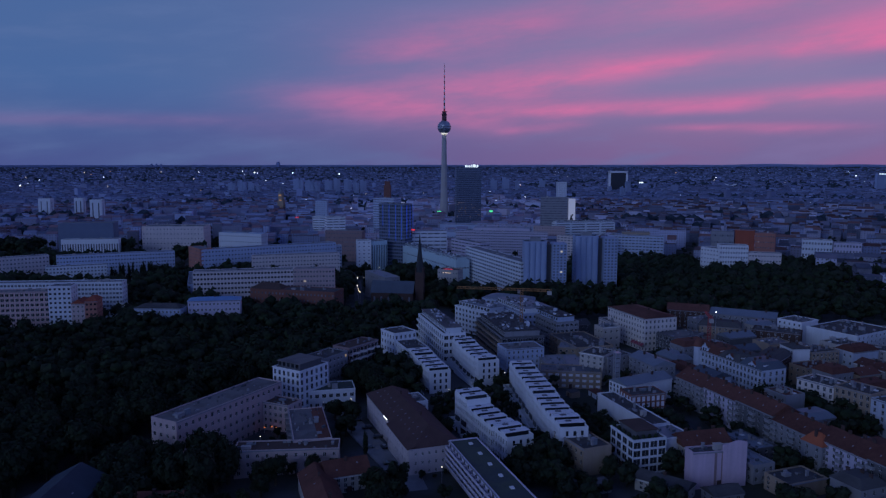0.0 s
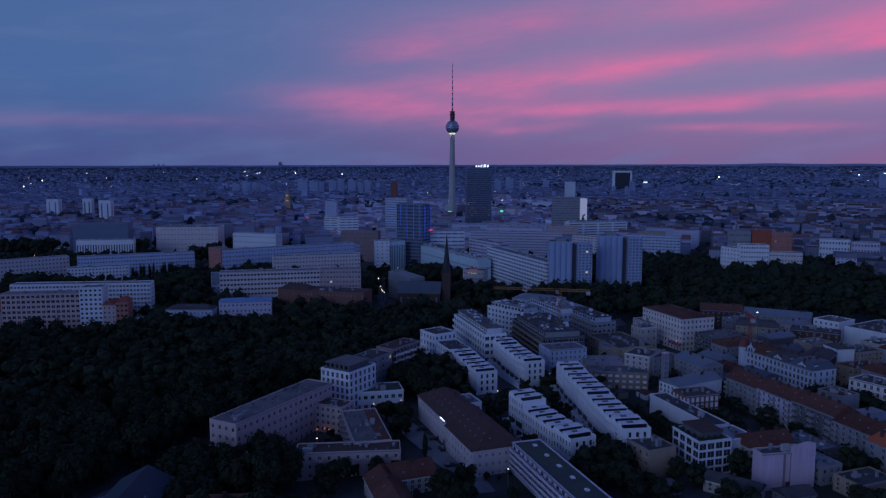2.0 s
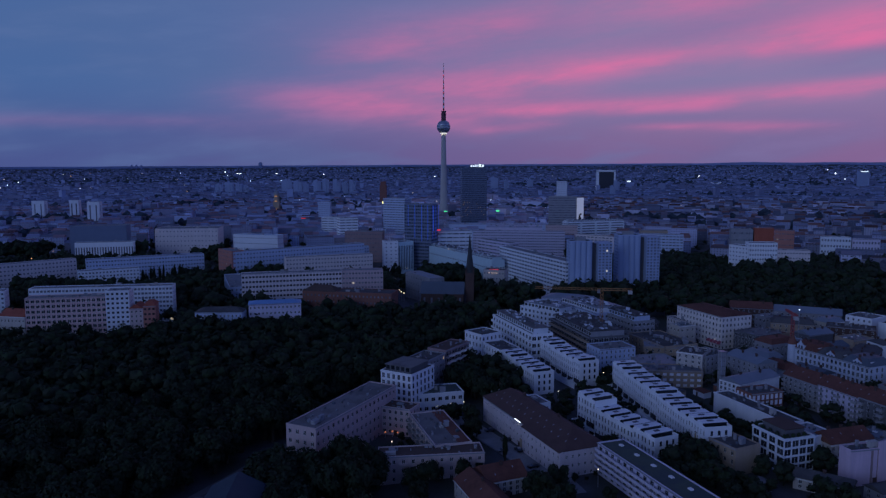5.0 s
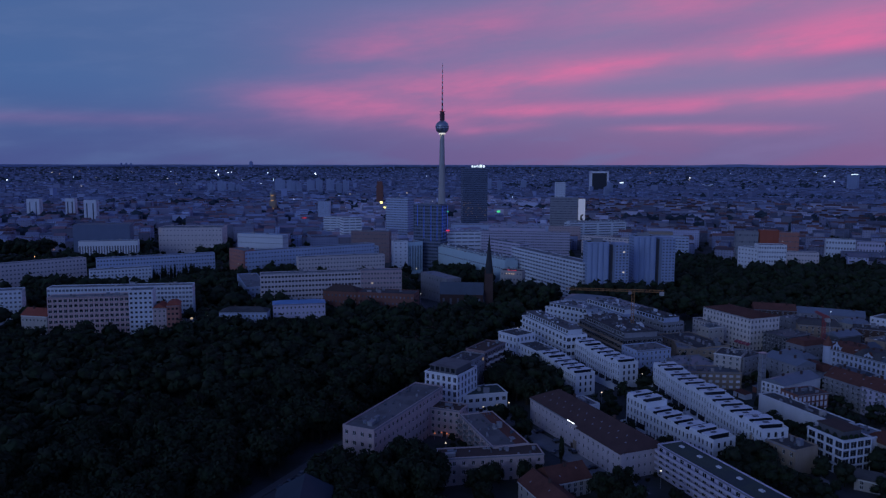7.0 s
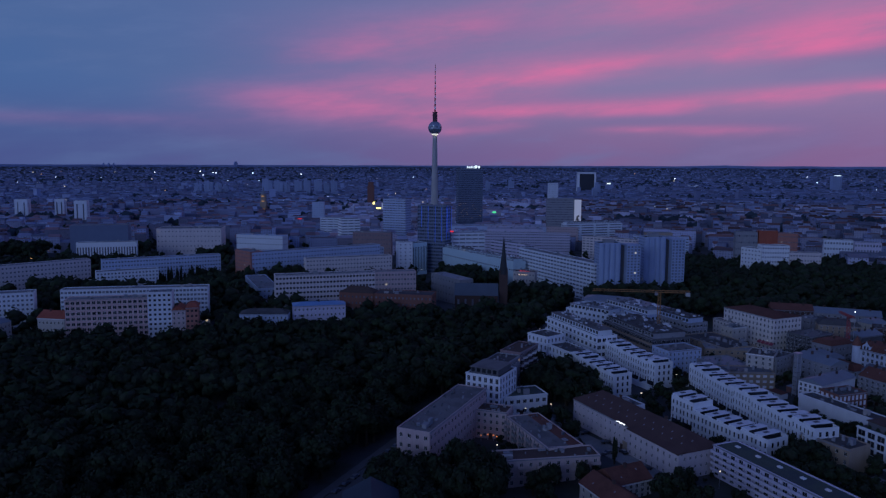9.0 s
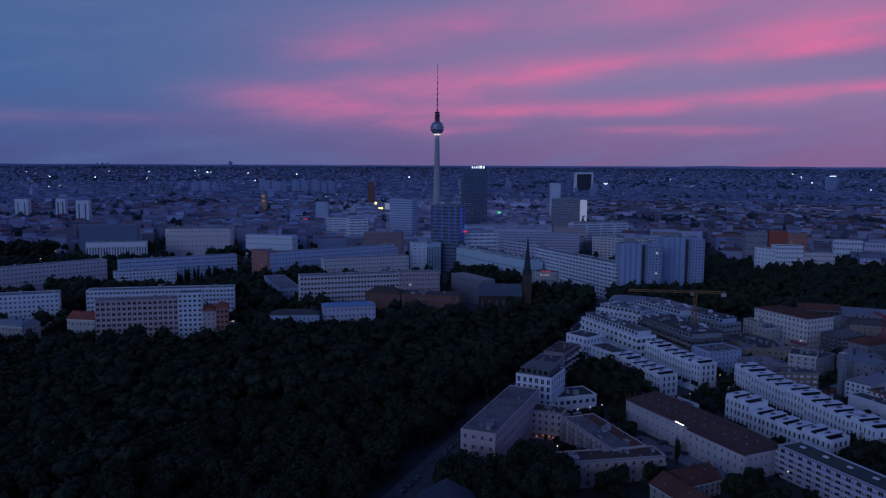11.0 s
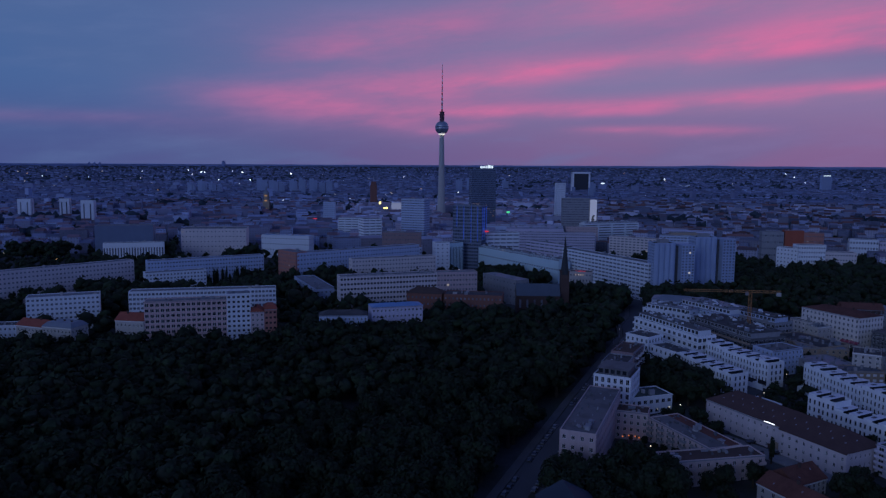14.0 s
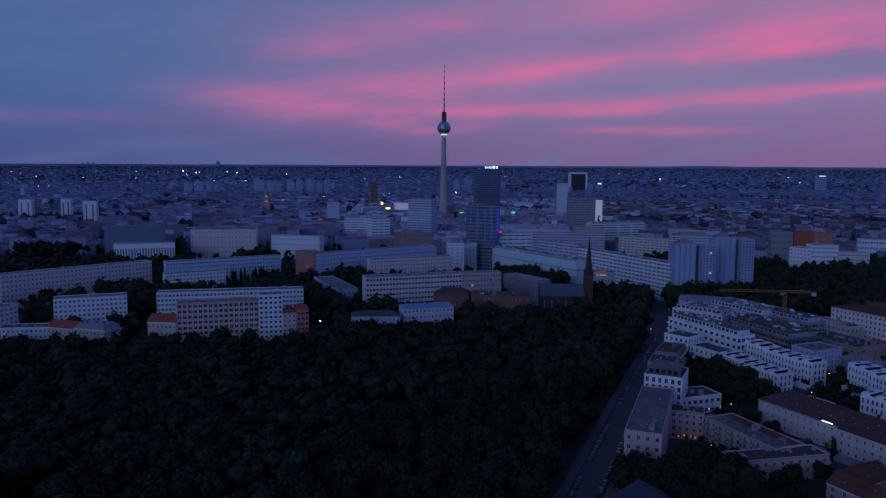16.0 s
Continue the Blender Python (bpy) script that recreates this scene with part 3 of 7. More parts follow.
        b.face([(u - w, y0, z0), (u + w, y0, z0), (u + w, y0, z1), (u - w, y0, z1)])
        b.face([(u + w, y0, z0), (u + w, yb, z1), (u + w, y0, z1)])
        b.face([(u - w, yb, z1), (u - w, y0, z0), (u - w, y0, z1)])
        b.face([(u - w - 0.1, y0 - 0.12, z1), (u + w + 0.1, y0 - 0.12, z1), (u + w + 0.1, yb + 0.2, z1 + 0.08), (u - w - 0.1, yb + 0.2, z1 + 0.08)], 1)
        b.face([(u - w * 0.7, y0 - 0.03, z0 + 0.25), (u + w * 0.7, y0 - 0.03, z0 + 0.25), (u + w * 0.7, y0 - 0.03, z1 - 0.12), (u - w * 0.7, y0 - 0.03, z1 - 0.12)], 2)
        part("dormer", b, [FRAME, roofm, GLASSHOTEL], rf)
    if strip:
        b = Shape()
        b.box(0.35, D - strip[0], H - 0.46, L - 0.35, D - 0.35, H - 0.30)
        part("roof_edge_tiles", b, strip[1], rf)
    return th, L, D, H


# ---- ground, roads ----
def sheet(name, xs, ys, mat, lift=0.0, kind="structure", label="", category=""):
    v = [(x, y, gz(x, y) + lift) for y in ys for x in xs]
    n = len(xs)
    f = [(j * n + i, j * n + i + 1, (j + 1) * n + i + 1, (j + 1) * n + i) for j in range(len(ys) - 1) for i in range(n - 1)]
    me = bpy.data.meshes.new(name)
    me.from_pydata(v, [], f)
    me.materials.append(mat)
    me.polygons.foreach_set("use_smooth", [True] * len(f))
    return tagged(new(name, me), label, category, "", kind)


near_x = [-1500, -1000, -700] + list(range(-500, 501, 10)) + [700, 1000, 1500]
xs = [-4990, -4600, -4200, -3800, -3400, -3000, -2600, -2200, -1800] + near_x + [1800, 2200, 2600, 3000, 3400, 3800, 4200, 4600, 4990]
ys = [-4000, -2000, -800] + list(range(-300, 801, 10)) + list(range(850, 2500, 75)) + list(range(2500, 4960, 60)) + [4990]
sheet("ground", xs, ys, EARTH, 0.0, label="dark city ground between streets, yards and lawns", category="ground")


def ribbon(name, pts, width, mat, lift, label, category, height=0.0):
    """A road or pavement along a line of points, laid on the ground."""
    s, row = Shape(), []
    dense = []
    for (x0, y0), (x1, y1) in zip(pts, pts[1:]):
        n = max(1, int(math.hypot(x1 - x0, y1 - y0) / 8))
        dense += [(x0 + (x1 - x0) * k / n, y0 + (y1 - y0) * k / n) for k in range(n)]
    dense.append(pts[-1])
    for k, (x, y) in enumerate(dense):
        x0, y0 = dense[max(0, k - 1)]
        x1, y1 = dense[min(len(dense) - 1, k + 1)]
        d = math.hypot(x1 - x0, y1 - y0)
        nx, ny = -(y1 - y0) / d, (x1 - x0) / d
        z = gz(x, y) + lift
        row.append(((x + nx * width / 2, y + ny * width / 2, z), (x - nx * width / 2, y - ny * width / 2, z)))
    for (a, b), (c, d) in zip(row, row[1:]):
        s.face([a, b, d, c])
        for p, q in ((a, c), (d, b)):
            s.face([p, q, (q[0], q[1], q[2] - 0.6), (p[0], p[1], p[2] - 0.6)])
    return tagged(part(name, s, mat), label, category, "", "structure")


def street(y):
    return -27.0 + 0.485 * (y - 272)


AVENUE = [(street(y), y) for y in (60, 120, 180, 240, 300, 360, 420, 470)] + [(78, 505), (96, 545), (112, 600), (128, 660)]
ribbon("road", AVENUE, 11.5, ASPHALT, 0.16, "dark asphalt street along the park", "road")
ribbon("pavement", [(x + 8.2, y - 3.6) for x, y in AVENUE], 5.2, PAVING, 0.30, "paved footway beside the park street", "pavement")
ribbon("pavement", [(x - 7.4, y + 3.4) for x, y in AVENUE], 3.4, PAVING, 0.30, "paved footway along the park trees", "pavement")
ribbon("road", [(228, 420), (216, 380), (227, 355), (240, 318), (268, 250), (292, 190)][1:], 9.0, ASPHALT, 0.16, "dark asphalt side street between the tenements", "road")
ribbon("road", [(112, 600), (60, 622), (-40, 700), (-130, 860)], 9.0, ASPHALT, 0.14, "dark asphalt street past the church", "road")
ribbon("road", [(-4, 600), (-36, 770)], 8.0, ASPHALT, 0.18, "dark asphalt lane lit by lamps", "road")
ribbon("road", [(-268, 440), (-262, 520), (-200, 640)], 8.0, ASPHALT, 0.14, "dark asphalt street between housing slabs", "road")
ribbon("road", [(100, 345), (106, 330), (132, 232)], 4.0, PAVING, 0.12, "paved lane between white townhouse rows", "road")
ribbon("pavement", [(36, 318), (52, 285), (70, 250), (76, 230)], 12.0, YARD, 0.14, "asphalt car park beside the school", "car park")


# ---- the near blocks on the slope ----
house("apartment_block", "long pinkish five-storey block with flat grey roof", -11.5, 251, 12.5, 304, 13, 36.7, 5, 18, 4, PINK, roofm=GRAVEL, win=(1.3, 1.6), chimneys=0, category="apartment block")
house("apartment_block", "low pinkish courtyard wing with brown flat roof", 7.4, 293, 19.5, 288, 9.5, 31.2, 4, 5, 3, PINKBEIGE, roofm=BROWNTILE, win=(1.2, 1.5), chimneys=0, category="apartment block")
house("apartment_block", "courtyard wing with balconies and brown roof edge", 19.7, 287.6, 31, 253, 14, 30, 4, 11, 4, PINKBEIGE, roofm=GRAVEL, balconies={"f": 2}, balm=GREY, chimneys=1, category="apartment block", strip=(5.0, TILE))
house("apartment_block", "low front wing with loggias and reddish roof", 12, 243, 48.5, 248.5, 9.5, 29.6, 3, 11, 3, PINKBEIGE, roofm=BROWNTILE, balconies={"f": 2}, balm=PINKBEIGE, chimneys=0, category="apartment block")


def apartment_tower():
    th, L, D, H = house("apartment_house", "white six-storey apartment house with dark penthouse", 4.5, 318.5, 18.8, 310.5, 19, 39.3, 6, 6, 6, WHITE, win=(1.45, 2.3), chimneys=0, category="apartment house")
    s = Shape()
    s.box(1.6, 1.8, H - 0.5, L - 1.6, D - 3, H + 2.3)
    pent = part("penthouse", s, DARKGREY, th, "dark recessed penthouse storey")
    r = Shape()
    r.box(1.2, 1.3, H + 2.3, L - 1.2, D - 2.6, H + 2.55, 0, True)
    part("roof_slab", r, GRAVEL, pent)
    for k in range(5):
        b = Shape()
        b.box(1.9 + k * 2.6, 1.76, H + 0.3, 3.6 + k * 2.6, 1.795, H + 2.1)
        part("window", b, GLASS, pent)


apartment_tower()
house("studio_house", "low white modern house with planted flat roof", 17.5, 314.5, 41.5, 321.5, 13, 28.8, 2, 8, 3, WHITE, roofm=GREENROOF, win=(1.8, 1.7), chimneys=0)


def balcony_house():
    th, L, D, H = house("apartment_house", "pink apartment house with wavy pale balcony bands", 33, 353.5, 44.5, 373, 11, 39.2, 6, 8, 4, ROSEBROWN, roofm=BROWNTILE, chimneys=1, win=(2.2, 2.0), category="apartment house")
    n = 36
    for k in range(1, 6):
        s = Shape()
        z = 0.8 + k * (H - 1.5) / 6
        pts = [(L * i / n, -1.0 - 0.55 * math.sin(i * math.pi / 4.5 + k * 1.57)) for i in range(n + 1)]
        for (x0, y0), (x1, y1) in zip(pts, pts[1:]):
            s.face([(x0, y0, z - 0.2), (x1, y1, z - 0.2), (x1, y1, z + 0.95), (x0, y0, z + 0.95)])
            s.face([(x0, y0, z), (x1, y1, z), (x1, 0, z), (x0, 0, z)])
            s.face([(x0, 0, z - 0.2), (x1, 0, z - 0.2), (x1, y1, z - 0.2), (x0, y0, z - 0.2)])
            s.face([(x1, y1 + 0.1, z), (x0, y0 + 0.1, z), (x0, y0 + 0.1, z + 0.95), (x1, y1 + 0.1, z + 0.95)])
            s.face([(x0, y0, z + 0.95), (x1, y1, z + 0.95), (x1, y1 + 0.1, z + 0.95), (x0, y0 + 0.1, z + 0.95)])
        part("balcony_band", s, PALECREAM, th, "wavy cream balcony parapet")


balcony_house()
house("apartment_house", "grey dark-roofed house on the park street", 24.4, 335.5, 32.6, 351, 12, 38.6, 6, 6, 4, GREY, roofm=BITUMEN, chimneys=2, category="apartment house")
house("apartment_house", "white corner block of the terrace with tall windows", 42.5, 398, 51.5, 386.5, 14, 39.3, 5, 5, 5, WHITE, win=(1.2, 2.0), chimneys=0, category="apartment house")
house("apartment_house", "white stepped block with roof terrace", 52, 385.5, 60, 367, 12, 36.0, 4, 6, 4, WHITE, win=(1.2, 1.9), chimneys=0, category="apartment house")
house("apartment_house", "white five-storey terrace block with balconies", 59.7, 438.4, 78, 385.5, 12.5, 40, 5, 13, 4, WHITE, win=(2.3, 2.1), balconies={"f": 1}, balm=WHITE, setback=WHITEBLUE, chimneys=0, category="apartment house", roofm=GRAVEL)


def townhouse():
    """A white terraced townhouse: three storeys over a dark ground floor, pale roof blades between sunken terraces."""
    W, D, H = 6.2, 10.5, 11.6
    th = thing("townhouse", Matrix(), "white terraced townhouse with sunken roof terraces", "townhouse", "white terraced townhouses")
    s = Shape()
    put = []
    for px, py, ux, uy, ln, n in ((0, 0, 1, 0, W, 3), (W, D, -1, 0, W, 3)):
        put.append((facade(s, px, py, ux, uy, ln, -1.5, H, n, 3, 0.85, 1.9, 0.9, 2.7, 0.3), ux, uy))
    s.face([(W, 0, -1.5), (W, D, -1.5), (W, D, H), (W, 0, H)])
    s.face([(0, D, -1.5), (0, 0, -1.5), (0, 0, H), (0, D, H)])
    t, zi, o = 0.28, H - 1.0, [(0, 0), (W, 0), (W, D), (0, D)]
    i = [(t, t), (W - t, t), (W - t, D - t), (t, D - t)]
    for k in range(4):
        n = (k + 1) % 4
        s.face([(*o[k], H), (*o[n], H), (*i[n], H), (*i[k], H)])
        s.face([(*i[k], H), (*i[n], H), (*i[n], zi), (*i[k], zi)])
    part("wall", s, WHITE, th)
    for rows, ux, uy in put:
        put_windows(rows, ux, uy, th, GLASS, True, 0)
    d = Shape()
    d.box(0.1, 0.1, H - 1.3, W - 0.1, D - 0.1, H - 0.98)
    part("terrace_deck", d, DECK, th, "dark roof terrace deck")
    x0, x1, y0, y1, top = 0.15, 3.5, 0.3, D - 0.3, 0.55
    c = Shape()
    c.box(x0, y0, H - 0.99, x1, y1, H + top)
    cab = part("roof_cabin", c, WHITE, th)
    r = Shape()
    r.box(x0 - 0.1, y0 - 0.1, H + top, x1 + 0.25, y1 + 0.1, H + top + 0.15, 0, True)
    part("roof_slab", r, WHITE, cab)
    g = Shape()
    g.box(x1 + 0.005, y0 + 0.25, H - 0.95, x1 + 0.05, y1 - 0.25, H + top - 0.04)
    part("window", g, GLASS, cab)
    g = Shape()
    g.box(4.55, 0.7, H - 0.98, 5.0, 3.4, H - 0.35)
    g.box(4.55, 6.2, H - 0.98, 5.4, 7.4, H - 0.55)
    part("planter", g, GREENROOF, th)
    v = Shape()
    v.box(1.2, 3.2, H + top + 0.15, 2.4, 5.4, H + top + 0.35)
    part("rooflight", v, DARKGREY, cab)
    g = Shape()
    g.box(0.5, -0.05, 0.0, W - 0.5, -0.004, 2.2)
    part("glazed_front", g, GLASS, th, "dark glazed ground floor")
    f = Shape()
    f.box(-0.1, -2.9, -2.2, W + 0.1, -2.7, 1.0)
    f.box(-0.1, -2.7, -2.2, 0.1, -0.02, 1.0)
    part("garden_wall", f, WHITEBLUE, th)
    return th


def end_wall(th, x, flip):
    """Windows of the free end of a row."""
    for z in (3.2, 6.2, 9.2):
        for y in (2.6, 5.4, 8.2):
            ob = part("window", pane(0.95, 1.8, GLASS, 0), None, th)
            ob.location, ob.rotation_euler = (x + (0.02 if flip else -0.02), y, z), (0, 0, math.pi / 2 if flip else -math.pi / 2)


proto = townhouse()
used = 0


def terrace(ax, ay, bx, by, top, step=0.0, raised=0, forward=99):
    global used
    L, a = math.hypot(bx - ax, by - ay), math.degrees(math.atan2(by - ay, bx - ax))
    n = round(L / 6.2)
    k = L / n
    last = None
    FOOT.append((ax, ay, math.cos(radians(a)), math.sin(radians(a)), L, 10.5))
    for i in range(n):
        lift = step * (0.5 - i / n) + (0.8 if i % 6 < 2 else 0.0) + (2.2 if i < raised else 0.0)
        lift, out = lift + (1.0 if i >= forward else 0.0), 1.8 if i >= forward else 0.0
        m = pose(ax + (bx - ax) * i / n + out * math.sin(radians(a)), ay + (by - ay) * i / n - out * math.cos(radians(a)), top + lift - 11.6, 0, 0, a)
        if used == 0:
            proto.matrix_world = m
            last = proto
        else:
            last = copy_thing(proto, m)
        used += 1
    end_wall(last, 6.2, True)


terrace(82.5, 386, 97.3, 346, 35.7, 1.2)
terrace(111.8, 340, 129.0, 255, 35.6, 1.6, 0, 6)
terrace(88, 293, 108.2, 250.3, 33.8, 0.9, 2)
terrace(61, 368, 74.3, 335, 34.0, 1.0)

house("apartment_slab", "flat-roofed slab with continuous balcony bands", 87.8, 247, 114, 178, 10.5, 34, 5, 20, 3, LILAC, roofm=GREENROOF, balconies={"f": 1}, balm=LILAC, win=(1.9, 1.5), chimneys=0, skylights=8, extras=False, category="apartment block")


def school():
    th, L, D, H = house("school", "long plain school with broad brown hipped roof", 49.8, 303.6, 75.4, 242.8, 17.5, 32.2, 3, 22, 7, SCHOOLWALL, "hip", SCHOOLTILE, 5.0, win=(0.8, 1.2), chimneys=2, skylights=26, dormers=0, category="school")
    s = Shape()
    n = L - 38.2
    rows = facade(s, 38.2, -1.4, 1, 0, n, 0, H - 0.3, 9, 3, 0.9, 1.4, 0.7, 0.8)
    s.face([(38.2, 0, 0), (38.2, -1.4, 0), (38.2, -1.4, H - 0.3), (38.2, 0, H - 0.3)])
    s.face([(L, -1.4, 0), (L, 0, 0), (L, 0, H - 0.3), (L, -1.4, H - 0.3)])
    bay = part("front_wing", s, SCHOOLWALL, th)
    put_windows(rows, 1, 0, bay, GLASS, True)
    s = Shape()
    s.face([(37.9, -1.9, H - 0.3), (L + 0.4, -1.9, H - 0.3), (L + 0.4, 1.4, H + 0.9), (37.9, 1.4, H + 0.9)])
    s.face([(37.9, -1.9, H - 0.5), (L + 0.4, -1.9, H - 0.5), (L + 0.4, -1.9, H - 0.3), (37.9, -1.9, H - 0.3)])
    part("wing_roof", s, SCHOOLTILE, bay)
    d = Shape()
    d.box(33.6, -0.1, 0, 37.4, -0.01, 4.6)
    part("door", d, OCHRE, th, "ochre-painted doorway panel")
    l = Shape()
    l.box(30.6, -0.95, H + 0.1, 35.4, -0.72, H + 0.32, 0, True)
    lamp_strip = part("strip_light", l, STRIPWHITE, th, "bright white strip lamp")
    b = Shape()
    b.box(30.8, -0.72, H + 0.05, 35.2, -0.46, H + 0.25, 0, True)
    part("bracket", b, DARKGREY, lamp_strip)


school()
house("annex", "white roof-height annex behind the school", 66.5, 301, 71.5, 290, 6, 33.4, 3, 3, 2, WHITE, roofm=GRAVEL, win=(0.9, 1.2), chimneys=0, category="annex")
house("tiled_house", "small rendered house with red tiled roof", 49.0, 227.4, 62.2, 233.4, 12, 27.6, 3, 6, 4, CREAM, "gable", TILE, 3.6, chimneys=1, skylights=2, category="house")
house("tiled_house", "low wing with red tiled roof and skylights", 38, 232, 52, 196, 11, 26.8, 2, 9, 3, CREAM, "gable", TILE, 3.4, chimneys=2, skylights=4, category="house")
house("tiled_house", "hall with dark blue sheet roof", -35.5, 191, -19, 192.5, 28, 29.5, 3, 4, 6, DARKGREY, "gable", HALLSHEET, 4.5, chimneys=0, skylights=4, category="hall")
house("tiled_house", "small house with red tiles and pale gable", -12, 205, 10, 208, 10, 25.5, 2, 5, 3, CREAM, "gable", TILE, 3.5, chimneys=1, category="house")
house("tenement", "ochre rear tenement with flat dark roof", 125.8, 261, 134.2, 243.8, 11.5, 33.2, 3, 6, 4, OCHRE, roofm=BITUMEN, chimneys=4, category="tenement", blank="r", ledges=True)


def frame_house():
    th, L, D, H = house("apartment_house", "pale frame-built house with planted penthouse terrace", 146.0, 260, 151.2, 245.2, 13, 36.2, 4, 4, 4, WHITEBLUE, win=(3.0, 2.75), chimneys=0, category="apartment house")
    s = Shape()
    s.box(2.4, 2.4, H - 0.5, L - 2.4, D - 2.4, H + 2.1)
    p = part("penthouse", s, DARKGREY, th)
    r = Shape()
    r.box(2.0, 2.0, H + 2.1, L - 2.0, D - 2.0, H + 2.4, 0, True)
    part("roof_slab", r, BROWNTILE, p)
    for k in range(9):
        b = Shape()
        x, y = (0.5 + k * (L - 2) / 4.0, 0.45) if k < 5 else (L - 1.2, 1.6 + (k - 5) * (D - 3.5) / 4)
        b.lathe([(0.35, H - 0.45), (0.75, H + 0.1), (0.6, H + 0.8), (0.2, H + 1.3)], 7, cx=x + 0.4, cy=y + 0.4)
        part("planted_shrub", b, LEAF, p, "dark shrub on the roof terrace")


frame_house()
house("apartment_house", "white blank-walled house beside the frame house", 164.2, 252.9, 174.6, 257.5, 12, 34.3, 4, 3, 3, WHITE, roofm=METALROOF, blank="f", chimneys=1, category="apartment house")
house("workshop", "workshop range with long white firewall", 148.5, 308, 163, 270, 8, 33.2, 3, 8, 3, WHITE, roofm=BITUMEN, blank="f", chimneys=1)
house("workshop", "red brick workshop with white-framed windows", 161, 298.8, 176, 303.8, 10, 35.2, 4, 7, 4, BRICK, roofm=BITUMEN, chimneys=2, win=(1.5, 2.1), glass=BLIND)
house("tenement", "tenement with broad white firewall and grey roof", 161.5, 313.4, 184.5, 327.5, 11, 34.8, 5, 6, 5, WHITE, "gable", METALROOF, 2.0, blank="f", chimneys=2, category="tenement")
house("workshop", "brown workshop with bright white window blinds", 127, 347.6, 156, 345.4, 12, 31.6, 3, 9, 4, OCHRE, roofm=DARKSHEET, win=(1.9, 1.3), chimneys=2, glass=BLIND, bars=0)
house("workshop", "low workshop range with grey sheet roof", 128, 378, 133, 354, 20, 31.0, 3, 6, 4, GREY, roofm=METALROOF, chimneys=2)
house("tenement", "tall grey tenement with stair tower", 147, 358.5, 157.6, 351.5, 15, 38, 6, 4, 5, CREAM, roofm=BITUMEN, chimneys=2, category="tenement")


def hoist_tower():
    th = thing("hoist_tower", pose(161, 335, gz(161, 335) - 0.3, 0, 0, 20), "grey slender hoist tower beside the tenements", "hoist tower")
    h = 44.2 - gz(161, 335)
    for x, y in ((-1.1, -1.1), (1.1, -1.1), (1.1, 1.1), (-1.1, 1.1)):
        s = Shape()
        s.box(x - 0.12, y - 0.12, 0, x + 0.12, y + 0.12, h)
        part("post", s, STEEL, th)
    for k in range(int(h / 2.2)):
        s = Shape()
        s.box(-1.05, -1.05, 1.0 + k * 2.2, 1.05, 1.05, 2.9 + k * 2.2, 0, True)
        part("cladding_panel", s, GREY, th)
    s = Shape()
    s.box(-1.5, -1.5, h, 1.5, 1.5, h + 0.3, 0, True)
    part("cap", s, STEEL, th)


hoist_tower()
house("tenement", "grey rear tenement with flat roof", 160, 353, 173, 362, 13, 37, 5, 5, 4, GREY, roofm=BITUMEN, chimneys=3, category="tenement")
house("tenement", "grey tenement wing with sheet roof", 171, 357, 178.5, 338, 12, 37.2, 5, 6, 4, GREY, "gable", METALROOF, 2.2, chimneys=2, category="tenement")


def rose_house():
    """Two stepped firewalls of one rear house, the higher one with a low gable."""
    th, L, D, H = house("tenement", "rear house with windowless rose-coloured firewall", 168.8, 235.4, 187.3, 239.8, 5.5, 36.2, 5, 7, 4, ROSE, roofm=BITUMEN, blank="fl", chimneys=2, category="tenement")
    s = Shape()
    x0, x1, zt = L * 0.55, L, H + 3.2
    s.face([(x0, -0.35, 0), (x1, -0.35, 0), (x1, -0.35, zt - 0.6), (x0 * 0.35 + x1 * 0.65, -0.35, zt), (x0, -0.35, zt - 1.4)])
    s.face([(x0, 0.4, zt - 1.4), (x0, -0.35, zt - 1.4), (x0 * 0.35 + x1 * 0.65, -0.35, zt), (x0 * 0.35 + x1 * 0.65, 0.4, zt)])
    s.face([(x0 * 0.35 + x1 * 0.65, 0.4, zt), (x0 * 0.35 + x1 * 0.65, -0.35, zt), (x1, -0.35, zt - 0.6), (x1, 0.4, zt - 0.6)])
    s.face([(x0, 0.4, 0), (x0, -0.35, 0), (x0, -0.35, zt - 1.4), (x0, 0.4, zt - 1.4)])
    s.face([(x1, -0.35, 0), (x1, 0.4, 0), (x1, 0.4, zt - 0.6), (x1, -0.35, zt - 0.6)])
    s.face([(x1, 0.4, 0), (x0, 0.4, 0), (x0, 0.4, zt - 1.4), (x0 * 0.35 + x1 * 0.65, 0.4, zt), (x1, 0.4, zt - 0.6)])
    part("firewall", s, ROSE, th)
    for x in (L * 0.40, L * 0.53):
        b = Shape()
        b.box(x, -0.03, 1.0, x + 0.9, 0, H - 0.4)
        part("painted_stripe", b, ROSEBROWN, th)


rose_house()
house("tiled_house", "low rear house with red roof behind the rose firewall", 170, 251, 188, 257, 10, 32.2, 3, 7, 4, CREAM, "gable", TILE, 3.4, chimneys=3, skylights=4, category="house")
house("workshop", "low grey annex at the foot of the rose firewall", 172, 222, 182, 225.5, 7, 27.5, 2, 3, 2, GREY, "gable", BITUMEN, 1.6, chimneys=0)
ROW = "tiled tenement row"
tn = [(186.5, 328), (193.5, 310), (200.6, 291), (208, 272), (215.5, 252), (223, 233), (231, 212)]
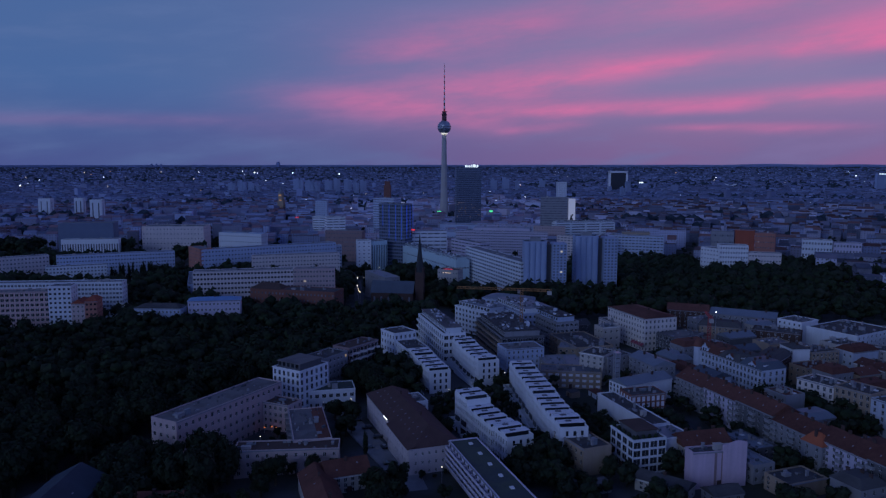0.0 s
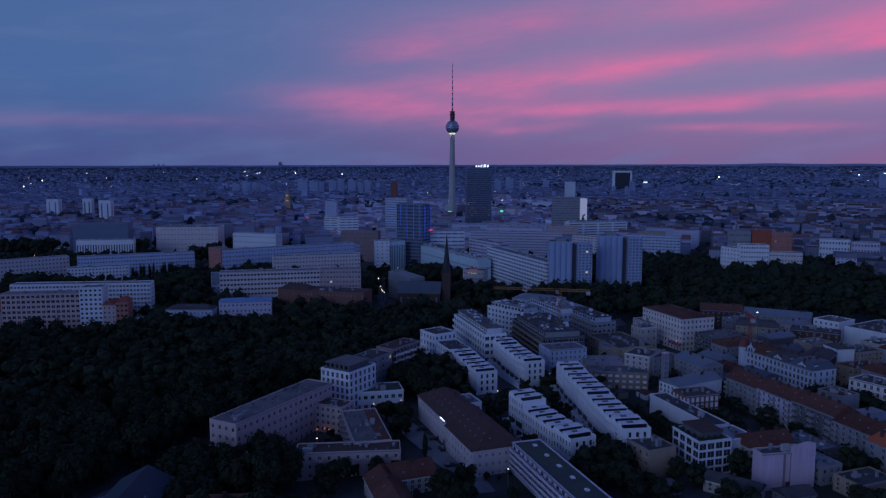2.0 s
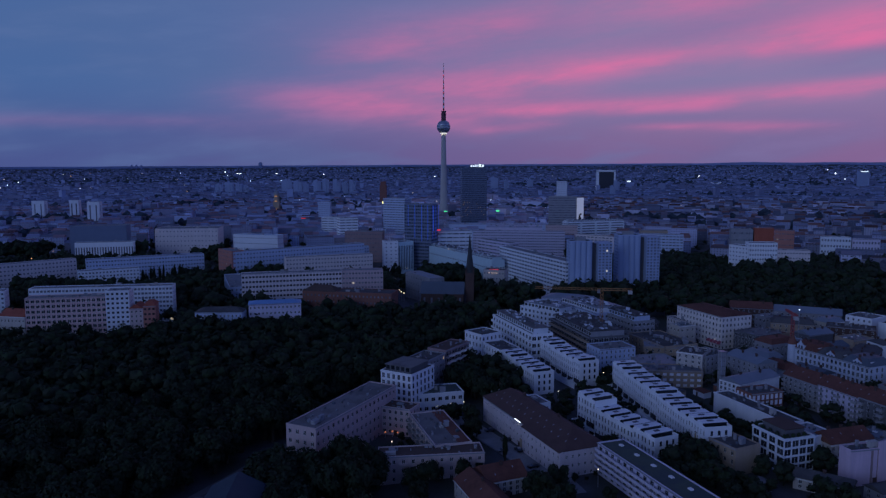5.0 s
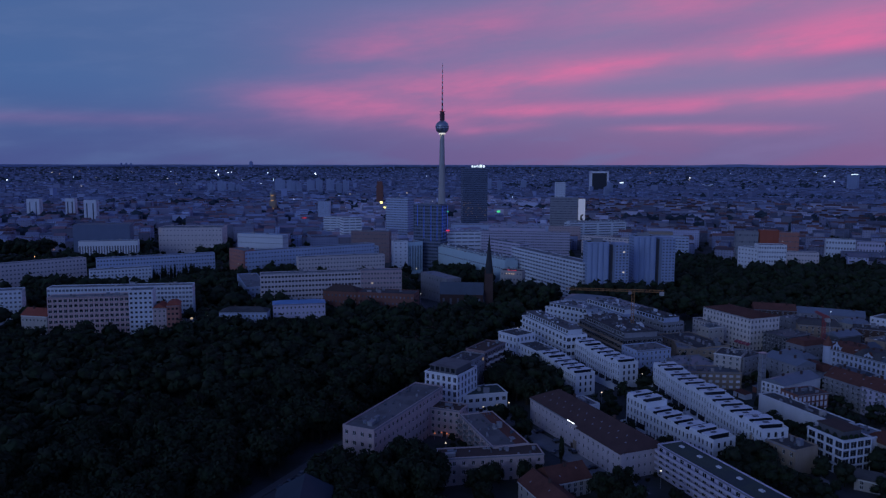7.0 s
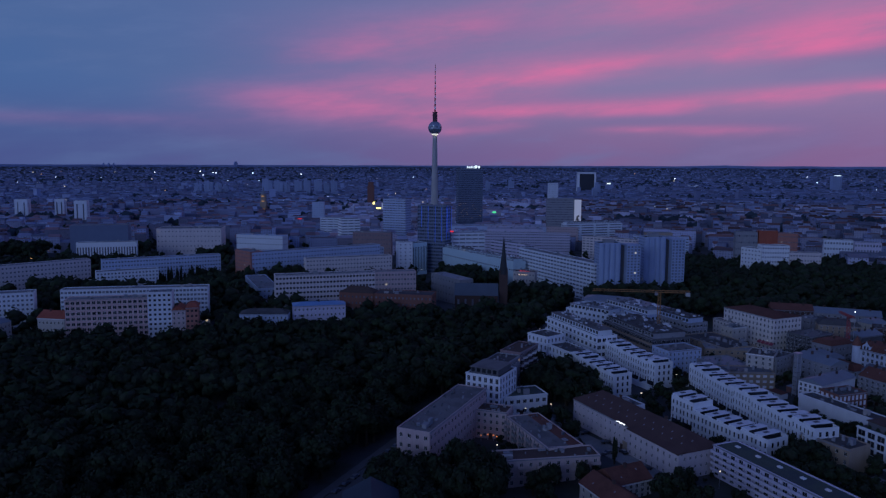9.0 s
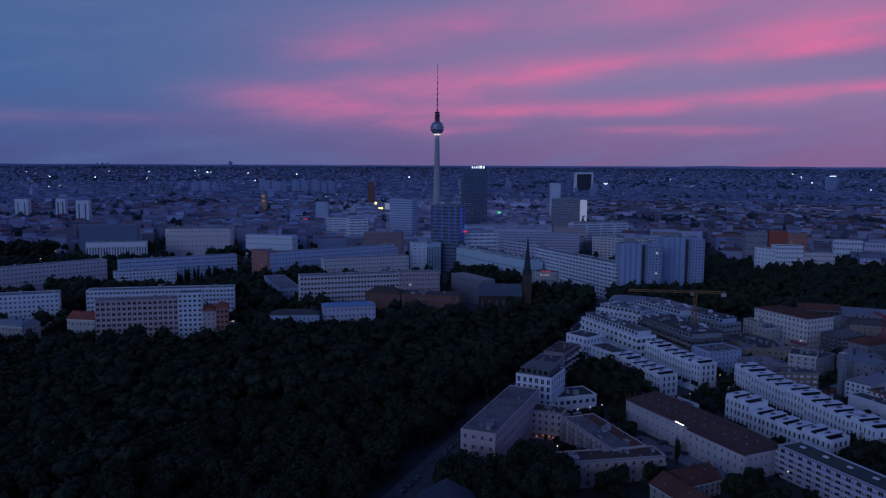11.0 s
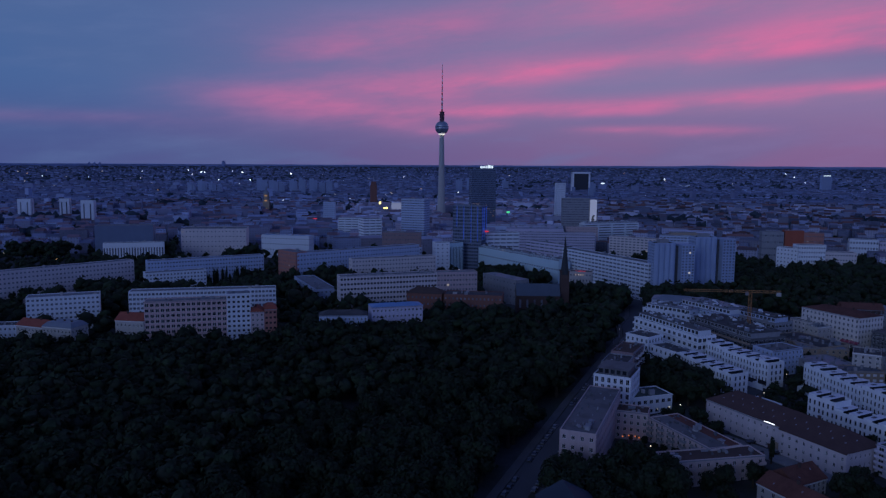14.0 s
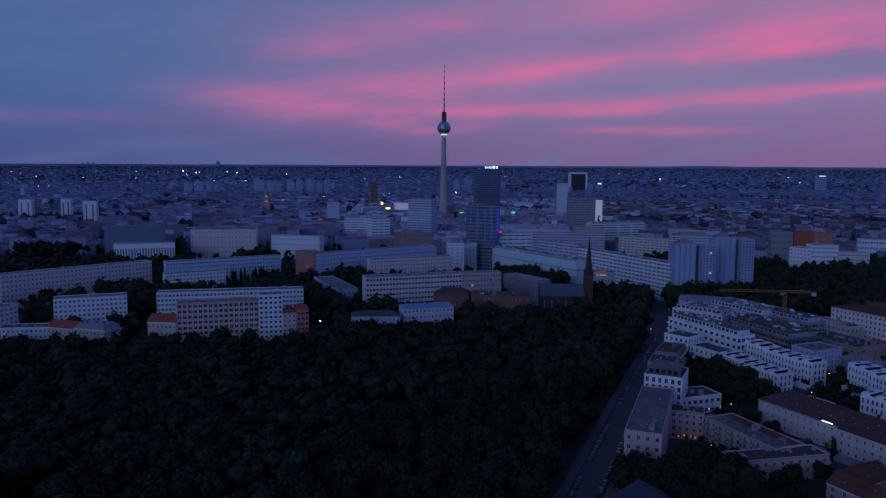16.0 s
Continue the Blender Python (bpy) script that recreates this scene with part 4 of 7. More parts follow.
for k, ((x0, y0), (x1, y1)) in enumerate(zip(tn, tn[1:])):
    house("tenement", ("street tenement with red tiled roof", "rendered tenement with faded red roof tiles")[k % 2], x0, y0, x1 - 0.1, y1 + 0.2, 12.5, 35.6 + (k % 3) * 0.7, 5, 7, 3, (GREY, LILAC, DARKGREY)[k % 3], "gable", TILE, 3.6, chimneys=4, skylights=4, dormers=0, balconies={"f": 3}, balm=GREY, category="tenement", group=ROW, ledges=True)
tn = [(206, 364), (212, 350.5), (217.5, 337.5), (223, 325)]
for k, ((x0, y0), (x1, y1)) in enumerate(zip(tn, tn[1:])):
    house("tenement", "ornate blue-grey tenement with mansard roof", x0, y0, x1 - 0.05, y1 + 0.1, 14, 39.6, 5, 6, 4, STUCCOBLUE, "mansard", (TILE, BITUMEN, DARKSHEET)[k], 3.0, chimneys=4, dormers=5, win=(1.3, 2.0), category="tenement", group="ornate tenements", ledges=True)


def turret():
    th = thing("corner_turret", pose(206, 364, gz(206, 364) - 0.4, 0, 0, -66), "corner turret with pointed red roof", "turret", "ornate tenements")
    h = 40.0 - gz(206, 364)
    s = Shape()
    s.lathe([(2.0, 0), (2.0, h + 1.2)], 10)
    part("wall", s, STUCCOBLUE, th)
    s = Shape()
    s.lathe([(2.4, h + 1.2), (1.8, h + 3.0), (0.2, h + 6.0)], 10)
    part("roof", s, TILE, th)
    for u, k in ((3.0, 1.0), (20.0, 0.62), (34.0, 0.62)):
        g = Shape()
        g.face([(u, -0.25, h - 0.5), (u + 4.4, -0.25, h - 0.5), (u + 4.4, -0.25, h + 1.8 * k), (u + 2.9, -0.25, h + 3.0 * k), (u + 2.2, -0.25, h + 4.6 * k), (u + 1.5, -0.25, h + 3.0 * k), (u, -0.25, h + 1.8 * k)])
        g.face([(u, -0.25, h - 0.5), (u, -0.25, h + 1.8 * k), (u, 2.6, h + 1.8 * k), (u, 2.6, h - 0.5)])
        g.face([(u + 4.4, -0.25, h + 1.8 * k), (u + 4.4, -0.25, h - 0.5), (u + 4.4, 2.6, h - 0.5), (u + 4.4, 2.6, h + 1.8 * k)])
        g.face([(u, -0.25, h + 1.8 * k), (u + 2.2, -0.25, h + 4.4 * k), (u + 2.2, 3.0, h + 4.4 * k), (u, 3.0, h + 1.8 * k)], 1)
        g.face([(u + 2.2, -0.25, h + 4.4 * k), (u + 4.4, -0.25, h + 1.8 * k), (u + 4.4, 3.0, h + 1.8 * k), (u + 2.2, 3.0, h + 4.4 * k)], 1)
        for x in (u + 1.0, u + 2.6):
            g.face([(x, -0.29, h + 0.1), (x + 0.85, -0.29, h + 0.1), (x + 0.85, -0.29, h + 1.6 * k), (x, -0.29, h + 1.6 * k)], 2)
        part("front_gable", g, [STUCCOBLUE, TILE, GLASS], th)


turret()
house("tenement", "tenement with high white firewall", 255.5, 372, 264.5, 373.5, 12, 38.0, 5, 3, 5, WHITE, "hip", BITUMEN, 1.6, blank="f", chimneys=2, category="tenement")
house("tenement", "brown rear tenement with dark roof", 238, 349, 254, 370, 12, 36.4, 5, 8, 4, DARKBRICK, "mansard", BITUMEN, 2.4, chimneys=4, dormers=5, category="tenement", ledges=True)
house("tenement", "brown yard tenement beside the white firewall", 266, 374, 282, 380, 12, 36.0, 5, 7, 4, OCHRE, roofm=BITUMEN, chimneys=3, category="tenement")
tn = [(233, 317.5), (242.5, 303.8), (251, 291), (259, 270), (267, 250), (275, 229)]
for k, ((x0, y0), (x1, y1)) in enumerate(zip(tn, tn[1:])):
    house("tenement", ("pale stuccoed corner tenement with flat roof", "brownish tenement with dark gutter line", "pale blue tenement with tall windows")[k % 3], x0 + 3, y0 + 2, x1 + 3, y1 + 2.2, 13, 38.4 + (k % 2), 5, 6, 4, (PALECREAM, OCHRE, STUCCOBLUE)[k % 3], roofm=BITUMEN, chimneys=3, category="tenement", group="street tenements", win=(1.2, 1.9), ledges=True, skylights=3)
house("office_building", "pale stuccoed office block with red hipped roof", 178.2, 465, 193.3, 427.5, 22, 41.0, 6, 14, 8, PALECREAM, "hip", TILE, 2.6, chimneys=2, win=(1.2, 1.7), category="office", ledges=True)
house("office_building", "pale annex below the red-roofed block", 173, 469, 179, 452, 6, 33.0, 4, 6, 2, PALECREAM, roofm=GRAVEL, chimneys=0, category="office")
house("tenement", "brownish tenement behind the office block", 222, 492, 247, 485, 13, 34.5, 5, 8, 4, DARKBRICK, "gable", TILE, 3.5, chimneys=3, category="tenement")
house("tenement", "grey tenement range with sheet roof", 248, 486, 284, 469, 15, 33.5, 5, 11, 4, GREY, "gable", METALROOF, 3.0, chimneys=4, category="tenement")
house("tenement", "pale tenement with dark mansard roof", 230, 446, 252, 438, 13, 34.0, 5, 7, 4, OCHRE, "mansard", BITUMEN, 2.6, chimneys=3, category="tenement")
house("tenement", "dark brick tenement with flat roof", 256, 432, 279, 420, 13, 35.0, 5, 7, 4, DARKBRICK, roofm=BITUMEN, chimneys=3, category="tenement")
house("tenement", "broad pale firewall house with cluttered flat roof", 290, 438.2, 307.2, 413.2, 38, 36, 5, 10, 9, WHITEBLUE, roofm=BITUMEN, blank="f", chimneys=5, category="tenement")
house("roof_annex", "white parapet house behind the firewall house", 290, 445, 304, 455, 16, 36.5, 5, 5, 5, WHITE, roofm=GRAVEL, blank="f", chimneys=1, category="annex")
house("tenement", "brown tenement with crowded dark roof", 286, 372, 298, 345, 14, 32.5, 4, 9, 4, OCHRE, roofm=BITUMEN, chimneys=5, category="tenement")
house("tenement", "cream block with deep window bands", 303, 397, 323, 386, 14, 33, 4, 7, 4, CREAM, roofm=BITUMEN, chimneys=5, category="tenement")
house("tenement", "cream tenement with tiled roof", 285, 335, 300, 300, 13, 36.5, 5, 10, 4, CREAM, "gable", TILE, 4.0, chimneys=4, category="tenement")
house("workshop", "yard workshop with grey flat roof", 178, 268, 190, 240, 9, 30.5, 2, 7, 3, GREY, roofm=METALROOF, chimneys=2)
house("workshop", "low yard building with dark roof", 150, 235, 164, 225, 8, 27.5, 2, 4, 2, CREAM, "gable", BITUMEN, 2.0, chimneys=1)
house("tenement", "small corner house with bright orange tiled roof", 211.6, 255.0, 215.2, 247.5, 6, 34.6, 4, 2, 2, GREY, "hip", ORANGE, 3.6, chimneys=1, category="tenement")

# ---- building site and offices behind the white terraces ----
house("shell_building", "dark concrete shell building under scaffolding", 95, 442, 109.5, 391, 24, 37.2, 5, 16, 8, DARKGREY, roofm=BITUMEN, win=(2.4, 1.9), chimneys=0, category="building", balconies={"f": 1}, balm=OCHRE, setback=GREY)
house("apartment_house", "pale grey block with punched windows", 111.5, 369, 131, 376, 14, 36, 5, 8, 5, BLUEGREY, roofm=GRAVEL, chimneys=1, category="apartment house", win=(0.9, 1.5))
house("office_building", "pale office range with stepped flat roofs", 80, 486, 103, 460, 16, 36.5, 5, 10, 5, WHITEBLUE, roofm=METALROOF, chimneys=0, category="office", win=(1.7, 1.7), setback=WHITEBLUE)
house("office_building", "grey office block with sheet-metal roof", 106, 492, 124, 450, 22, 38.5, 5, 14, 7, BLUEGREY, roofm=METALROOF, chimneys=0, category="office", win=(1.7, 1.7), setback=WHITEBLUE)
house("office_building", "grey office with dark recessed top", 128, 462, 142, 428, 15, 38.0, 5, 11, 5, GREY, roofm=BITUMEN, chimneys=0, category="office", win=(2.0, 1.6), setback=BLUEGREY)
house("office_building", "low hall with curved sheet roof", 98, 522, 128, 508, 20, 35.5, 4, 10, 6, BLUEGREY, "hip", METALROOF, 2.4, chimneys=0, category="office", win=(2.0, 1.6))
house("tenement", "brownish building with broad tarred roof", 138, 425, 150, 392, 22, 32.0, 4, 10, 6, OCHRE, roofm=BITUMEN, chimneys=3, category="tenement")
house("tenement", "brown low range with grey roof", 140, 395, 165, 390, 14, 31.5, 3, 8, 4, OCHRE, roofm=METALROOF, chimneys=2, category="tenement")


# ---- housing slabs and public buildings in the middle distance ----
def slab(label, ax, ay, bx, by, depth, top, floors, cols, wall, scols=0, roofm=None, win=(1.5, 1.4), name="housing_slab", cat="housing slab", near=False, **kw):
    return house(name, label, ax, ay, bx, by, depth, top, floors, cols, scols, wall, roofm=roofm or SLABROOF, win=win, near=near, chimneys=0, category=cat, **kw)


slab("long pale blue housing slab with light cornice", -271, 516, -173, 533, 12, 41.6, 9, 40, WHITEBLUE, 3, win=(1.8, 1.6))
slab("beige housing slab with regular square windows", -241.5, 462, -193.3, 472.3, 12, 44.5, 9, 16, WARMPANEL, 3, near=True, bars=1, win=(2.2, 2.0))
slab("white stair tower block between two slabs", -193.0, 471, -178.6, 474, 13, 48, 11, 5, WHITEBLUE, 3, near=True, bars=0)
house("apartment_house", "pale end house with bright red roof", -178.4, 473, -170.2, 474.6, 13, 36.0, 7, 3, 3, PINKBEIGE, "gable", BRIGHTTILE, 2.6, chimneys=1, category="apartment house")
slab("terracotta corner house with red mansard roof", -170, 474.7, -162.5, 476.5, 14, 37.5, 7, 3, REDPAINT, 4, near=True, bars=0, name="apartment_house", cat="apartment house", roof="mansard", rise=2.2, roofm=BRIGHTTILE)
house("tenement", "old tenement with red tiled roof by the park", -260.5, 465, -242, 461.5, 13, 32.5, 4, 7, 4, CREAM, "gable", BRIGHTTILE, 4.0, chimneys=2, category="tenement")
house("tenement", "white park-side house with flat roof", -352, 466, -323, 469, 12, 28.5, 4, 11, 4, WHITEBLUE, chimneys=2, category="tenement")
house("tenement", "old park-side tenement with red roof", -322.5, 468, -303, 460, 12, 29, 4, 7, 4, CREAM, "gable", BRIGHTTILE, 3.5, chimneys=2, category="tenement")
house("tenement", "cream corner tenement with gabled front", -302.5, 459.5, -282, 452.5, 14, 30, 4, 8, 5, CREAM, "mansard", METALROOF, 2.5, chimneys=3, category="tenement")
slab("pale housing slab behind the park houses", -337, 509, -294, 524.5, 14, 38.5, 8, 16, WHITEBLUE, 4)
slab("rounded corner house at the park edge", -385, 492, -358, 482, 14, 38, 8, 9, BEIGE, 4)
slab("long cream housing slab with many windows", -429, 620, -338, 711, 12, 38.6, 8, 40, BEIGE, 3)
slab("pale housing slab among trees", -308, 655, -262, 680, 12, 34, 8, 18, WHITEBLUE, 3)
slab("long bluish slab with banded windows", -318, 690, -222, 742, 12, 40, 9, 40, BLUEGREY, 3)
slab("low pale building with bright blue roof", -281, 1030, -213, 1010, 16, 33, 4, 18, WHITEBLUE, 4, roofm=BLUEROOF, name="office_building", cat="office")
slab("broad beige public building with flat roof", -385, 1012, -300, 1022, 40, 42, 6, 18, BEIGE, 8, name="office_building", cat="office")
slab("cream housing slab with red-framed windows", -129.5, 560, -55, 582, 12, 45.8, 9, 30, BEIGE, 3, near=True, bars=0, win=(1.7, 1.6))
slab("pinkish end wing of the cream housing slab", -54.8, 582.2, -22.5, 587.5, 12, 45.8, 9, 13, PINK, 3)
slab("long greyish housing slab with flat roof", -186, 722, -66, 806, 13, 44, 9, 44, BLUEGREY, 3)
slab("terracotta end wall house of a long slab", -208, 744, -187, 721, 13, 45, 10, 9, REDPAINT, 3)
slab("cream slab behind tall courtyard trees", -132, 716.5, -50, 748, 12, 39, 8, 28, BEIGE, 3)
slab("white slab with horizontal bands", -111, 804, -63, 824, 12, 39, 9, 18, WHITEBLUE, 3)
house("school", "red brick school with hipped roof by the park", -79, 545, -53, 539, 14, 36.0, 5, 9, 5, BRICK, "hip", BROWNTILE, 4.0, chimneys=2, category="school", near=False)
house("school", "red brick school wing with flat dark roof", -52, 534, -10, 526, 18, 37.0, 5, 15, 7, BRICK, chimneys=2, category="school", near=False)
house("office_building", "pale annex with bright blue sheet roof", -101.5, 481, -68, 489, 13, 37.4, 6, 13, 4, LILAC, "hip", BLUEROOF, 1.6, chimneys=1, category="office")
house("tenement", "small white house with dark hipped roof", -135, 473, -104, 474.5, 12, 33.6, 5, 12, 4, BLUEGREY, "hip", BITUMEN, 2.6, chimneys=2, category="house")
slab("bluish glass-fronted block among trees", -183, 683, -154, 608, 18, 27.7, 5, 20, BLUEGREY, 5, name="office_building", cat="office")
slab("long balcony slab with white parapets", 80, 750, 130.5, 629, 13, 47.3, 11, 24, WHITEBLUE, 3, win=(4.4, 1.5))
slab("housing slab with balconies beyond the church", 60, 860, 94, 808, 13, 44, 10, 8, LILAC, 3, win=(20, 1.5))
slab("very long lilac-grey housing slab", 58, 1046, 186, 1031, 14, 36.6, 9, 52, LILAC, 4, win=(1.7, 1.5))
slab("banded office slab with red rooftop sign", 8, 868, 54, 874, 16, 51.5, 10, 6, WHITEBLUE, 3, win=(20, 1.5), name="office_building", cat="office")
slab("low grey hall with sheet-metal roof by the church", -10, 664, 14, 622, 14, 33.5, 4, 10, GREY, 4, roofm=METALROOF, name="hall", cat="hall")
slab("long low hall with pale teal facade", -4, 868, 71, 723, 15, 36, 2, 40, TEAL, 5, win=(2.2, 1.4), setback=TEAL, name="hall", cat="hall", roofm=METALROOF)
slab("white office tower beside a glass block", -47, 832, -31, 836, 14, 43.4, 9, 3, WHITE, 4, win=(1.6, 1.1), name="office_building", cat="office")
slab("teal glass office block with vertical fins", -30.6, 838, -14.5, 851, 14, 42, 1, 9, TEAL, 6, win=(1.15, 40.0), glass=GLASSHOTEL, name="office_building", cat="office")
slab("white stepped office with light bands", 216, 1222, 318, 1255, 18, 35, 8, 4, WHITEBLUE, 3, win=(40, 1.6), name="office_building", cat="office", setback=WHITEBLUE)
slab("beige balcony slab with pale parapets", 196, 996, 256, 947, 13, 36.3, 9, 14, BEIGE, 3, win=(3.6, 1.5))
slab("grey-blue balcony slab behind the twin towers", 262, 985, 330, 962, 14, 38.5, 9, 16, BLUEGREY, 3, win=(3.2, 1.5))
slab("pinkish block with banded windows", 176, 1178, 226, 1172, 14, 33.5, 7, 12, PINK, 4)
slab("low department store with blank facade", 80, 1180, 170, 1170, 50, 30, 4, 20, LILAC, 8, roofm=WIDEROOF)
slab("station hall with long sheet roof", 20, 1290, 190, 1270, 40, 26, 2, 40, BLUEGREY, 6, roofm=WIDEROOF)
slab("low market hall with wide pale roof", 30, 1130, 66, 1128, 60, 27, 2, 10, BLUEGREY, 8, roofm=WIDEROOF, name="hall", cat="hall")
slab("white banded office beside a lit roof", -196, 1246, -150, 1240, 20, 41.6, 10, 4, WHITEBLUE, 2, win=(20, 1.5), name="office_building", cat="office")
slab("white office with long ribbon windows", -146, 1130, -119, 1140, 26, 48, 11, 3, WHITE, 3, win=(20, 1.6), name="office_building", cat="office")
slab("slim pale office tower", -250, 1500, -226, 1500, 16, 55, 13, 7, BLUEGREY, 5, name="office_building", cat="office tower")
slab("grey office tower with pale crown", -90, 1240, -52, 1222, 22, 74, 18, 14, BLUEGREY, 7, win=(2.2, 1.8), name="office_building", cat="office tower")
slab("dark reddish-brown office block", -112, 962, -62, 958, 16, 43, 7, 14, ROSEBROWN, 4, name="office_building", cat="office")
slab("broad dark block behind striped facade", -481, 968, -412.5, 985, 30, 49, 2, 0, DEEPBLUE, 0, name="theatre", cat="theatre", extras=False)
slab("low building with white vertical stripes", -457, 933, -388, 950, 14, 30.5, 1, 22, WHITE, 4, win=(1.7, 16.0), name="theatre", cat="theatre")
for x, y, w, z in ((-800, 1567, 18, 55), (-728, 1500, 24, 55), (-902, 1600, 26, 52)):
    slab("white residential tower with dark window strips", x, y, x + w, y + 3, 18, z, 1, 2, WHITEBLUE, 1, win=(2.6, 60.0), name="residential_tower", cat="residential tower", group="white residential towers")


def twin_tower(x, y, w1, w2, top):
    """A tower of two offset slabs with deep corners."""
    th, L, D, H = house("residential_tower", "grey-blue residential tower of two offset slabs", x, y, x + w1, y + 1.5, 14, top, 20, 7, 5, TWIN, roofm=BITUMEN, near=False, win=(1.5, 1.3), chimneys=0, category="residential tower", group="twin residential towers", blank="f", bars=0, glass=SOFTPANE)
    for k in range(4):
        f = Shape()
        x = L * (k + 0.5) / 4
        n = 8
        arc = [(x - L / 8.4 * math.cos(math.pi * i / n), -1.3 * math.sin(math.pi * i / n)) for i in range(n + 1)]
        for (x0, y0), (x1, y1) in zip(arc, arc[1:]):
            f.face([(x0, y0, 2), (x1, y1, 2), (x1, y1, H - 1.2), (x0, y0, H - 1.2)])
        f.face([(*p, H - 1.2) for p in arc])
        part("rounded_bay", f, TWIN, th)
    s = Shape()
    s.box(L + 0.1, 4, 0, L + 4.4, 14, H - 3, 0)
    part("stair_core", s, DARKGREY, th)
    t = Shape()
    rows = facade(t, L + 4.5, -3, 1, 0, w2, 0, H - 1.5, 4, 20, 1.7, 1.4, 0.7, 0.8)
    for px, py, ux, uy, ln in ((L + 4.5 + w2, -3, 0, 1, 15), (L + 4.5 + w2, 12, -1, 0, w2), (L + 4.5, 12, 0, -1, 15)):
        facade(t, px, py, ux, uy, ln, 0, H - 1.5, 0, 0, 1, 1)
    t.face([(L + 4.5, -3, H - 1.5), (L + 4.5 + w2, -3, H - 1.5), (L + 4.5 + w2, 12, H - 1.5), (L + 4.5, 12, H - 1.5)])
    wing = part("side_wing", t, TWIN, th)
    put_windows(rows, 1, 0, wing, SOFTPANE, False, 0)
    b = Shape()
    b.box(L * 0.3, 4, H - 0.45, L * 0.75, 10, H + 2.6)
    part("lift_housing", b, GREY, th)


twin_tower(133.2, 624, 19, 12, 65.6)
twin_tower(179.3, 650, 20, 12, 68.4)


def led_tower():
    th, L, D, H = house("office_tower", "dark blue glass tower with vertical light strips", -26, 866, 6, 852, 18, 84.5, 20, 12, 7, DEEPBLUE, near=False, win=(2.6, 2.2), glass=GLASSHOTEL, chimneys=0, category="office tower", roofm=BITUMEN)
    for x in (5.0, 13.5, 22.5, 30.5, 38.0):
        s = Shape()
        z0 = H * rng.uniform(0.45, 0.7)
        s.box(x, -0.3, z0, x + 0.4, -0.05, H - 1.5, 0, True)
        part("light_strip", s, NEONBLUE, th, "glowing blue light strip")
    for y in (4.0, 12.0, 19.0):
        s = Shape()
        s.box(L + 0.05, y, H * 0.5, L + 0.35, y + 0.6, H - 2, 0, True)
        part("light_strip", s, NEONBLUE, th, "glowing blue light strip")


led_tower()


def hotel():
    th, L, D, H = house("hotel_tower", "tall dark slab hotel with lit rooftop sign", 43.5, 1424, 91, 1432, 22, 124, 34, 26, 10, DEEPBLUE, near=False, win=(1.9, 2.4), chimneys=0, category="hotel", glass=GLASSHOTEL, roofm=BITUMEN)
    f = Shape()
    f.box(14, 3, H - 0.5, 42, 9, H + 1.2)
    fr = part("sign_frame", f, DARKGREY, th)
    x = 17.0
    for w, h in ((3.4, 4.6), (2.6, 4.0), (2.6, 4.4), (1.6, 5.4), (0.9, 5.6), (5.6, 6.2), (4.0, 5.2)):
        s = Shape()
        s.box(x, 2.6, H + 1.6, x + w * 0.85, 3.0, H + 1.6 + h * 0.85, 0, True)
        x += w + 0.9
        part("sign_bar", s, SIGNWHITE, fr, "glowing white sign shape")
    w = Shape()
    for r in range(9):
        for c in range(21):
            if rng.random() < 0.12:
                w.face([(1.0 + c * 2.15, -0.05, 30 + r * 3.4), (1.9 + c * 2.15, -0.05, 30 + r * 3.4), (1.9 + c * 2.15, -0.05, 31.4 + r * 3.4), (1.0 + c * 2.15, -0.05, 31.4 + r * 3.4)])
    tagged(part("lit_windows", w, glow("hotel_room_light", (1.0, 0.62, 0.30), 0.13), th, "dim warm lit hotel windows"), kind="stuff")
    m = Shape()
    m.lathe([(0.35, H), (0.2, H + 14)], 8, cx=34, cy=11)
    part("mast", m, STEEL, th)


hotel()


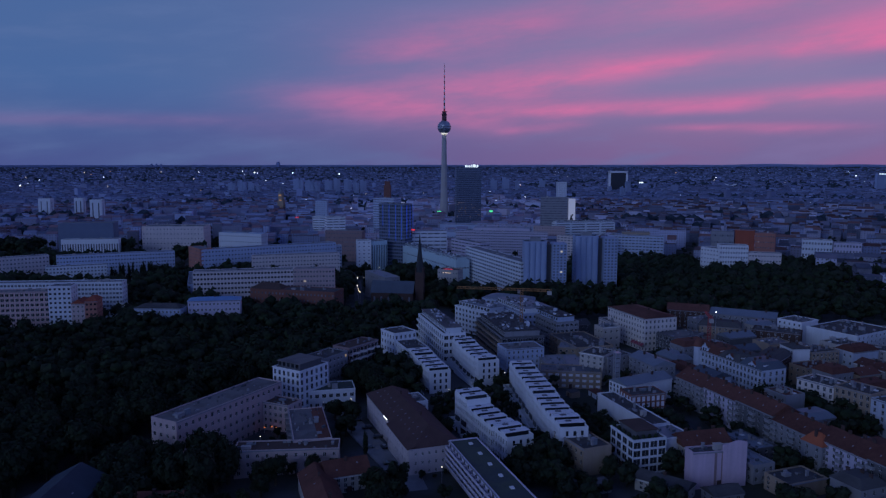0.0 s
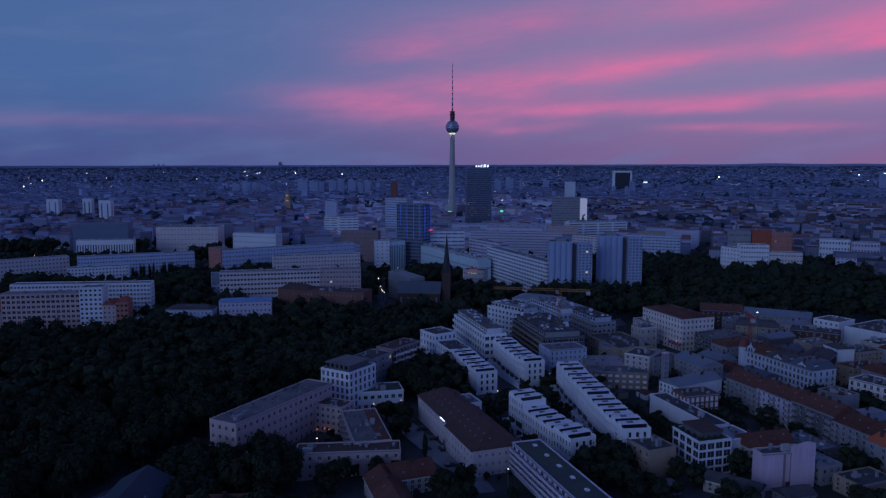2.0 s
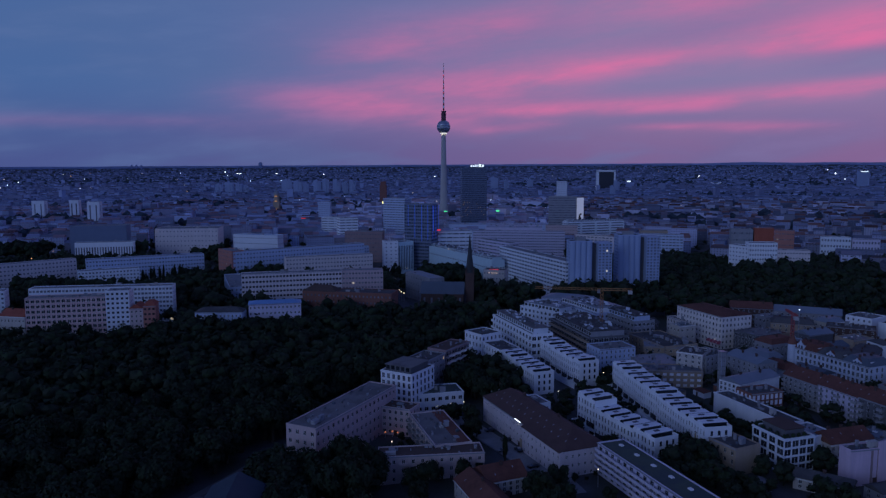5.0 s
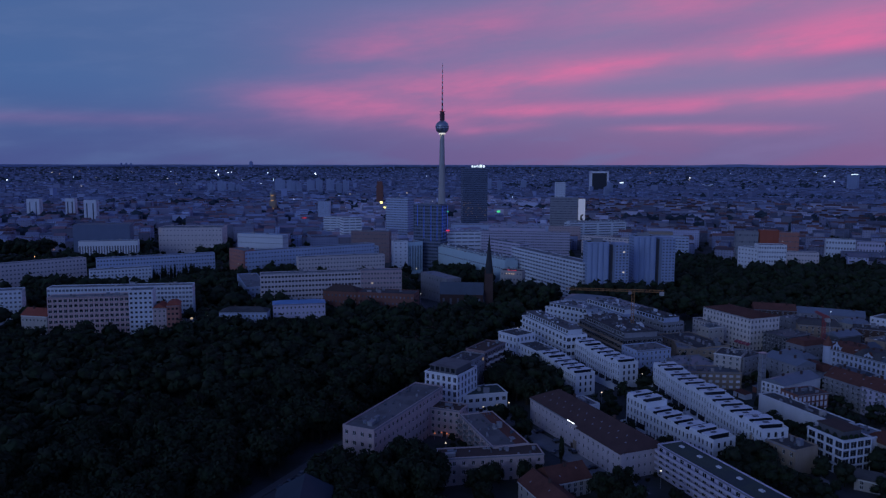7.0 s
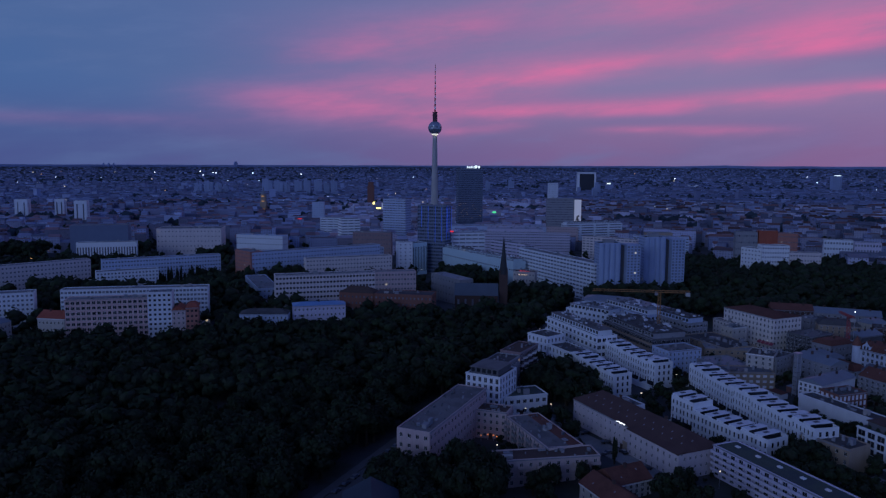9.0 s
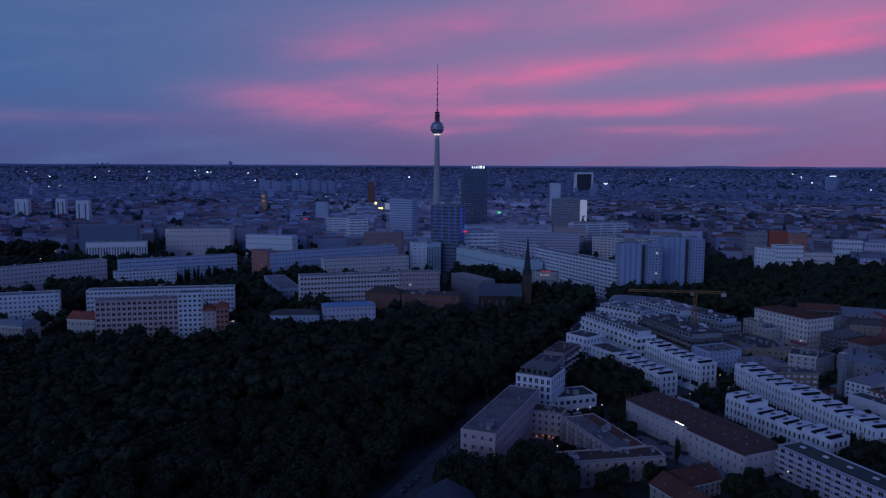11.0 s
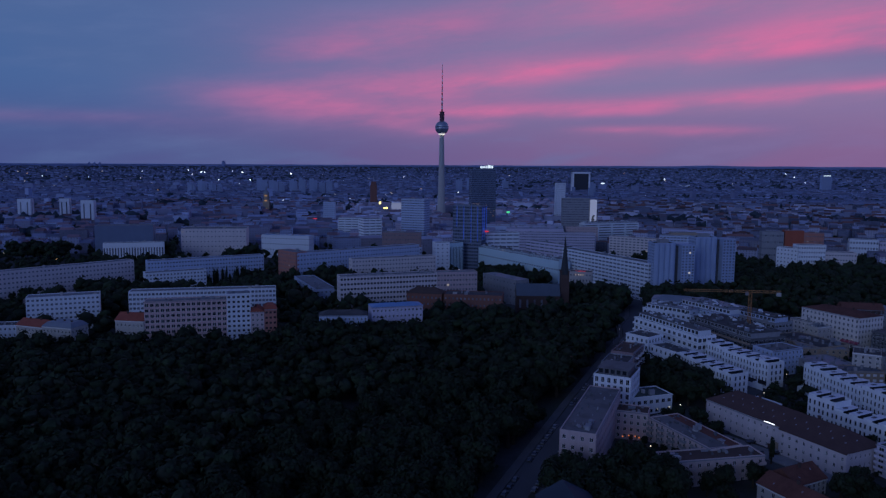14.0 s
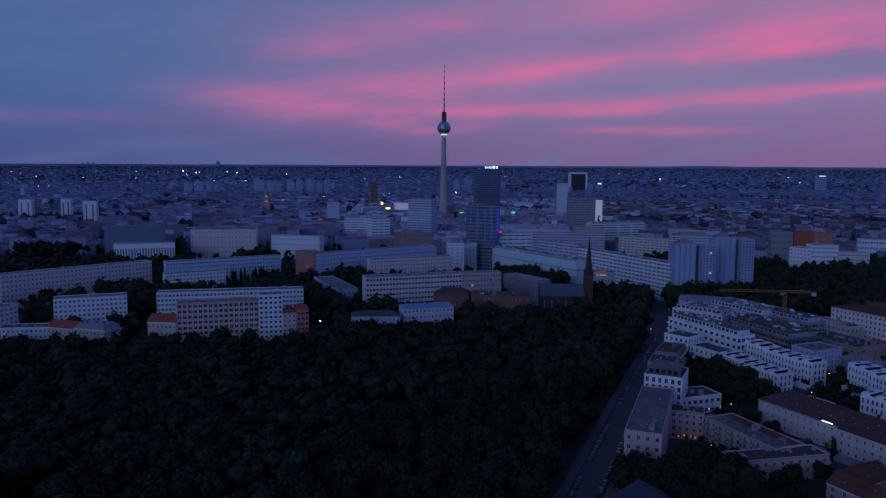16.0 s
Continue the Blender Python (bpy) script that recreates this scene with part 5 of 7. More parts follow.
def tv_tower():
    th = thing("tv_tower", pose(0, 1770, gz(0, 1770) - 0.5), "concrete television tower with steel ball and striped antenna", "tower")
    s = Shape()
    s.lathe([(15.5, 0), (12.4, 6), (10.2, 20), (8.8, 45), (7.6, 90), (6.4, 140), (5.5, 187), (5.0, 204)], 40)
    part("shaft", s, CONCRETE, th, "pale tapering concrete shaft", True)
    b = Shape()
    n, rows = 40, []
    for k in range(21):
        a = -math.pi / 2 + math.pi * k / 20
        rows.append((max(0.3, 16 * math.cos(a)), 219.5 + 16 * math.sin(a)))
    b.lathe(rows[1:-1], n)
    ball = part("ball", b, STEEL, th, "steel-clad ball with window bands")
    for z in (215.5, 221.0):
        w = Shape()
        r = math.sqrt(16 ** 2 - (z - 219.5) ** 2) + 0.12
        w.lathe([(r - 0.3, z - 1.1), (r, z - 1.0), (r, z + 1.0), (r - 0.3, z + 1.1)], n)
        part("window_band", w, GLASSHOTEL, ball, "dark window band")
    l = Shape()
    l.lathe([(6.0, 202.9), (7.4, 203.0), (8.2, 204.6), (6.0, 204.8)], 32)
    part("light_ring", l, glow("tower_ring_light", (1.0, 0.97, 0.86), 0.7), ball, "bright white light ring")
    c = Shape()
    c.lathe([(5.6, 234), (5.6, 249)], 24)
    c.lathe([(6.6, 249), (6.6, 250.4)], 24)
    c.lathe([(5.0, 250.4), (5.0, 255)], 24)
    c.lathe([(6.2, 255), (6.2, 256.5)], 24)
    part("upper_drum", c, material("drum_red", (0.13, 0.065, 0.075), 0.7, 0.15, 0.3, 2.0), th, "dark red antenna drum")
    z, k = 256.5, 0
    while z < 367:
        h = min(6.4, 368 - z)
        r = np.interp(z, (253, 300, 345, 368), (1.9, 1.3, 0.75, 0.4))
        s = Shape()
        s.lathe([(r, z), (r, z + h)], 12)
        part("antenna_segment", s, (ANTENNARED, ANTENNAWHITE)[k % 2], th, ("dark red antenna section", "white antenna section")[k % 2])
        z, k = z + h, k + 1
    for z in (257.0, 300.0, 340.0):
        s = Shape()
        s.lathe([(0.3, z), (0.75, z + 0.4), (0.3, z + 0.9)], 8, cx=0, cy=-2.6)
        part("warning_light", s, NEONRED, th, "red warning light")


tv_tower()


def church():
    th = thing("church", pose(47.5, 584.5, gz(47.5, 584.5) - 0.5, 0, 0, 176), "dark brick church with slender steep spire", "church")
    s = Shape()
    s.box(-3.4, -3.4, 0, 3.4, 3.4, 30)
    for x in (-2.9, 2.9):
        for y in (-2.9, 2.9):
            s.box(x - 0.5, y - 0.5, 30, x + 0.5, y + 0.5, 33.5)
    tower = part("bell_tower", s, DARKBRICK, th)
    p = Shape()
    p.lathe([(3.5, 30), (1.7, 45), (0.2, 60.5)], 8)
    part("spire", p, material("slate", (0.05, 0.055, 0.06), 0.7, 0.2, 0.3, 2.0), tower, "dark slate spire")
    nv = Shape()
    rows = facade(nv, 4.5, -8, 1, 0, 34, 0, 14, 6, 1, 1.6, 7.0)
    rows2 = facade(nv, 38.5, 8, -1, 0, 34, 0, 14, 6, 1, 1.6, 7.0)
    nv.face([(38.5, -8, 0), (38.5, 8, 0), (38.5, 8, 14), (38.5, 0, 22), (38.5, -8, 14)])
    nv.face([(4.5, 8, 0), (4.5, -8, 0), (4.5, -8, 14), (4.5, 0, 22), (4.5, 8, 14)])
    nave = part("nave", nv, DARKBRICK, th)
    put_windows(rows, 1, 0, nave, GLASSFAR, True, 0)
    put_windows(rows2, -1, 0, nave, GLASSFAR, True, 0)
    r = Shape()
    r.face([(4.0, -8.5, 13.6), (39, -8.5, 13.6), (39, 0, 22.4), (4.0, 0, 22.4)])
    r.face([(39, 8.5, 13.6), (4.0, 8.5, 13.6), (4.0, 0, 22.4), (39, 0, 22.4)])
    part("roof", r, DARKSHEET, th)
    FOOT.append((9, 578, 1.0, 0.0, 42, 16))


church()


def lit_house():
    th, L, D, H = house("tenement", "pale house with lit top windows and red neon", 59.5, 621, 77, 615, 12, 41.5, 6, 7, 4, CREAM, near=False, chimneys=1, category="house")
    s = Shape()
    s.box(5, 1.0, H + 0.1, L - 5, 1.2, H + 0.35, 0, True)
    part("neon_line", s, NEONRED, th, "red neon roof line")
    for x in (4.5, 7, 9, 11):
        b = Shape()
        b.box(x, -0.06, H - 3.1, x + 1.2, -0.02, H - 2.4)
        part("window", b, glow("room_light", (1.0, 0.7, 0.42), 0.5), th, "warm lit window")


lit_house()


def lit_panel():
    th, L, D, H = house("office_building", "office slab with huge lit end panel", 197, 1308, 245, 1306, 18, 74, 17, 18, 6, GREY, near=False, win=(2.4, 1.6), chimneys=0, category="office tower", roofm=METALROOF)
    s = Shape()
    s.box(L, -1.0, 34, L + 12, 0.2, H - 2, 0, True)
    pan = part("panel", s, PANELWHITE, th, "huge pale lit panel")
    b = Shape()
    for x, z, w, h in ((3, 35, 5.0, 3), (4, 38, 2.6, 5), (6.2, 42, 2.2, 3)):
        b.box(L + x, -1.2, z, L + x + w, -1.02, z + h)
    part("panel_figure", b, material("panel_dark", (0.02, 0.02, 0.025), 0.8), pan, "dark shape on the panel")


lit_panel()
slab("slim bluish slab tower", 262, 1700, 284, 1700, 16, 92, 22, 6, WHITEBLUE, 4, name="office_building", cat="office tower")


def frame_tower():
    th = thing("hospital_tower", pose(602, 3060, gz(640, 3060) - 4.5), "dark tower block in a pale concrete frame", "tower")
    s = Shape()
    s.box(0, 0, 0, 7, 30, 98)
    s.box(68, 0, 0, 75, 30, 98)
    s.box(0, 0, 94, 75, 30, 101)
    part("concrete_frame", s, WHITE, th)
    b = Shape()
    b.box(7, 1.5, 6, 68, 29, 94)
    part("curtain_wall", b, BLACKGLASS, th)


frame_tower()
slab("narrow white building by the far park", 331, 801, 344, 781, 14, 43.6, 8, 6, WHITE, 5, name="office_building", cat="office")
slab("white grid-facade building by the far park", 344.4, 779, 372.5, 776, 16, 47.8, 8, 11, WHITE, 6, name="office_building", cat="office", win=(1.3, 1.9))
slab("pale low wing of the grid-facade building", 373, 776, 404, 770, 14, 40.5, 6, 11, BEIGE, 4, name="office_building", cat="office")
slab("bright terracotta brick factory block", 413, 941, 435, 935, 16, 49.7, 7, 0, BRIGHTBRICK, 0, name="factory", cat="factory")
slab("terracotta factory wing with window rows", 435.2, 934.8, 456, 925, 15, 47.2, 6, 8, REDPAINT, 5, name="factory", cat="factory")
slab("concrete shell building with lit upper floor", 386, 948, 412, 942, 16, 47.4, 5, 9, GREY, 5, name="factory", cat="factory", win=(2.0, 2.2))
slab("white residential block with tall frames", 485.5, 917, 516, 905, 14, 41.0, 5, 10, WHITEBLUE, 4, name="apartment_house", cat="apartment house", win=(1.9, 2.6))
slab("white residential block with tall frames", 517, 904, 545, 894, 14, 39.0, 5, 9, LILAC, 4, name="apartment_house", cat="apartment house", win=(1.9, 2.6))
slab("ochre block at the edge of the far park", 284, 1004, 320, 998, 16, 40.6, 7, 10, OCHRE, 5, name="office_building", cat="office")


def high_rise(x, y, w, h, label):
    """A slab block of the estate beyond the centre: two wings of different height and a lift housing."""
    z0 = gz(x, y) - 1
    th = thing("residential_tower", pose(x, y, z0, 0, 0, 3), label, "residential tower", "far high-rise estate")
    for u0, u1, top in ((0, w * 0.55, h), (w * 0.56, w, h * 0.93)):
        s = Shape()
        facade(s, u0, 0, 1, 0, u1 - u0, 0, top, 3, int(h / 5.6), 2.6, 2.4, 1.0, 1.0, 0.5)
        for px, py, ux, uy, ln in ((u1, 0, 0, 1, 14), (u1, 14, -1, 0, u1 - u0), (u0, 14, 0, -1, 14)):
            facade(s, px, py, ux, uy, ln, 0, top, 0, 0, 1, 1)
        s.face([(u0, 0, top), (u1, 0, top), (u1, 14, top), (u0, 14, top)])
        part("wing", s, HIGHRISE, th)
    s = Shape()
    s.box(w * 0.3, 4, h - 0.1, w * 0.5, 10, h + 3)
    part("lift_housing", s, HIGHRISE, th)


for x, w, h in ((-945, 30, 52), (-905, 34, 60), (-862, 26, 54), (-830, 20, 46), (-676, 40, 70), (-628, 34, 64), (-590, 22, 56), (-548, 30, 66), (-512, 26, 72), (-470, 30, 70), (-432, 22, 58), (-404, 24, 66)):
    high_rise(x, 2950, w, h, "pale high-rise slab of the far estate, haze-tinted")
for x, y, w, h in ((640, 2900, 20, 62), (585, 2700, 18, 50), (120, 3100, 26, 64), (168, 3120, 30, 70), (222, 3080, 18, 60), (330, 3200, 24, 58)):
    high_rise(x, y, w, h, "far pale residential tower near the centre")


def lone_tower():
    x, y = 1622, 2980
    z0 = gz(x, y) - 1
    th = thing("residential_tower", pose(x, y, z0), "broad pale tower with a lit top edge", "residential tower")
    h = 101 - z0
    s = Shape()
    facade(s, 0, 0, 1, 0, 40, 0, h, 4, 14, 6.0, 2.6, 1.0, 1.0, 0.6)
    for px, py, ux, uy, ln in ((40, 0, 0, 1, 18), (40, 18, -1, 0, 40), (0, 18, 0, -1, 18)):
        facade(s, px, py, ux, uy, ln, 0, h, 0, 0, 1, 1)
    s.face([(0, 0, h), (40, 0, h), (40, 18, h), (0, 18, h)])
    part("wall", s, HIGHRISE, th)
    s = Shape()
    s.box(6, -0.6, h - 1.5, 34, -0.1, h + 1.5, 0, True)
    part("lit_edge", s, SIGNWHITE, th, "pale lit roof edge")


lone_tower()


def winged_roof():
    """A white roof of two upswept wings over a low hall."""
    x, y = 1150, 3300
    z0 = gz(x, y) - 1
    th = thing("exhibition_hall", pose(x, y, z0), "low hall with white upswept roof", "hall")
    s = Shape()
    s.box(0, 0, 0, 34, 20, 20)
    part("wall", s, GREY, th)
    s = Shape()
    pts = [(-6, 29), (4, 25), (17, 22), (30, 24), (42, 28)]
    for (x0, za), (x1, zb) in zip(pts, pts[1:]):
        s.face([(x0, -2, za), (x1, -2, zb), (x1, 22, zb), (x0, 22, za)])
        s.face([(x0, -2, za - 4), (x1, -2, zb - 4), (x1, -2, zb), (x0, -2, za)])
    part("roof", s, WHITE, th)


winged_roof()


def horizon_tower(x, y, w, z, label):
    z0 = gz(x, y) - 1
    th = thing("horizon_tower", pose(x, y, z0), label, "tower")
    s = Shape()
    s.box(0, 0, 0, w, w, z - z0)
    s.box(w * 0.2, w * 0.2, z - z0, w * 0.8, w * 0.8, z - z0 + w * 0.3)
    # shares the ridge's haze-blue paint, so the tower fades like the hills
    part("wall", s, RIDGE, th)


horizon_tower(-1244, 4700, 19, 142, "dark tower block on the horizon")
for x in (-1950, -1920, -1890):
    horizon_tower(x, 4440, 8, 130, "far power station block on the horizon")


def town_hall_tower():
    th = thing("town_hall_tower", pose(-175, 2059, 0), "square dark reddish town hall tower", "tower")
    s = Shape()
    s.box(-9, -9, 0, 9, 9, 74)
    s.box(-7, -7, 74, 7, 7, 84)
    part("wall", s, BRICK, th)
    m = Shape()
    m.lathe([(0.5, 84), (0.2, 100)], 8)
    part("flag_mast", m, STEEL, th)


town_hall_tower()


def dome_tower():
    th = thing("clock_tower", pose(-451, 1964, 0), "warmly floodlit domed tower", "tower")
    s = Shape()
    s.box(-8, -8, 0, 8, 8, 34)
    s.lathe([(7.5, 34), (7.5, 52)], 12)
    part("wall", s, OCHRE, th)
    d = Shape()
    d.lathe([(8, 52), (7.2, 56), (4, 60), (2, 62), (2, 67), (0.3, 72)], 12)
    part("dome", d, METALROOF, th)
    # glowing strips put the amber floodlight onto the wall; no lamps are built
    for z in (12.0, 33.0, 46.0):
        b = Shape()
        b.box(-3.5, -8.6, z, 3.5, -8.1, z + 2.6, 0, True)
        part("floodlight", b, glow("amber_floodlit_glow", (1.0, 0.48, 0.14), 0.3), th, "glowing strip standing for amber floodlight")


dome_tower()



# ---- crowded yards between the named houses ----
def clear_of(x, y):
    for (x0, y0), (x1, y1) in zip(SIDE, SIDE[1:]):
        t = max(0, min(1, ((x - x0) * (x1 - x0) + (y - y0) * (y1 - y0)) / ((x1 - x0) ** 2 + (y1 - y0) ** 2)))
        if math.hypot(x - x0 - t * (x1 - x0), y - y0 - t * (y1 - y0)) < 8:
            return False
    return True


house("shell_building", "concrete frame building wrapped in scaffolding", 206.4, 410.5, 225.2, 421, 15, 34, 5, 9, 6, DARKGREY, roofm=GRAVEL, win=(1.7, 1.8), chimneys=0, category="building", balconies={"f": 1}, balm=GREY)
SIDE = [(216, 380), (227, 355), (240, 318), (268, 250), (292, 190)]
yr = random.Random(5)
made = 0
for gy in range(212, 505, 8):
    for gx in range(136, 350, 9):
        x, y = gx + yr.uniform(-3, 3), gy + yr.uniform(-3, 3)
        L, D, a = yr.uniform(11, 20), yr.uniform(9, 12), radians(-66 + yr.choice((0, 90)))
        ca, sa = math.cos(a), math.sin(a)
        if made > 60 or y > 470 and x < 215:
            continue
        ok = True
        for i in range(4):
            for j in range(4):
                px, py = x + ca * L * i / 3 - sa * D * j / 3, y + sa * L * i / 3 + ca * D * j / 3
                if px < 188 and py < 425 or px < 128 or not clear_of(px, py):
                    ok = False
                for ax, ay, cb, sb, l, d in FOOT:
                    u, v = (px - ax) * cb + (py - ay) * sb, -(px - ax) * sb + (py - ay) * cb
                    if -1.5 < u < l + 1.5 and -1.5 < v < d + 1.5:
                        ok = False
        if not ok:
            continue
        made += 1
        kind = yr.choice(("flat", "flat", "gable", "mansard"))
        wall, look_of = yr.choice(((GREY, "grey"), (OCHRE, "brownish"), (CREAM, "cream"), (STUCCOBLUE, "blue-grey"), (DARKGREY, "dark grey")))
        if y < 300:
            wall, look_of = yr.choice(((GREY, "grey"), (DARKGREY, "dark grey"), (OCHRE, "brownish")))
        cover, cover_of = yr.choice(((BITUMEN, "tarred"), (DARKSHEET, "dark sheet"), (TILE, "tiled"), (METALROOF, "zinc")))
        ground = gz(x, y)
        house("rear_building", look_of + " rear building with " + cover_of + " roof in a yard", x, y, x + ca * L, y + sa * L, D, ground + (yr.uniform(8, 13.5) if y > 300 else yr.uniform(5.5, 9)), 3, max(3, int(L / 3)), 3, wall, kind, cover, 2.2, blank=yr.choice(("", "f", "l", "r")), chimneys=yr.choice((1, 2, 3)), skylights=yr.choice((0, 2, 3)), category="rear building", group="yard buildings", ledges=True)


# ---- cranes, lamps, cars ----
def lattice(s, p, q, w, n, t=0.14):
    """A lattice beam from p to q: four chords and zigzag braces."""
    p, q = Vector(p), Vector(q)
    d = (q - p).normalized()
    side = d.cross(Vector((0, 0, 1)) if abs(d.z) < 0.9 else Vector((1, 0, 0))).normalized()
    up = side.cross(d).normalized()

    def bar(a, b):
        e = (b - a).normalized()
        u = e.cross(Vector((0.31, 0.52, 0.79))).normalized() * t
        v = e.cross(u).normalized() * t
        c = [u, v, -u, -v]
        for k in range(4):
            s.face([a + c[k], a + c[(k + 1) % 4], b + c[(k + 1) % 4], b + c[k]])
    cor = [side * w / 2 + up * w / 2, side * -w / 2 + up * w / 2, side * -w / 2 - up * w / 2, side * w / 2 - up * w / 2]
    for c in cor:
        bar(p + c, q + c)
    for k in range(n):
        a, b = p.lerp(q, k / n), p.lerp(q, (k + 1) / n)
        for i in range(4):
            c, e = cor[i], cor[(i + 1) % 4]
            bar(a + (c if k % 2 else e), b + (e if k % 2 else c))


def crane(x, y, zj, angle, front, back, paint, label, thick=0.11):
    z0 = gz(x, y)
    th = thing("tower_crane", pose(x, y, z0 - 0.3, 0, 0, angle), label, "crane")
    h = zj - z0
    s = Shape()
    lattice(s, (0, 0, 0), (0, 0, h), 1.5, 22, 0.10)
    part("mast", s, paint, th)
    s = Shape()
    lattice(s, (0, 0, h + 0.8), (front, 0, h + 0.8), 1.1, 24, 0.075)
    part("jib", s, paint, th)
    s = Shape()
    lattice(s, (0, 0, h + 0.8), (-back, 0, h + 0.8), 1.2, 8, 0.11)
    cj = part("counter_jib", s, paint, th)
    s = Shape()
    s.box(-back, -1, h - 1.6, -back + 2.4, 1, h + 0.4, 0, True)
    part("counterweight", s, CONCRETE, cj)
    s = Shape()
    s.box(0.9, -1.6, h - 1.6, 2.5, -0.2, h + 0.4, 0, True)
    part("cab", s, GREY, th)
    s = Shape()
    s.box(-2.2, -2.2, 0, 2.2, 2.2, 0.8)
    part("base", s, CONCRETE, th)


crane(121, 418, 58.4, 172, 38, 17, CRANEPAINT, "yellow tower crane over the building site")
crane(222, 400, 48, 84, 12, 6, CRANERED, "red tower crane among the tenements")


def street_lamp():
    th = thing("street_lamp", Matrix(), "slim street lamp with lit head", "street lamp", "street lamps")
    s = Shape()
    s.lathe([(0.10, 0), (0.07, 6.0)], 8)
    part("pole", s, STEEL, th)
    h = Shape()
    h.lathe([(0.10, 5.9), (0.22, 6.0), (0.22, 6.2), (0.08, 6.3)], 10)
    part("lamp_head", h, LAMPWARM, th, "warm glowing lamp head")
    return th


lamp = street_lamp()
spots = [(34, 431), (-279, 458), (51, 452), (-15, 703), (-20.6, 730), (-26, 752), (-32, 785), (-42, 860), (196, 446), (190, 428), (206, 429), (-16, 245),
         (228, 343), (234, 312), (240, 300), (110, 352), (133, 262), (84, 322), (160, 415), (35.9, 309.5), (41.5, 311.5), (30, 307.6), (8, 262), (14, 268), (86, 236), (112, 570), (100, 545), (118, 352), (60, 470)]
for k, (x, y) in enumerate(spots):
    m = pose(x, y, gz(x, y))
    if k:
        copy_thing(lamp, m)
    else:
        lamp.matrix_world = m


def floodlamp(x, y, z, r, mat, label):
    th = thing("yard_floodlight", pose(x, y, gz(x, y)), label, "floodlight")
    h = z - gz(x, y)
    s = Shape()
    s.lathe([(0.12, 0), (0.08, h)], 8)
    part("pole", s, STEEL, th)
    s = Shape()
    s.lathe([(r * 0.3, h - r), (r, h - r * 0.4), (r, h + r * 0.4), (r * 0.3, h + r)], 10)
    part("lamp_head", s, mat, th)


floodlamp(-160, 524, 20.2, 0.8, LAMPWHITE, "bright white yard floodlight")
for x, y in ((9.4, 288.4), (12.2, 289.4), (14.4, 288.2), (15.6, 286.8)):
    floodlamp(x, y, 21.6, 0.32, CAFE, "dim orange courtyard garden lamp")
for x, y, r in ((-9, 630, 0.45), (-12, 640, 0.5), (-14.5, 652, 0.4), (-19, 674, 0.5), (-25, 703, 0.45), (-29, 732, 0.6)):
    floodlamp(x, y, gz(x, y) + 8.5, r, LAMPWARM, "bright warm street light beside the church lane")
floodlamp(225.5, 400.5, 50.8, 0.30, LAMPWHITE, "bright white site floodlight")


def shop_front():
    th = thing("shop_front", pose(230.6, 337.2, gz(231, 338) - 0.2, 0, 0, -30), "warmly lit shop front on a street corner", "shop front")
    s = Shape()
    s.box(-2.6, 0, 0, 2.6, 1.5, 4.2)
    part("wall", s, DARKGREY, th)
    for x in (-2.2, 0.15):
        s = Shape()
        s.box(x, -0.06, 1.0, x + 2.05, -0.01, 3.2, 0, True)
        part("window", s, glow("shop_light", (1.0, 0.66, 0.40), 1.3), th, "bright warm shop window")


shop_front()


def red_glow_panels():
    """Slanted red panels whose colour stands for the red glow at the office foot."""
    th = thing("awning_row", pose(181.5, 452.6, 25.5, 0, 0, -67.5), "row of red panels painted for a red glow", "awning")
    for k in range(6, 10):
        s = Shape()
        x = k * 3.0
        s.face([(x, -1.6, 0), (x + 2.7, -1.6, 0), (x + 2.7, -0.05, 1.1), (x, -0.05, 1.1)])
        s.face([(x, -1.6, -0.4), (x + 2.7, -1.6, -0.4), (x + 2.7, -1.6, 0), (x, -1.6, 0)])
        part("awning", s, REDGLOWTINT, th)


red_glow_panels()


def sign(x, y, z, w, h, mat, label):
    th = thing("roof_sign", pose(x, y, z), label, "sign")
    s = Shape()
    s.box(-w / 2, 0, 0, w / 2, 0.6, h, 0, True)
    part("sign_face", s, mat, th)
    s = Shape()
    for k in (-0.35, 0.35):
        s.box(w * k - 0.2, 0.6, -6, w * k + 0.2, 1.0, h * 0.8, 0, True)
    part("sign_legs", s, DARKGREY, th)


# emission in place of floodlight falling on a blank wall
PALE = glow("floodlit_wall_glow", (0.5, 0.52, 0.6), 0.22)
sign(110, 1390, 42, 6, 3, NEONGREEN, "green curved neon sign on a roof")
sign(12, 1390, 42, 7, 1.4, NEONGREEN, "long green neon sign on a roof")
sign(14, 867, 52.5, 5, 1.4, NEONRED, "red neon roof sign")
sign(-245, 1330, 33, 7, 1.2, NEONRED, "red neon sign on a low roof")
# not a sign: a blank wall whose floodlight is its own emission
sign(-95, 1590, 36, 40, 14, PALE, "pale blank wall, floodlight built as its own glow")
sign(-147, 1792, 36, 5, 6, SIGNYELLOW, "tall glowing yellow roof sign")
sign(-132, 1740, 28, 10, 3.5, SIGNYELLOW, "low glowing yellow roof sign")
sign(740, 3100, 58, 16, 5, SIGNWHITE, "pale lit hospital roof sign")


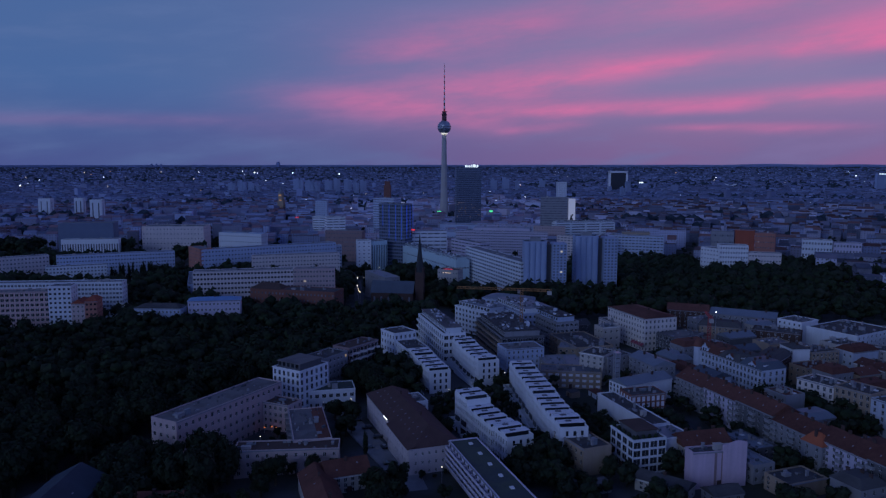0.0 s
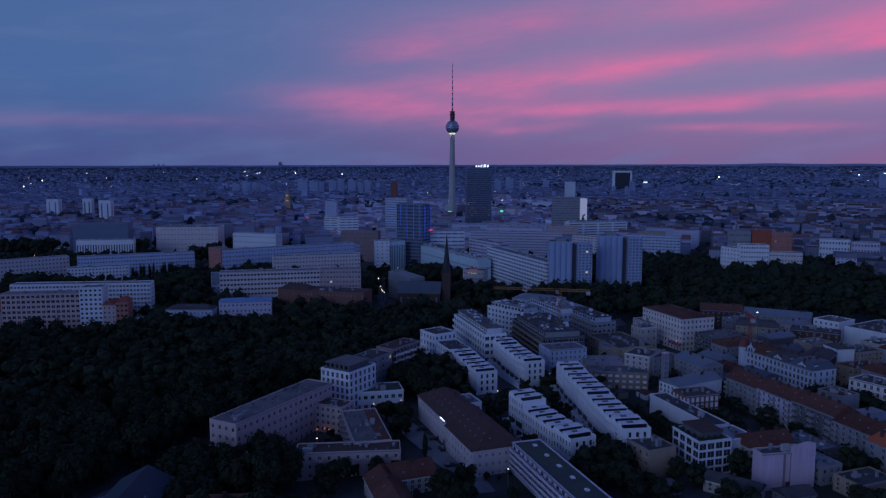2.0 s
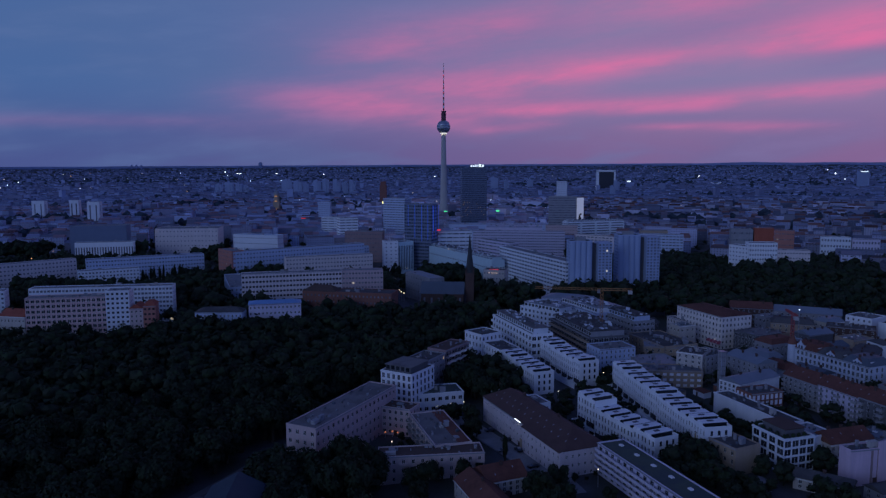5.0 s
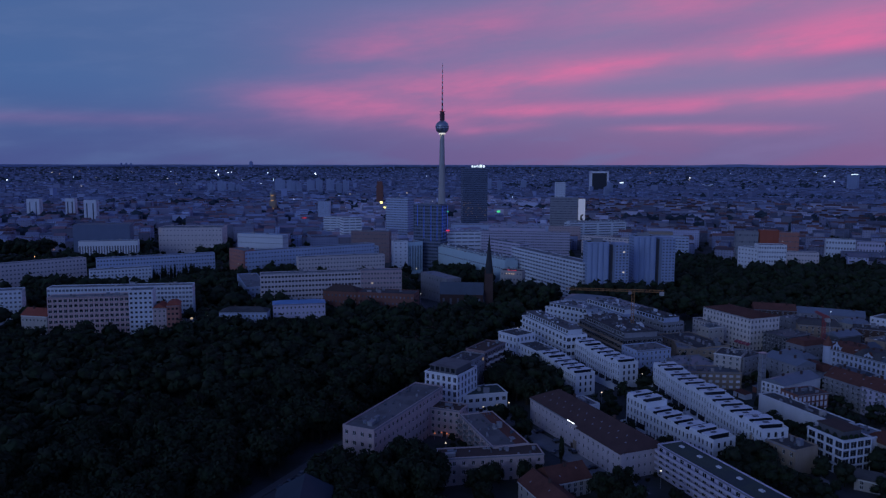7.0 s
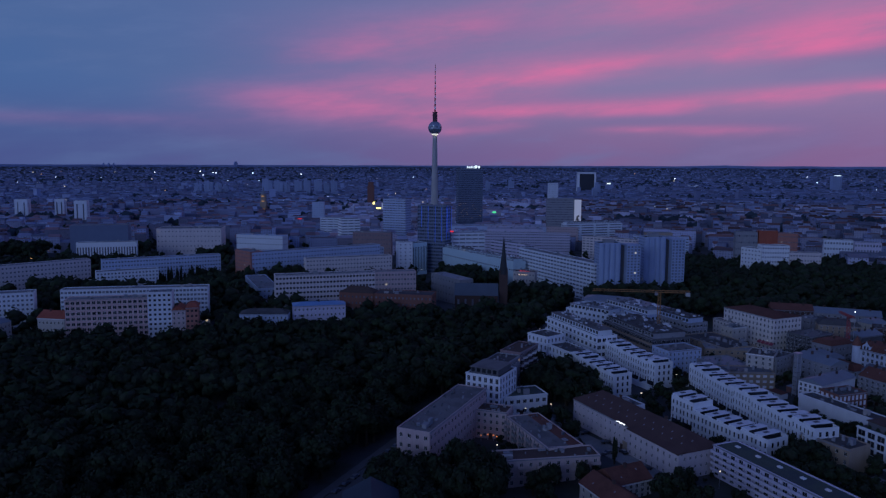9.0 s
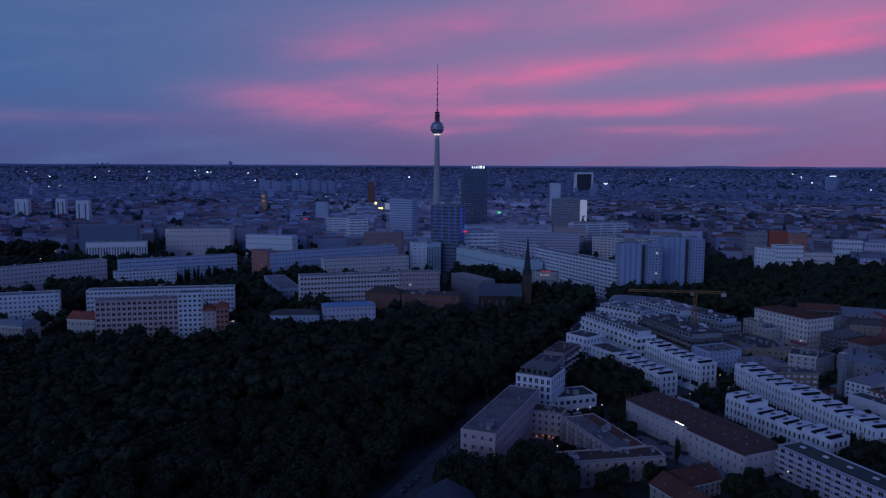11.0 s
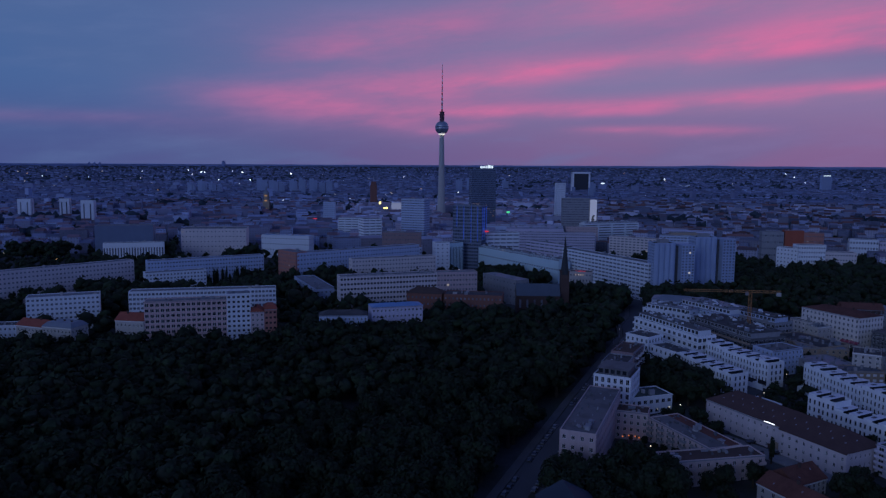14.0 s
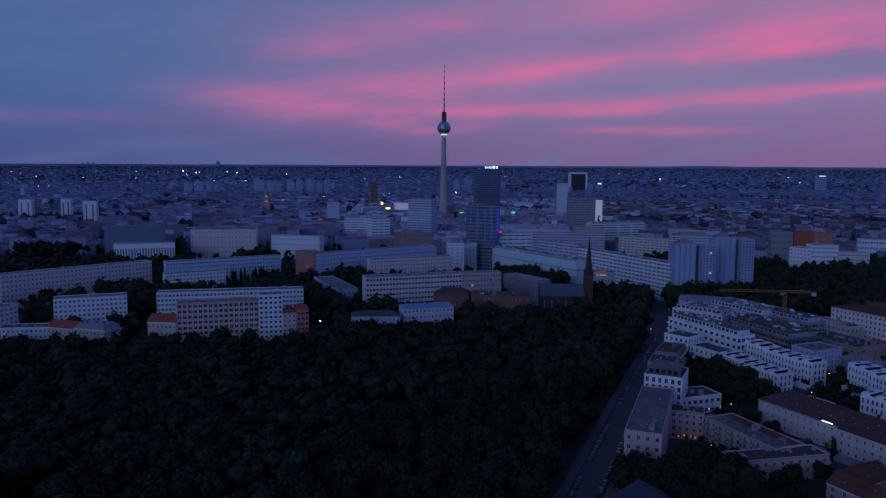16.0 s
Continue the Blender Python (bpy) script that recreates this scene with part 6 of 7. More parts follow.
def car():
    th = thing("parked_car", Matrix(), "parked car on the street", "car", "parked cars")
    s = Shape()
    s.box(-2.1, -0.85, 0.35, 2.1, 0.85, 0.85, 0, True)
    i = len(s.v)
    s.v += [(-1.7, -0.8, 0.85), (1.0, -0.8, 0.85), (1.0, 0.8, 0.85), (-1.7, 0.8, 0.85), (-1.2, -0.65, 1.42), (0.4, -0.65, 1.42), (0.4, 0.65, 1.42), (-1.2, 0.65, 1.42)]
    s.f += [(i, i + 1, i + 5, i + 4), (i + 1, i + 2, i + 6, i + 5), (i + 2, i + 3, i + 7, i + 6), (i + 3, i, i + 4, i + 7), (i + 4, i + 5, i + 6, i + 7)]
    s.m += [1, 1, 1, 1, 0]
    part("body", s, [CARPAINT, GLASSHOTEL], th)
    for x in (-1.3, 1.3):
        for y in (-0.8, 0.8):
            w = Shape()
            n = 10
            for k in range(n):
                a, b = 2 * math.pi * k / n, 2 * math.pi * (k + 1) / n
                w.face([(x + 0.33 * math.cos(a), y - 0.1, 0.33 + 0.33 * math.sin(a)), (x + 0.33 * math.cos(b), y - 0.1, 0.33 + 0.33 * math.sin(b)), (x + 0.33 * math.cos(b), y + 0.1, 0.33 + 0.33 * math.sin(b)), (x + 0.33 * math.cos(a), y + 0.1, 0.33 + 0.33 * math.sin(a))])
            w.face([(x + 0.33 * math.cos(2 * math.pi * k / n), y - 0.1 if y < 0 else y + 0.1, 0.33 + 0.33 * math.sin(2 * math.pi * k / n)) for k in range(n)])
            part("wheel", w, RUBBER, th)
    return th


car0, first = car(), True
spots = []
y = 150
while y < 470:
    for off in (-3.6, 3.6):
        if rng.random() < 0.72:
            spots.append((street(y) + off * 1.12, y - off * 0.54, 64))
    y += 5.6
for x, y in ((40, 312), (46, 300), (52, 290), (58, 279), (62, 268), (70, 262), (66, 252), (74, 248), (56, 268)):
    spots.append((x, y, rng.choice((20, 200, 110))))
for x, y, a in spots:
    m = pose(x, y, gz(x, y) + 0.17, 0, 0, a)
    if first:
        car0.matrix_world, first = m, False
    else:
        copy_thing(car0, m)


def free(x, y, gap=3.0):
    for ax, ay, ca, sa, L, D in FOOT:
        u, v = (x - ax) * ca + (y - ay) * sa, -(x - ax) * sa + (y - ay) * ca
        if -gap < u < L + gap and -gap < v < D + gap:
            return False
    return True


# ---- sheds, garages and walls in the yards ----
def shed(x, y, a, l, w, h, wall, roof, label):
    th = thing("shed", pose(x, y, gz(x, y) - 0.2, 0, 0, a), label, "shed", "yard sheds and garages")
    s = Shape()
    s.box(0, 0, 0, l, w, h)
    part("wall", s, wall, th)
    s = Shape()
    s.face([(-0.2, -0.2, h + 0.05), (l + 0.2, -0.2, h + 0.05), (l + 0.2, w + 0.2, h + 0.5), (-0.2, w + 0.2, h + 0.5)])
    s.face([(-0.2, -0.2, h - 0.1), (l + 0.2, -0.2, h - 0.1), (l + 0.2, -0.2, h + 0.05), (-0.2, -0.2, h + 0.05)])
    part("roof", s, roof, th)
    s = Shape()
    s.box(l * 0.3, -0.06, 0.2, l * 0.3 + 1.0, -0.01, 2.2)
    part("door", s, DARKBRICK, th)


made = 0
for k in range(420):
    x, y = rng.uniform(134, 262), rng.uniform(205, 402)
    l, w, h = rng.uniform(4, 11), rng.uniform(4, 7), rng.uniform(2.4, 4.0)
    if made < 50 and all(free(x + u, y + v, 1.2) for u in (-2, 4, 9) for v in (-9, -4, 2, 5)):
        FOOT.append((x, y, math.cos(radians(-68)), math.sin(radians(-68)), l, w))
        shed(x, y, -68, l, w, h, rng.choice((GREY, CREAM, WHITEBLUE, BRICK, OCHRE)), rng.choice((BITUMEN, METALROOF, GRAVEL, TILE)), rng.choice(("low yard shed with tarred roof", "small garage in a courtyard", "rear yard annex with mono-pitch roof")))
        made += 1


# ---- trees ----
def ico(sub):
    bm = bmesh.new()
    bmesh.ops.create_icosphere(bm, subdivisions=sub, radius=1)
    v = np.array([p.co[:] for p in bm.verts])
    f = np.array([[q.index for q in p.verts] for p in bm.faces])
    bm.free()
    return v, f


ICO1, ICO2 = ico(1), ico(2)


def crown(seed, lobes, leaves, sub, leaf=0.075, core=0.86):
    """A crown of unit size (radius about 1, from z 0 to 2): uneven dark lobes under a loose shell of leaf clumps."""
    r = np.random.RandomState(seed)
    tv, tf = (ICO1, ICO2)[sub]
    V, F, n = [], [], 0
    spots = []
    for k in range(lobes):
        a = 2.4 * k + r.uniform(-0.5, 0.5)
        h = r.uniform(0.35, 1.60)
        rad = r.uniform(0.25, 0.74) * (1.15 - abs(h - 0.85) * 0.55)
        c = np.array((rad * math.cos(a), rad * math.sin(a), h))
        s = r.uniform(0.28, 0.52)
        lump = 1 + 0.22 * np.sin(tv @ r.uniform(-5, 5, (3, 1)) + r.uniform(0, 6)) + r.uniform(-0.14, 0.14, (len(tv), 1))
        v = c + tv * lump * s * core * np.array((1, 1, 0.85))
        V.append(v), F.append(tf + n)
        n += len(v)
        spots.append((c, s))
    # faces sunk deep inside another lobe are left out
    flat, faces = np.concatenate(V), np.concatenate(F)
    deep = np.zeros(len(flat), dtype=int)
    for c, s in spots:
        deep += np.linalg.norm((flat - c) / np.array((1, 1, 0.85)), axis=1) < s * core * 0.80
    own = deep > 0
    F = [faces[~own[faces].all(axis=1)]]
    at = r.randint(len(spots), size=leaves)
    c, s = np.array([q[0] for q in spots])[at], np.array([q[1] for q in spots])[at][:, None]
    d = r.normal(size=(leaves, 3))
    d[:, 2] += 0.35
    d /= np.linalg.norm(d, axis=1)[:, None]
    p = c + d * s * r.uniform(0.84, 1.24, (leaves, 1)) * np.array((1, 1, 0.9))
    u = np.cross(d, r.normal(size=(leaves, 3)))
    u /= np.linalg.norm(u, axis=1)[:, None]
    w = np.cross(d + r.normal(size=(leaves, 3)) * 0.45, u)
    w /= np.linalg.norm(w, axis=1)[:, None]
    z = leaf * r.uniform(0.6, 1.5, (leaves, 1))
    tri = np.stack([p + u * z, p - u * z * 0.55 + w * z * 0.9, p - u * z * 0.6 - w * z * 0.8], 1)
    V.append(tri.reshape(-1, 3))
    F.append(n + np.arange(3 * leaves).reshape(-1, 3))
    return np.concatenate(V), np.concatenate(F)


def tri_mesh(name, V, F, mat, smooth=False):
    me = bpy.data.meshes.new(name)
    me.vertices.add(len(V))
    me.vertices.foreach_set("co", np.asarray(V, dtype=np.float32).ravel())
    me.loops.add(3 * len(F))
    me.loops.foreach_set("vertex_index", np.asarray(F, dtype=np.int32).ravel())
    me.polygons.add(len(F))
    me.polygons.foreach_set("loop_start", np.arange(0, 3 * len(F), 3, dtype=np.int32))
    me.materials.append(mat)
    me.polygons.foreach_set("use_smooth", np.ones(len(F), dtype=bool))
    me.update(calc_edges=True)
    return me


CROWNS = [crown(s, 14, 1350, 0, 0.105) for s in (1, 2, 3, 4, 5)]
CROWN_ME = [tri_mesh("crown", v, f, LEAF) for v, f in CROWNS]
MID = [crown(s, 10, 400, 0, 0.135, 0.95) for s in (21, 22, 23, 24, 25)]
BACK = [crown(s, 8, 150, 0, 0.165, 0.97) for s in (31, 32, 33, 34, 35)]
LOW = [crown(s, 6, 40, 0, 0.19, 0.98) for s in (11, 12, 13, 14)]


def trunk_mesh():
    s = Shape()
    s.lathe([(0.055, -0.1), (0.04, 0.25), (0.03, 0.7)], 7)
    for k in range(4):
        a = k * 1.6 + 0.3
        p, q = Vector((0, 0, 0.42 + k * 0.05)), Vector((0.17 * math.cos(a), 0.17 * math.sin(a), 0.60 + k * 0.04))
        d = (q - p).normalized()
        u = d.cross(Vector((0, 0, 1))).normalized()
        w = d.cross(u)
        for i in range(4):
            c = [u, w, -u, -w]
            s.face([p + c[i] * 0.02, p + c[(i + 1) % 4] * 0.02, q + c[(i + 1) % 4] * 0.008, q + c[i] * 0.008])
    return s.mesh("trunk", BARK)


TRUNK = trunk_mesh()


def on_road(x, y):
    if 600 < y < 770 and abs(x + 4 + 0.187 * (y - 600)) < 6:
        return True
    if y < 480 and -14 < x - street(y) < 12.5:
        return True
    for (x0, y0), (x1, y1) in zip(AVENUE[7:], AVENUE[8:]):
        t = max(0, min(1, ((x - x0) * (x1 - x0) + (y - y0) * (y1 - y0)) / ((x1 - x0) ** 2 + (y1 - y0) ** 2)))
        if math.hypot(x - x0 - t * (x1 - x0), y - y0 - t * (y1 - y0)) < 9:
            return True
    return False


trees = []


def grove(x0, x1, y0, y1, gap, inside=lambda x, y: True, h=(11, 17), chance=1.0, clear=4.0):
    y = y0
    while y < y1:
        x = x0
        while x < x1:
            a, b = x + rng.uniform(-0.42, 0.42) * gap, y + rng.uniform(-0.42, 0.42) * gap
            if rng.random() < chance and inside(a, b) and not on_road(a, b) and free(a, b, clear):
                trees.append((a, b, rng.uniform(*h), rng.uniform(0.82, 1.2)))
            x += gap
        y += gap


def park(x, y):
    far = np.interp(x, (-500, -350, -270, -165, -120, -60, 0, 30, 70), (455, 452, 448, 460, 462, 470, 505, 560, 500))
    if math.hypot((x + 120) / 26, (y - 330) / 12) < 1 or math.hypot((x + 215) / 20, (y - 240) / 16) < 1:
        return rng.random() < 0.12
    return x < street(y) - 14 and y < far


grove(-480, 75, 120, 590, 8.8, park, (11, 19))
grove(-26, 14, 203, 252, 7.0, lambda x, y: x > street(y) + 12, (14, 18), 0.9, 2.5)
grove(10, 34, 200, 240, 7.0, lambda x, y: True, (8, 11), 0.6, 2.0)
grove(-142, -62, 458, 480, 5.5, lambda x, y: True, (15, 20), 0.9, 1.8)
grove(-86, 4, 508, 530, 6.0, lambda x, y: True, (13, 18), 0.8, 2.0)
grove(44, 86, 586, 614, 6.5, lambda x, y: True, (17, 23), 0.85, 2.0)
grove(34, 64, 325, 368, 7.0, lambda x, y: True, (11, 16))
grove(72, 104, 225, 345, 8.0, lambda x, y: True, (6, 10), 0.45, 2.0)
grove(100, 136, 225, 372, 7.5, lambda x, y: True, (5, 9), 0.6, 1.6)
grove(66, 80, 208, 232, 7.0, lambda x, y: True, (9, 13), 0.9)
grove(112, 128, 235, 262, 6.0, lambda x, y: True, (9, 13), 0.9, 1.5)
grove(138, 156, 266, 296, 6.0, lambda x, y: True, (5, 8), 0.7, 1.5)
grove(160, 215, 200, 262, 7.0, lambda x, y: not (166 < x < 191 and 210 < y < 240), (8, 12), 0.6, 2.0)
grove(205, 245, 235, 350, 6.5, lambda x, y: x > 236 - (y - 318) * 0.42 - 12 and x < 236 - (y - 318) * 0.42 + 9, (9, 14), 0.85, 2.0)
grove(-30, 60, 205, 470, 9.0, lambda x, y: 8 < x - street(y) < 15, (7, 10), 0.35, 2.5)
grove(150, 420, 500, 860, 12.5, lambda x, y: y > 505 + 0.12 * abs(x - 240) and x > 140, (13, 20))
grove(420, 660, 540, 760, 15.0, lambda x, y: True, (12, 18), 0.9)
grove(214, 345, 690, 940, 10.5, lambda x, y: True, (15, 21), 0.9, 4.0)
grove(330, 430, 690, 768, 8.5, lambda x, y: True, (19, 25), 0.95, 2.0)
grove(400, 660, 762, 892, 10.5, lambda x, y: True, (17, 23), 0.85, 3.0)
grove(60, 150, 530, 640, 8.5, lambda x, y: x > 70, (12, 18), 0.85)
grove(84, 175, 575, 622, 7.5, lambda x, y: y > 588 or x < 130, (15, 21), 0.9, 3.0)
grove(-150, -20, 488, 575, 9.0, lambda x, y: True, (15, 22), 0.7, 4.0)
grove(-60, 60, 640, 760, 9.0, lambda x, y: True, (9, 14), 0.35)
grove(-140, -20, 604, 704, 10.5, lambda x, y: y > 602, (18, 25), 0.85, 4.0)
grove(-235, -60, 690, 738, 9.0, lambda x, y: True, (16, 23), 0.85, 3.5)
grove(2, 54, 700, 800, 8.5, lambda x, y: True, (17, 22), 0.8, 3.0)
grove(-330, -150, 545, 660, 11.0, lambda x, y: True, (18, 25), 0.85, 5.0)
grove(-330, -20, 470, 800, 13.0, lambda x, y: y < 545 or y > 704, (13, 20), 0.65, 5.0)
grove(-520, -330, 470, 900, 15.0, lambda x, y: True, (13, 21), 0.65, 5.0)
grove(-760, -150, 800, 1500, 19.0, lambda x, y: True, (10, 17), 0.5, 6.0)
grove(-150, 340, 860, 1500, 19.0, lambda x, y: True, (9, 15), 0.25, 6.0)
grove(340, 980, 900, 1500, 24.0, lambda x, y: True, (9, 14), 0.3, 6.0)
grove(-140, 60, 1560, 1740, 13.0, lambda x, y: True, (12, 18), 0.5, 5.0)
grove(136, 262, 205, 402, 6.0, lambda x, y: not (118 < x < 162 and 312 < y < 347 or 166 < x < 191 and 205 < y < 240), (5, 10), 0.42, 1.2)
grove(96, 116, 245, 348, 3.2, lambda x, y: True, (1.8, 3.2), 0.6, 0.8)
grove(76, 112, 240, 300, 3.4, lambda x, y: True, (1.8, 3.4), 0.4, 0.8)
grove(16, 34, 252, 286, 4.5, lambda x, y: True, (3, 6), 0.6, 1.0)
grove(34, 50, 242, 312, 5.5, lambda x, y: True, (5, 10), 0.5, 1.5)
# tall trees between the rows of housing slabs
for x0, x1, y0, y1, low, high in ((-195, -100, 722, 746, 20, 26), (-358, -296, 644, 668, 18, 23), (-600, -535, 985, 1025, 20, 27),
                                  (-432, -398, 828, 856, 20, 26), (-404, -334, 850, 880, 18, 25), (-412, -388, 950, 990, 22, 28), (-302, -268, 930, 960, 22, 28)):
    grove(x0, x1, y0, y1, 7.5, lambda x, y: True, (low, high), 0.75, 2.0)
trees.sort(key=lambda t: (t[0] + 20) ** 2 + (t[1] - 235) ** 2)
for k, (x, y, h, w) in enumerate(trees[:300]):
    z = gz(x, y)
    th = thing("tree", Matrix.LocRotScale((x, y, z - 0.1), Euler((0, 0, rng.uniform(0, 6.28))), None), "broad-crowned deciduous tree with dark summer foliage", "tree", "park and street trees")
    ob = part("trunk", TRUNK, None, th)
    ob.scale = (h, h, h)
    ob = part("crown", CROWN_ME[k % 5], None, th)
    r = h * 0.36 * w
    ob.scale, ob.location = (r, r * rng.uniform(0.9, 1.1), h * 0.39), (0, 0, h * 0.22)
for x, y, h in ((56.3, 259.0, 10.5), (44.6, 265.2, 8.5), (46.0, 261.5, 7.0)):
    th = thing("cypress", Matrix.LocRotScale((x, y, gz(x, y) - 0.1), Euler((0, 0, x)), None), "slender dark columnar cypress beside the yard", "tree", "columnar cypresses")
    part("trunk", TRUNK, None, th).scale = (h * 0.7, h * 0.7, h * 0.7)
    part("crown", CROWN_ME[0], None, th).scale = (0.95, 0.95, h * 0.5)
for k in range(15):
    f = k / 14 + rng.uniform(-0.02, 0.02)
    x, y, h = -268 + 46 * f, 700 + 25 * f, rng.uniform(22, 27)
    th = thing("poplar", Matrix.LocRotScale((x, y, gz(x, y) - 0.1), Euler((0, 0, k)), None), "tall columnar poplar beside a housing slab", "tree", "row of poplars")
    part("trunk", TRUNK, None, th).scale = (h * 0.7, h * 0.7, h * 0.7)
    part("crown", CROWN_ME[k % 5], None, th).scale = (1.7, 1.7, h * 0.5)
Vs, Fs, n = [], [], 0
for k, (x, y, h, w) in enumerate(trees[300:]):
    v, f = LOW[k % 4] if y > 475 or h < 4 else MID[k % 5] if y < 290 else BACK[k % 5]
    a = rng.uniform(0, 6.28)
    r = h * 0.44 * w
    ca, sa = math.cos(a) * r, math.sin(a) * r
    z = gz(x, y)
    p = np.stack([x + ca * v[:, 0] - sa * v[:, 1], y + sa * v[:, 0] + ca * v[:, 1], z + h * 0.16 + v[:, 2] * h * 0.42], 1)
    t = np.array([(x - 0.2, y, z - 0.3), (x + 0.2, y, z - 0.3), (x, y, z + h * 0.5)])
    Vs += [p, t]
    Fs += [f + n, np.array([[0, 1, 2]]) + n + len(p)]
    n += len(p) + 3
tagged(new("woodland", tri_mesh("woodland", np.concatenate(Vs), np.concatenate(Fs), LEAF)), "dense dark green park trees and street trees", "trees", "", "stuff")


# ---- the far city ----
def far_city():
    s, wn = Shape(), Shape()
    r = random.Random(21)
    lights = Shape()

    def block(cx, cy, l, w, h, a, windows):
        z = gz(cx, cy) - 0.5
        # wall and roof pair by district and distance, painted haze tint included
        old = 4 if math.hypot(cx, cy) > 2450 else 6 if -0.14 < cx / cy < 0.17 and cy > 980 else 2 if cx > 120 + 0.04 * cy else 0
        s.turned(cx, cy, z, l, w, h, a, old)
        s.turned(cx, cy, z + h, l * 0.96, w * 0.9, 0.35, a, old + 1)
        ca, sa = math.cos(a), math.sin(a)
        if h < 30 and r.random() < 0.55:
            i = len(s.v)
            q = [(-l / 2, -w / 2), (l / 2, -w / 2), (l / 2, w / 2), (-l / 2, w / 2)]
            s.v += [(cx + ca * x - sa * y, cy + sa * x + ca * y, z + h + 0.4) for x, y in q]
            s.v += [(cx + ca * x - sa * y, cy + sa * x + ca * y, z + h + 4.0) for x, y in ((-l / 2, 0), (l / 2, 0))]
            s.f += [(i, i + 1, i + 5, i + 4), (i + 2, i + 3, i + 4, i + 5), (i + 1, i + 2, i + 5), (i + 3, i, i + 4)]
            s.m += [old + 1] * 4
        if windows:
            rows = max(2, int(h / 3.4))
            for px, py, ux, uy, ln in ((-l / 2, -w / 2, 1, 0, l), (l / 2, -w / 2, 0, 1, w), (-l / 2, w / 2, 0, -1, w)):
                n = int(ln / 3.4)
                for c in range(n):
                    u = (c + 0.5) * ln / n
                    for k in range(rows):
                        zz = z + 1.6 + k * h / rows
                        pts = []
                        for du, dz in ((-0.65, 0), (0.65, 0), (0.65, 1.6), (-0.65, 1.6)):
                            x, y = px + ux * (u + du) + uy * 0.06, py + uy * (u + du) - ux * 0.06
                            pts.append((cx + ca * x - sa * y, cy + sa * x + ca * y, zz + dz))
                        wn.face(pts)

    # perimeter blocks
    for gy in range(560, 2500, 92):
        half = 0.66 * gy + 150
        gx = -half
        while gx < half:
            a = radians(-22 if gx > 150 else 14) + r.uniform(-0.16, 0.16)
            cx, cy = gx + r.uniform(-12, 12), gy + r.uniform(-12, 12)
            gx += r.uniform(92, 116)
            if cy < 1050 and -640 < cx < 340 or cy < 960 and 130 < cx < 500:
                continue
            ca, sa = math.cos(a), math.sin(a)
            tall = r.random() < (0.10 if cx < 0 else 0.03)
            for l, w, u, v in ((80, 13, 0, -30), (80, 13, 0, 30), (13, 46, -33, 0), (13, 46, 33, 0), (12, 30, r.uniform(-12, 12), 0)):
                if r.random() < 0.16:
                    continue
                pieces = r.choice((2, 3, 4, 5)) if l > 20 else r.choice((2, 3))
                for k in range(pieces):
                    if l > w:
                        uu, vv, ll, ww = u - l / 2 + l * (k + 0.5) / pieces, v, l / pieces - 0.2, w
                    else:
                        uu, vv, ll, ww = u, v - w / 2 + w * (k + 0.5) / pieces, l, w / pieces - 0.2
                    x, y = cx + ca * uu - sa * vv, cy + sa * uu + ca * vv
                    if not free(x, y, 14):
                        continue
                    h = r.uniform(13, 25) if not tall else r.uniform(22, 34)
                    block(x, y, ll, ww, h, a, y < 1450)
    # beyond, ever smaller with distance
    for k in range(10500):
        d = 2500 + 2330 * (k / 10500) ** 0.72
        b = r.uniform(-0.62, 0.62)
        x, y = d * math.sin(b), d * math.cos(b)
        q = d * np.interp(d, (2500, 4880), (1 / 2500, 1 / 60000))
        q = max(0.10, q)
        h = r.uniform(14, 24) * q
        if r.random() < 0.012:
            h *= r.uniform(1.4, 2.2)
        block(x, y, r.uniform(10, 40) * max(q, 0.4), r.uniform(8, 18) * max(q, 0.4), h, r.uniform(-0.5, 0.5), False)
    # sparse taller blocks on the far plain
    for k in range(16):
        b, d = r.uniform(-0.5, 0.5), r.uniform(2250, 3300)
        x, y = d * math.sin(b), d * math.cos(b)
        if free(x, y, 30):
            block(x, y, r.uniform(12, 26), 13, r.uniform(26, 40), r.uniform(-0.3, 0.3), True)
    tagged(part("far_houses", s, [FARWALL, FARROOF, OLDWALL, OLDROOF, PLAINWALL, PLAINROOF, CENTREWALL, CENTREROOF]), "distant grey and brownish city houses with painted blue haze tint", "houses", "", "stuff")
    tagged(part("far_windows", wn, GLASSFAR), "distant house windows in glass paled for distance", "windows", "", "stuff")
    # lamps of the far streets
    ww = [Shape(), Shape(), Shape()]
    for k in range(280):
        d = 650 + 3900 * r.random() ** 0.8
        b = r.uniform(-0.6, 0.6)
        x, y = d * math.sin(b), d * math.cos(b)
        if not free(x, y, 3):
            continue
        z = gz(x, y) + r.uniform(8, 26) * min(1, d * np.interp(d, (2500, 4880), (1 / 2500, 1 / 60000)))
        q = r.uniform(0.45, 1.25) * d / 1500
        t = ww[r.choice((0, 0, 0, 0, 1, 1, 1, 2))]
        p = [(x - q, y, z), (x, y - q, z), (x + q, y, z), (x, y + q, z)]
        for i in range(4):
            t.face([p[i], p[(i + 1) % 4], (x, y, z + q)])
            t.face([p[(i + 1) % 4], p[i], (x, y, z - q)])
    for sh, m, lb in zip(ww, (LAMPWHITE, LAMPWARM, glow("dim_amber", (1.0, 0.5, 0.2), 1.2)), ("white", "warm", "amber")):
        tagged(part("far_lights", sh, m), "distant scattered " + lb + " city lights", "lights", "", "stuff")
    # dark tree masses between the far houses, haze painted into their foliage colours
    Vs, Fs, n, Wv, Wf, m = [], [], 0, [], [], 0
    for k in range(8200):
        d = 1480 + 3380 * r.random() ** 0.75
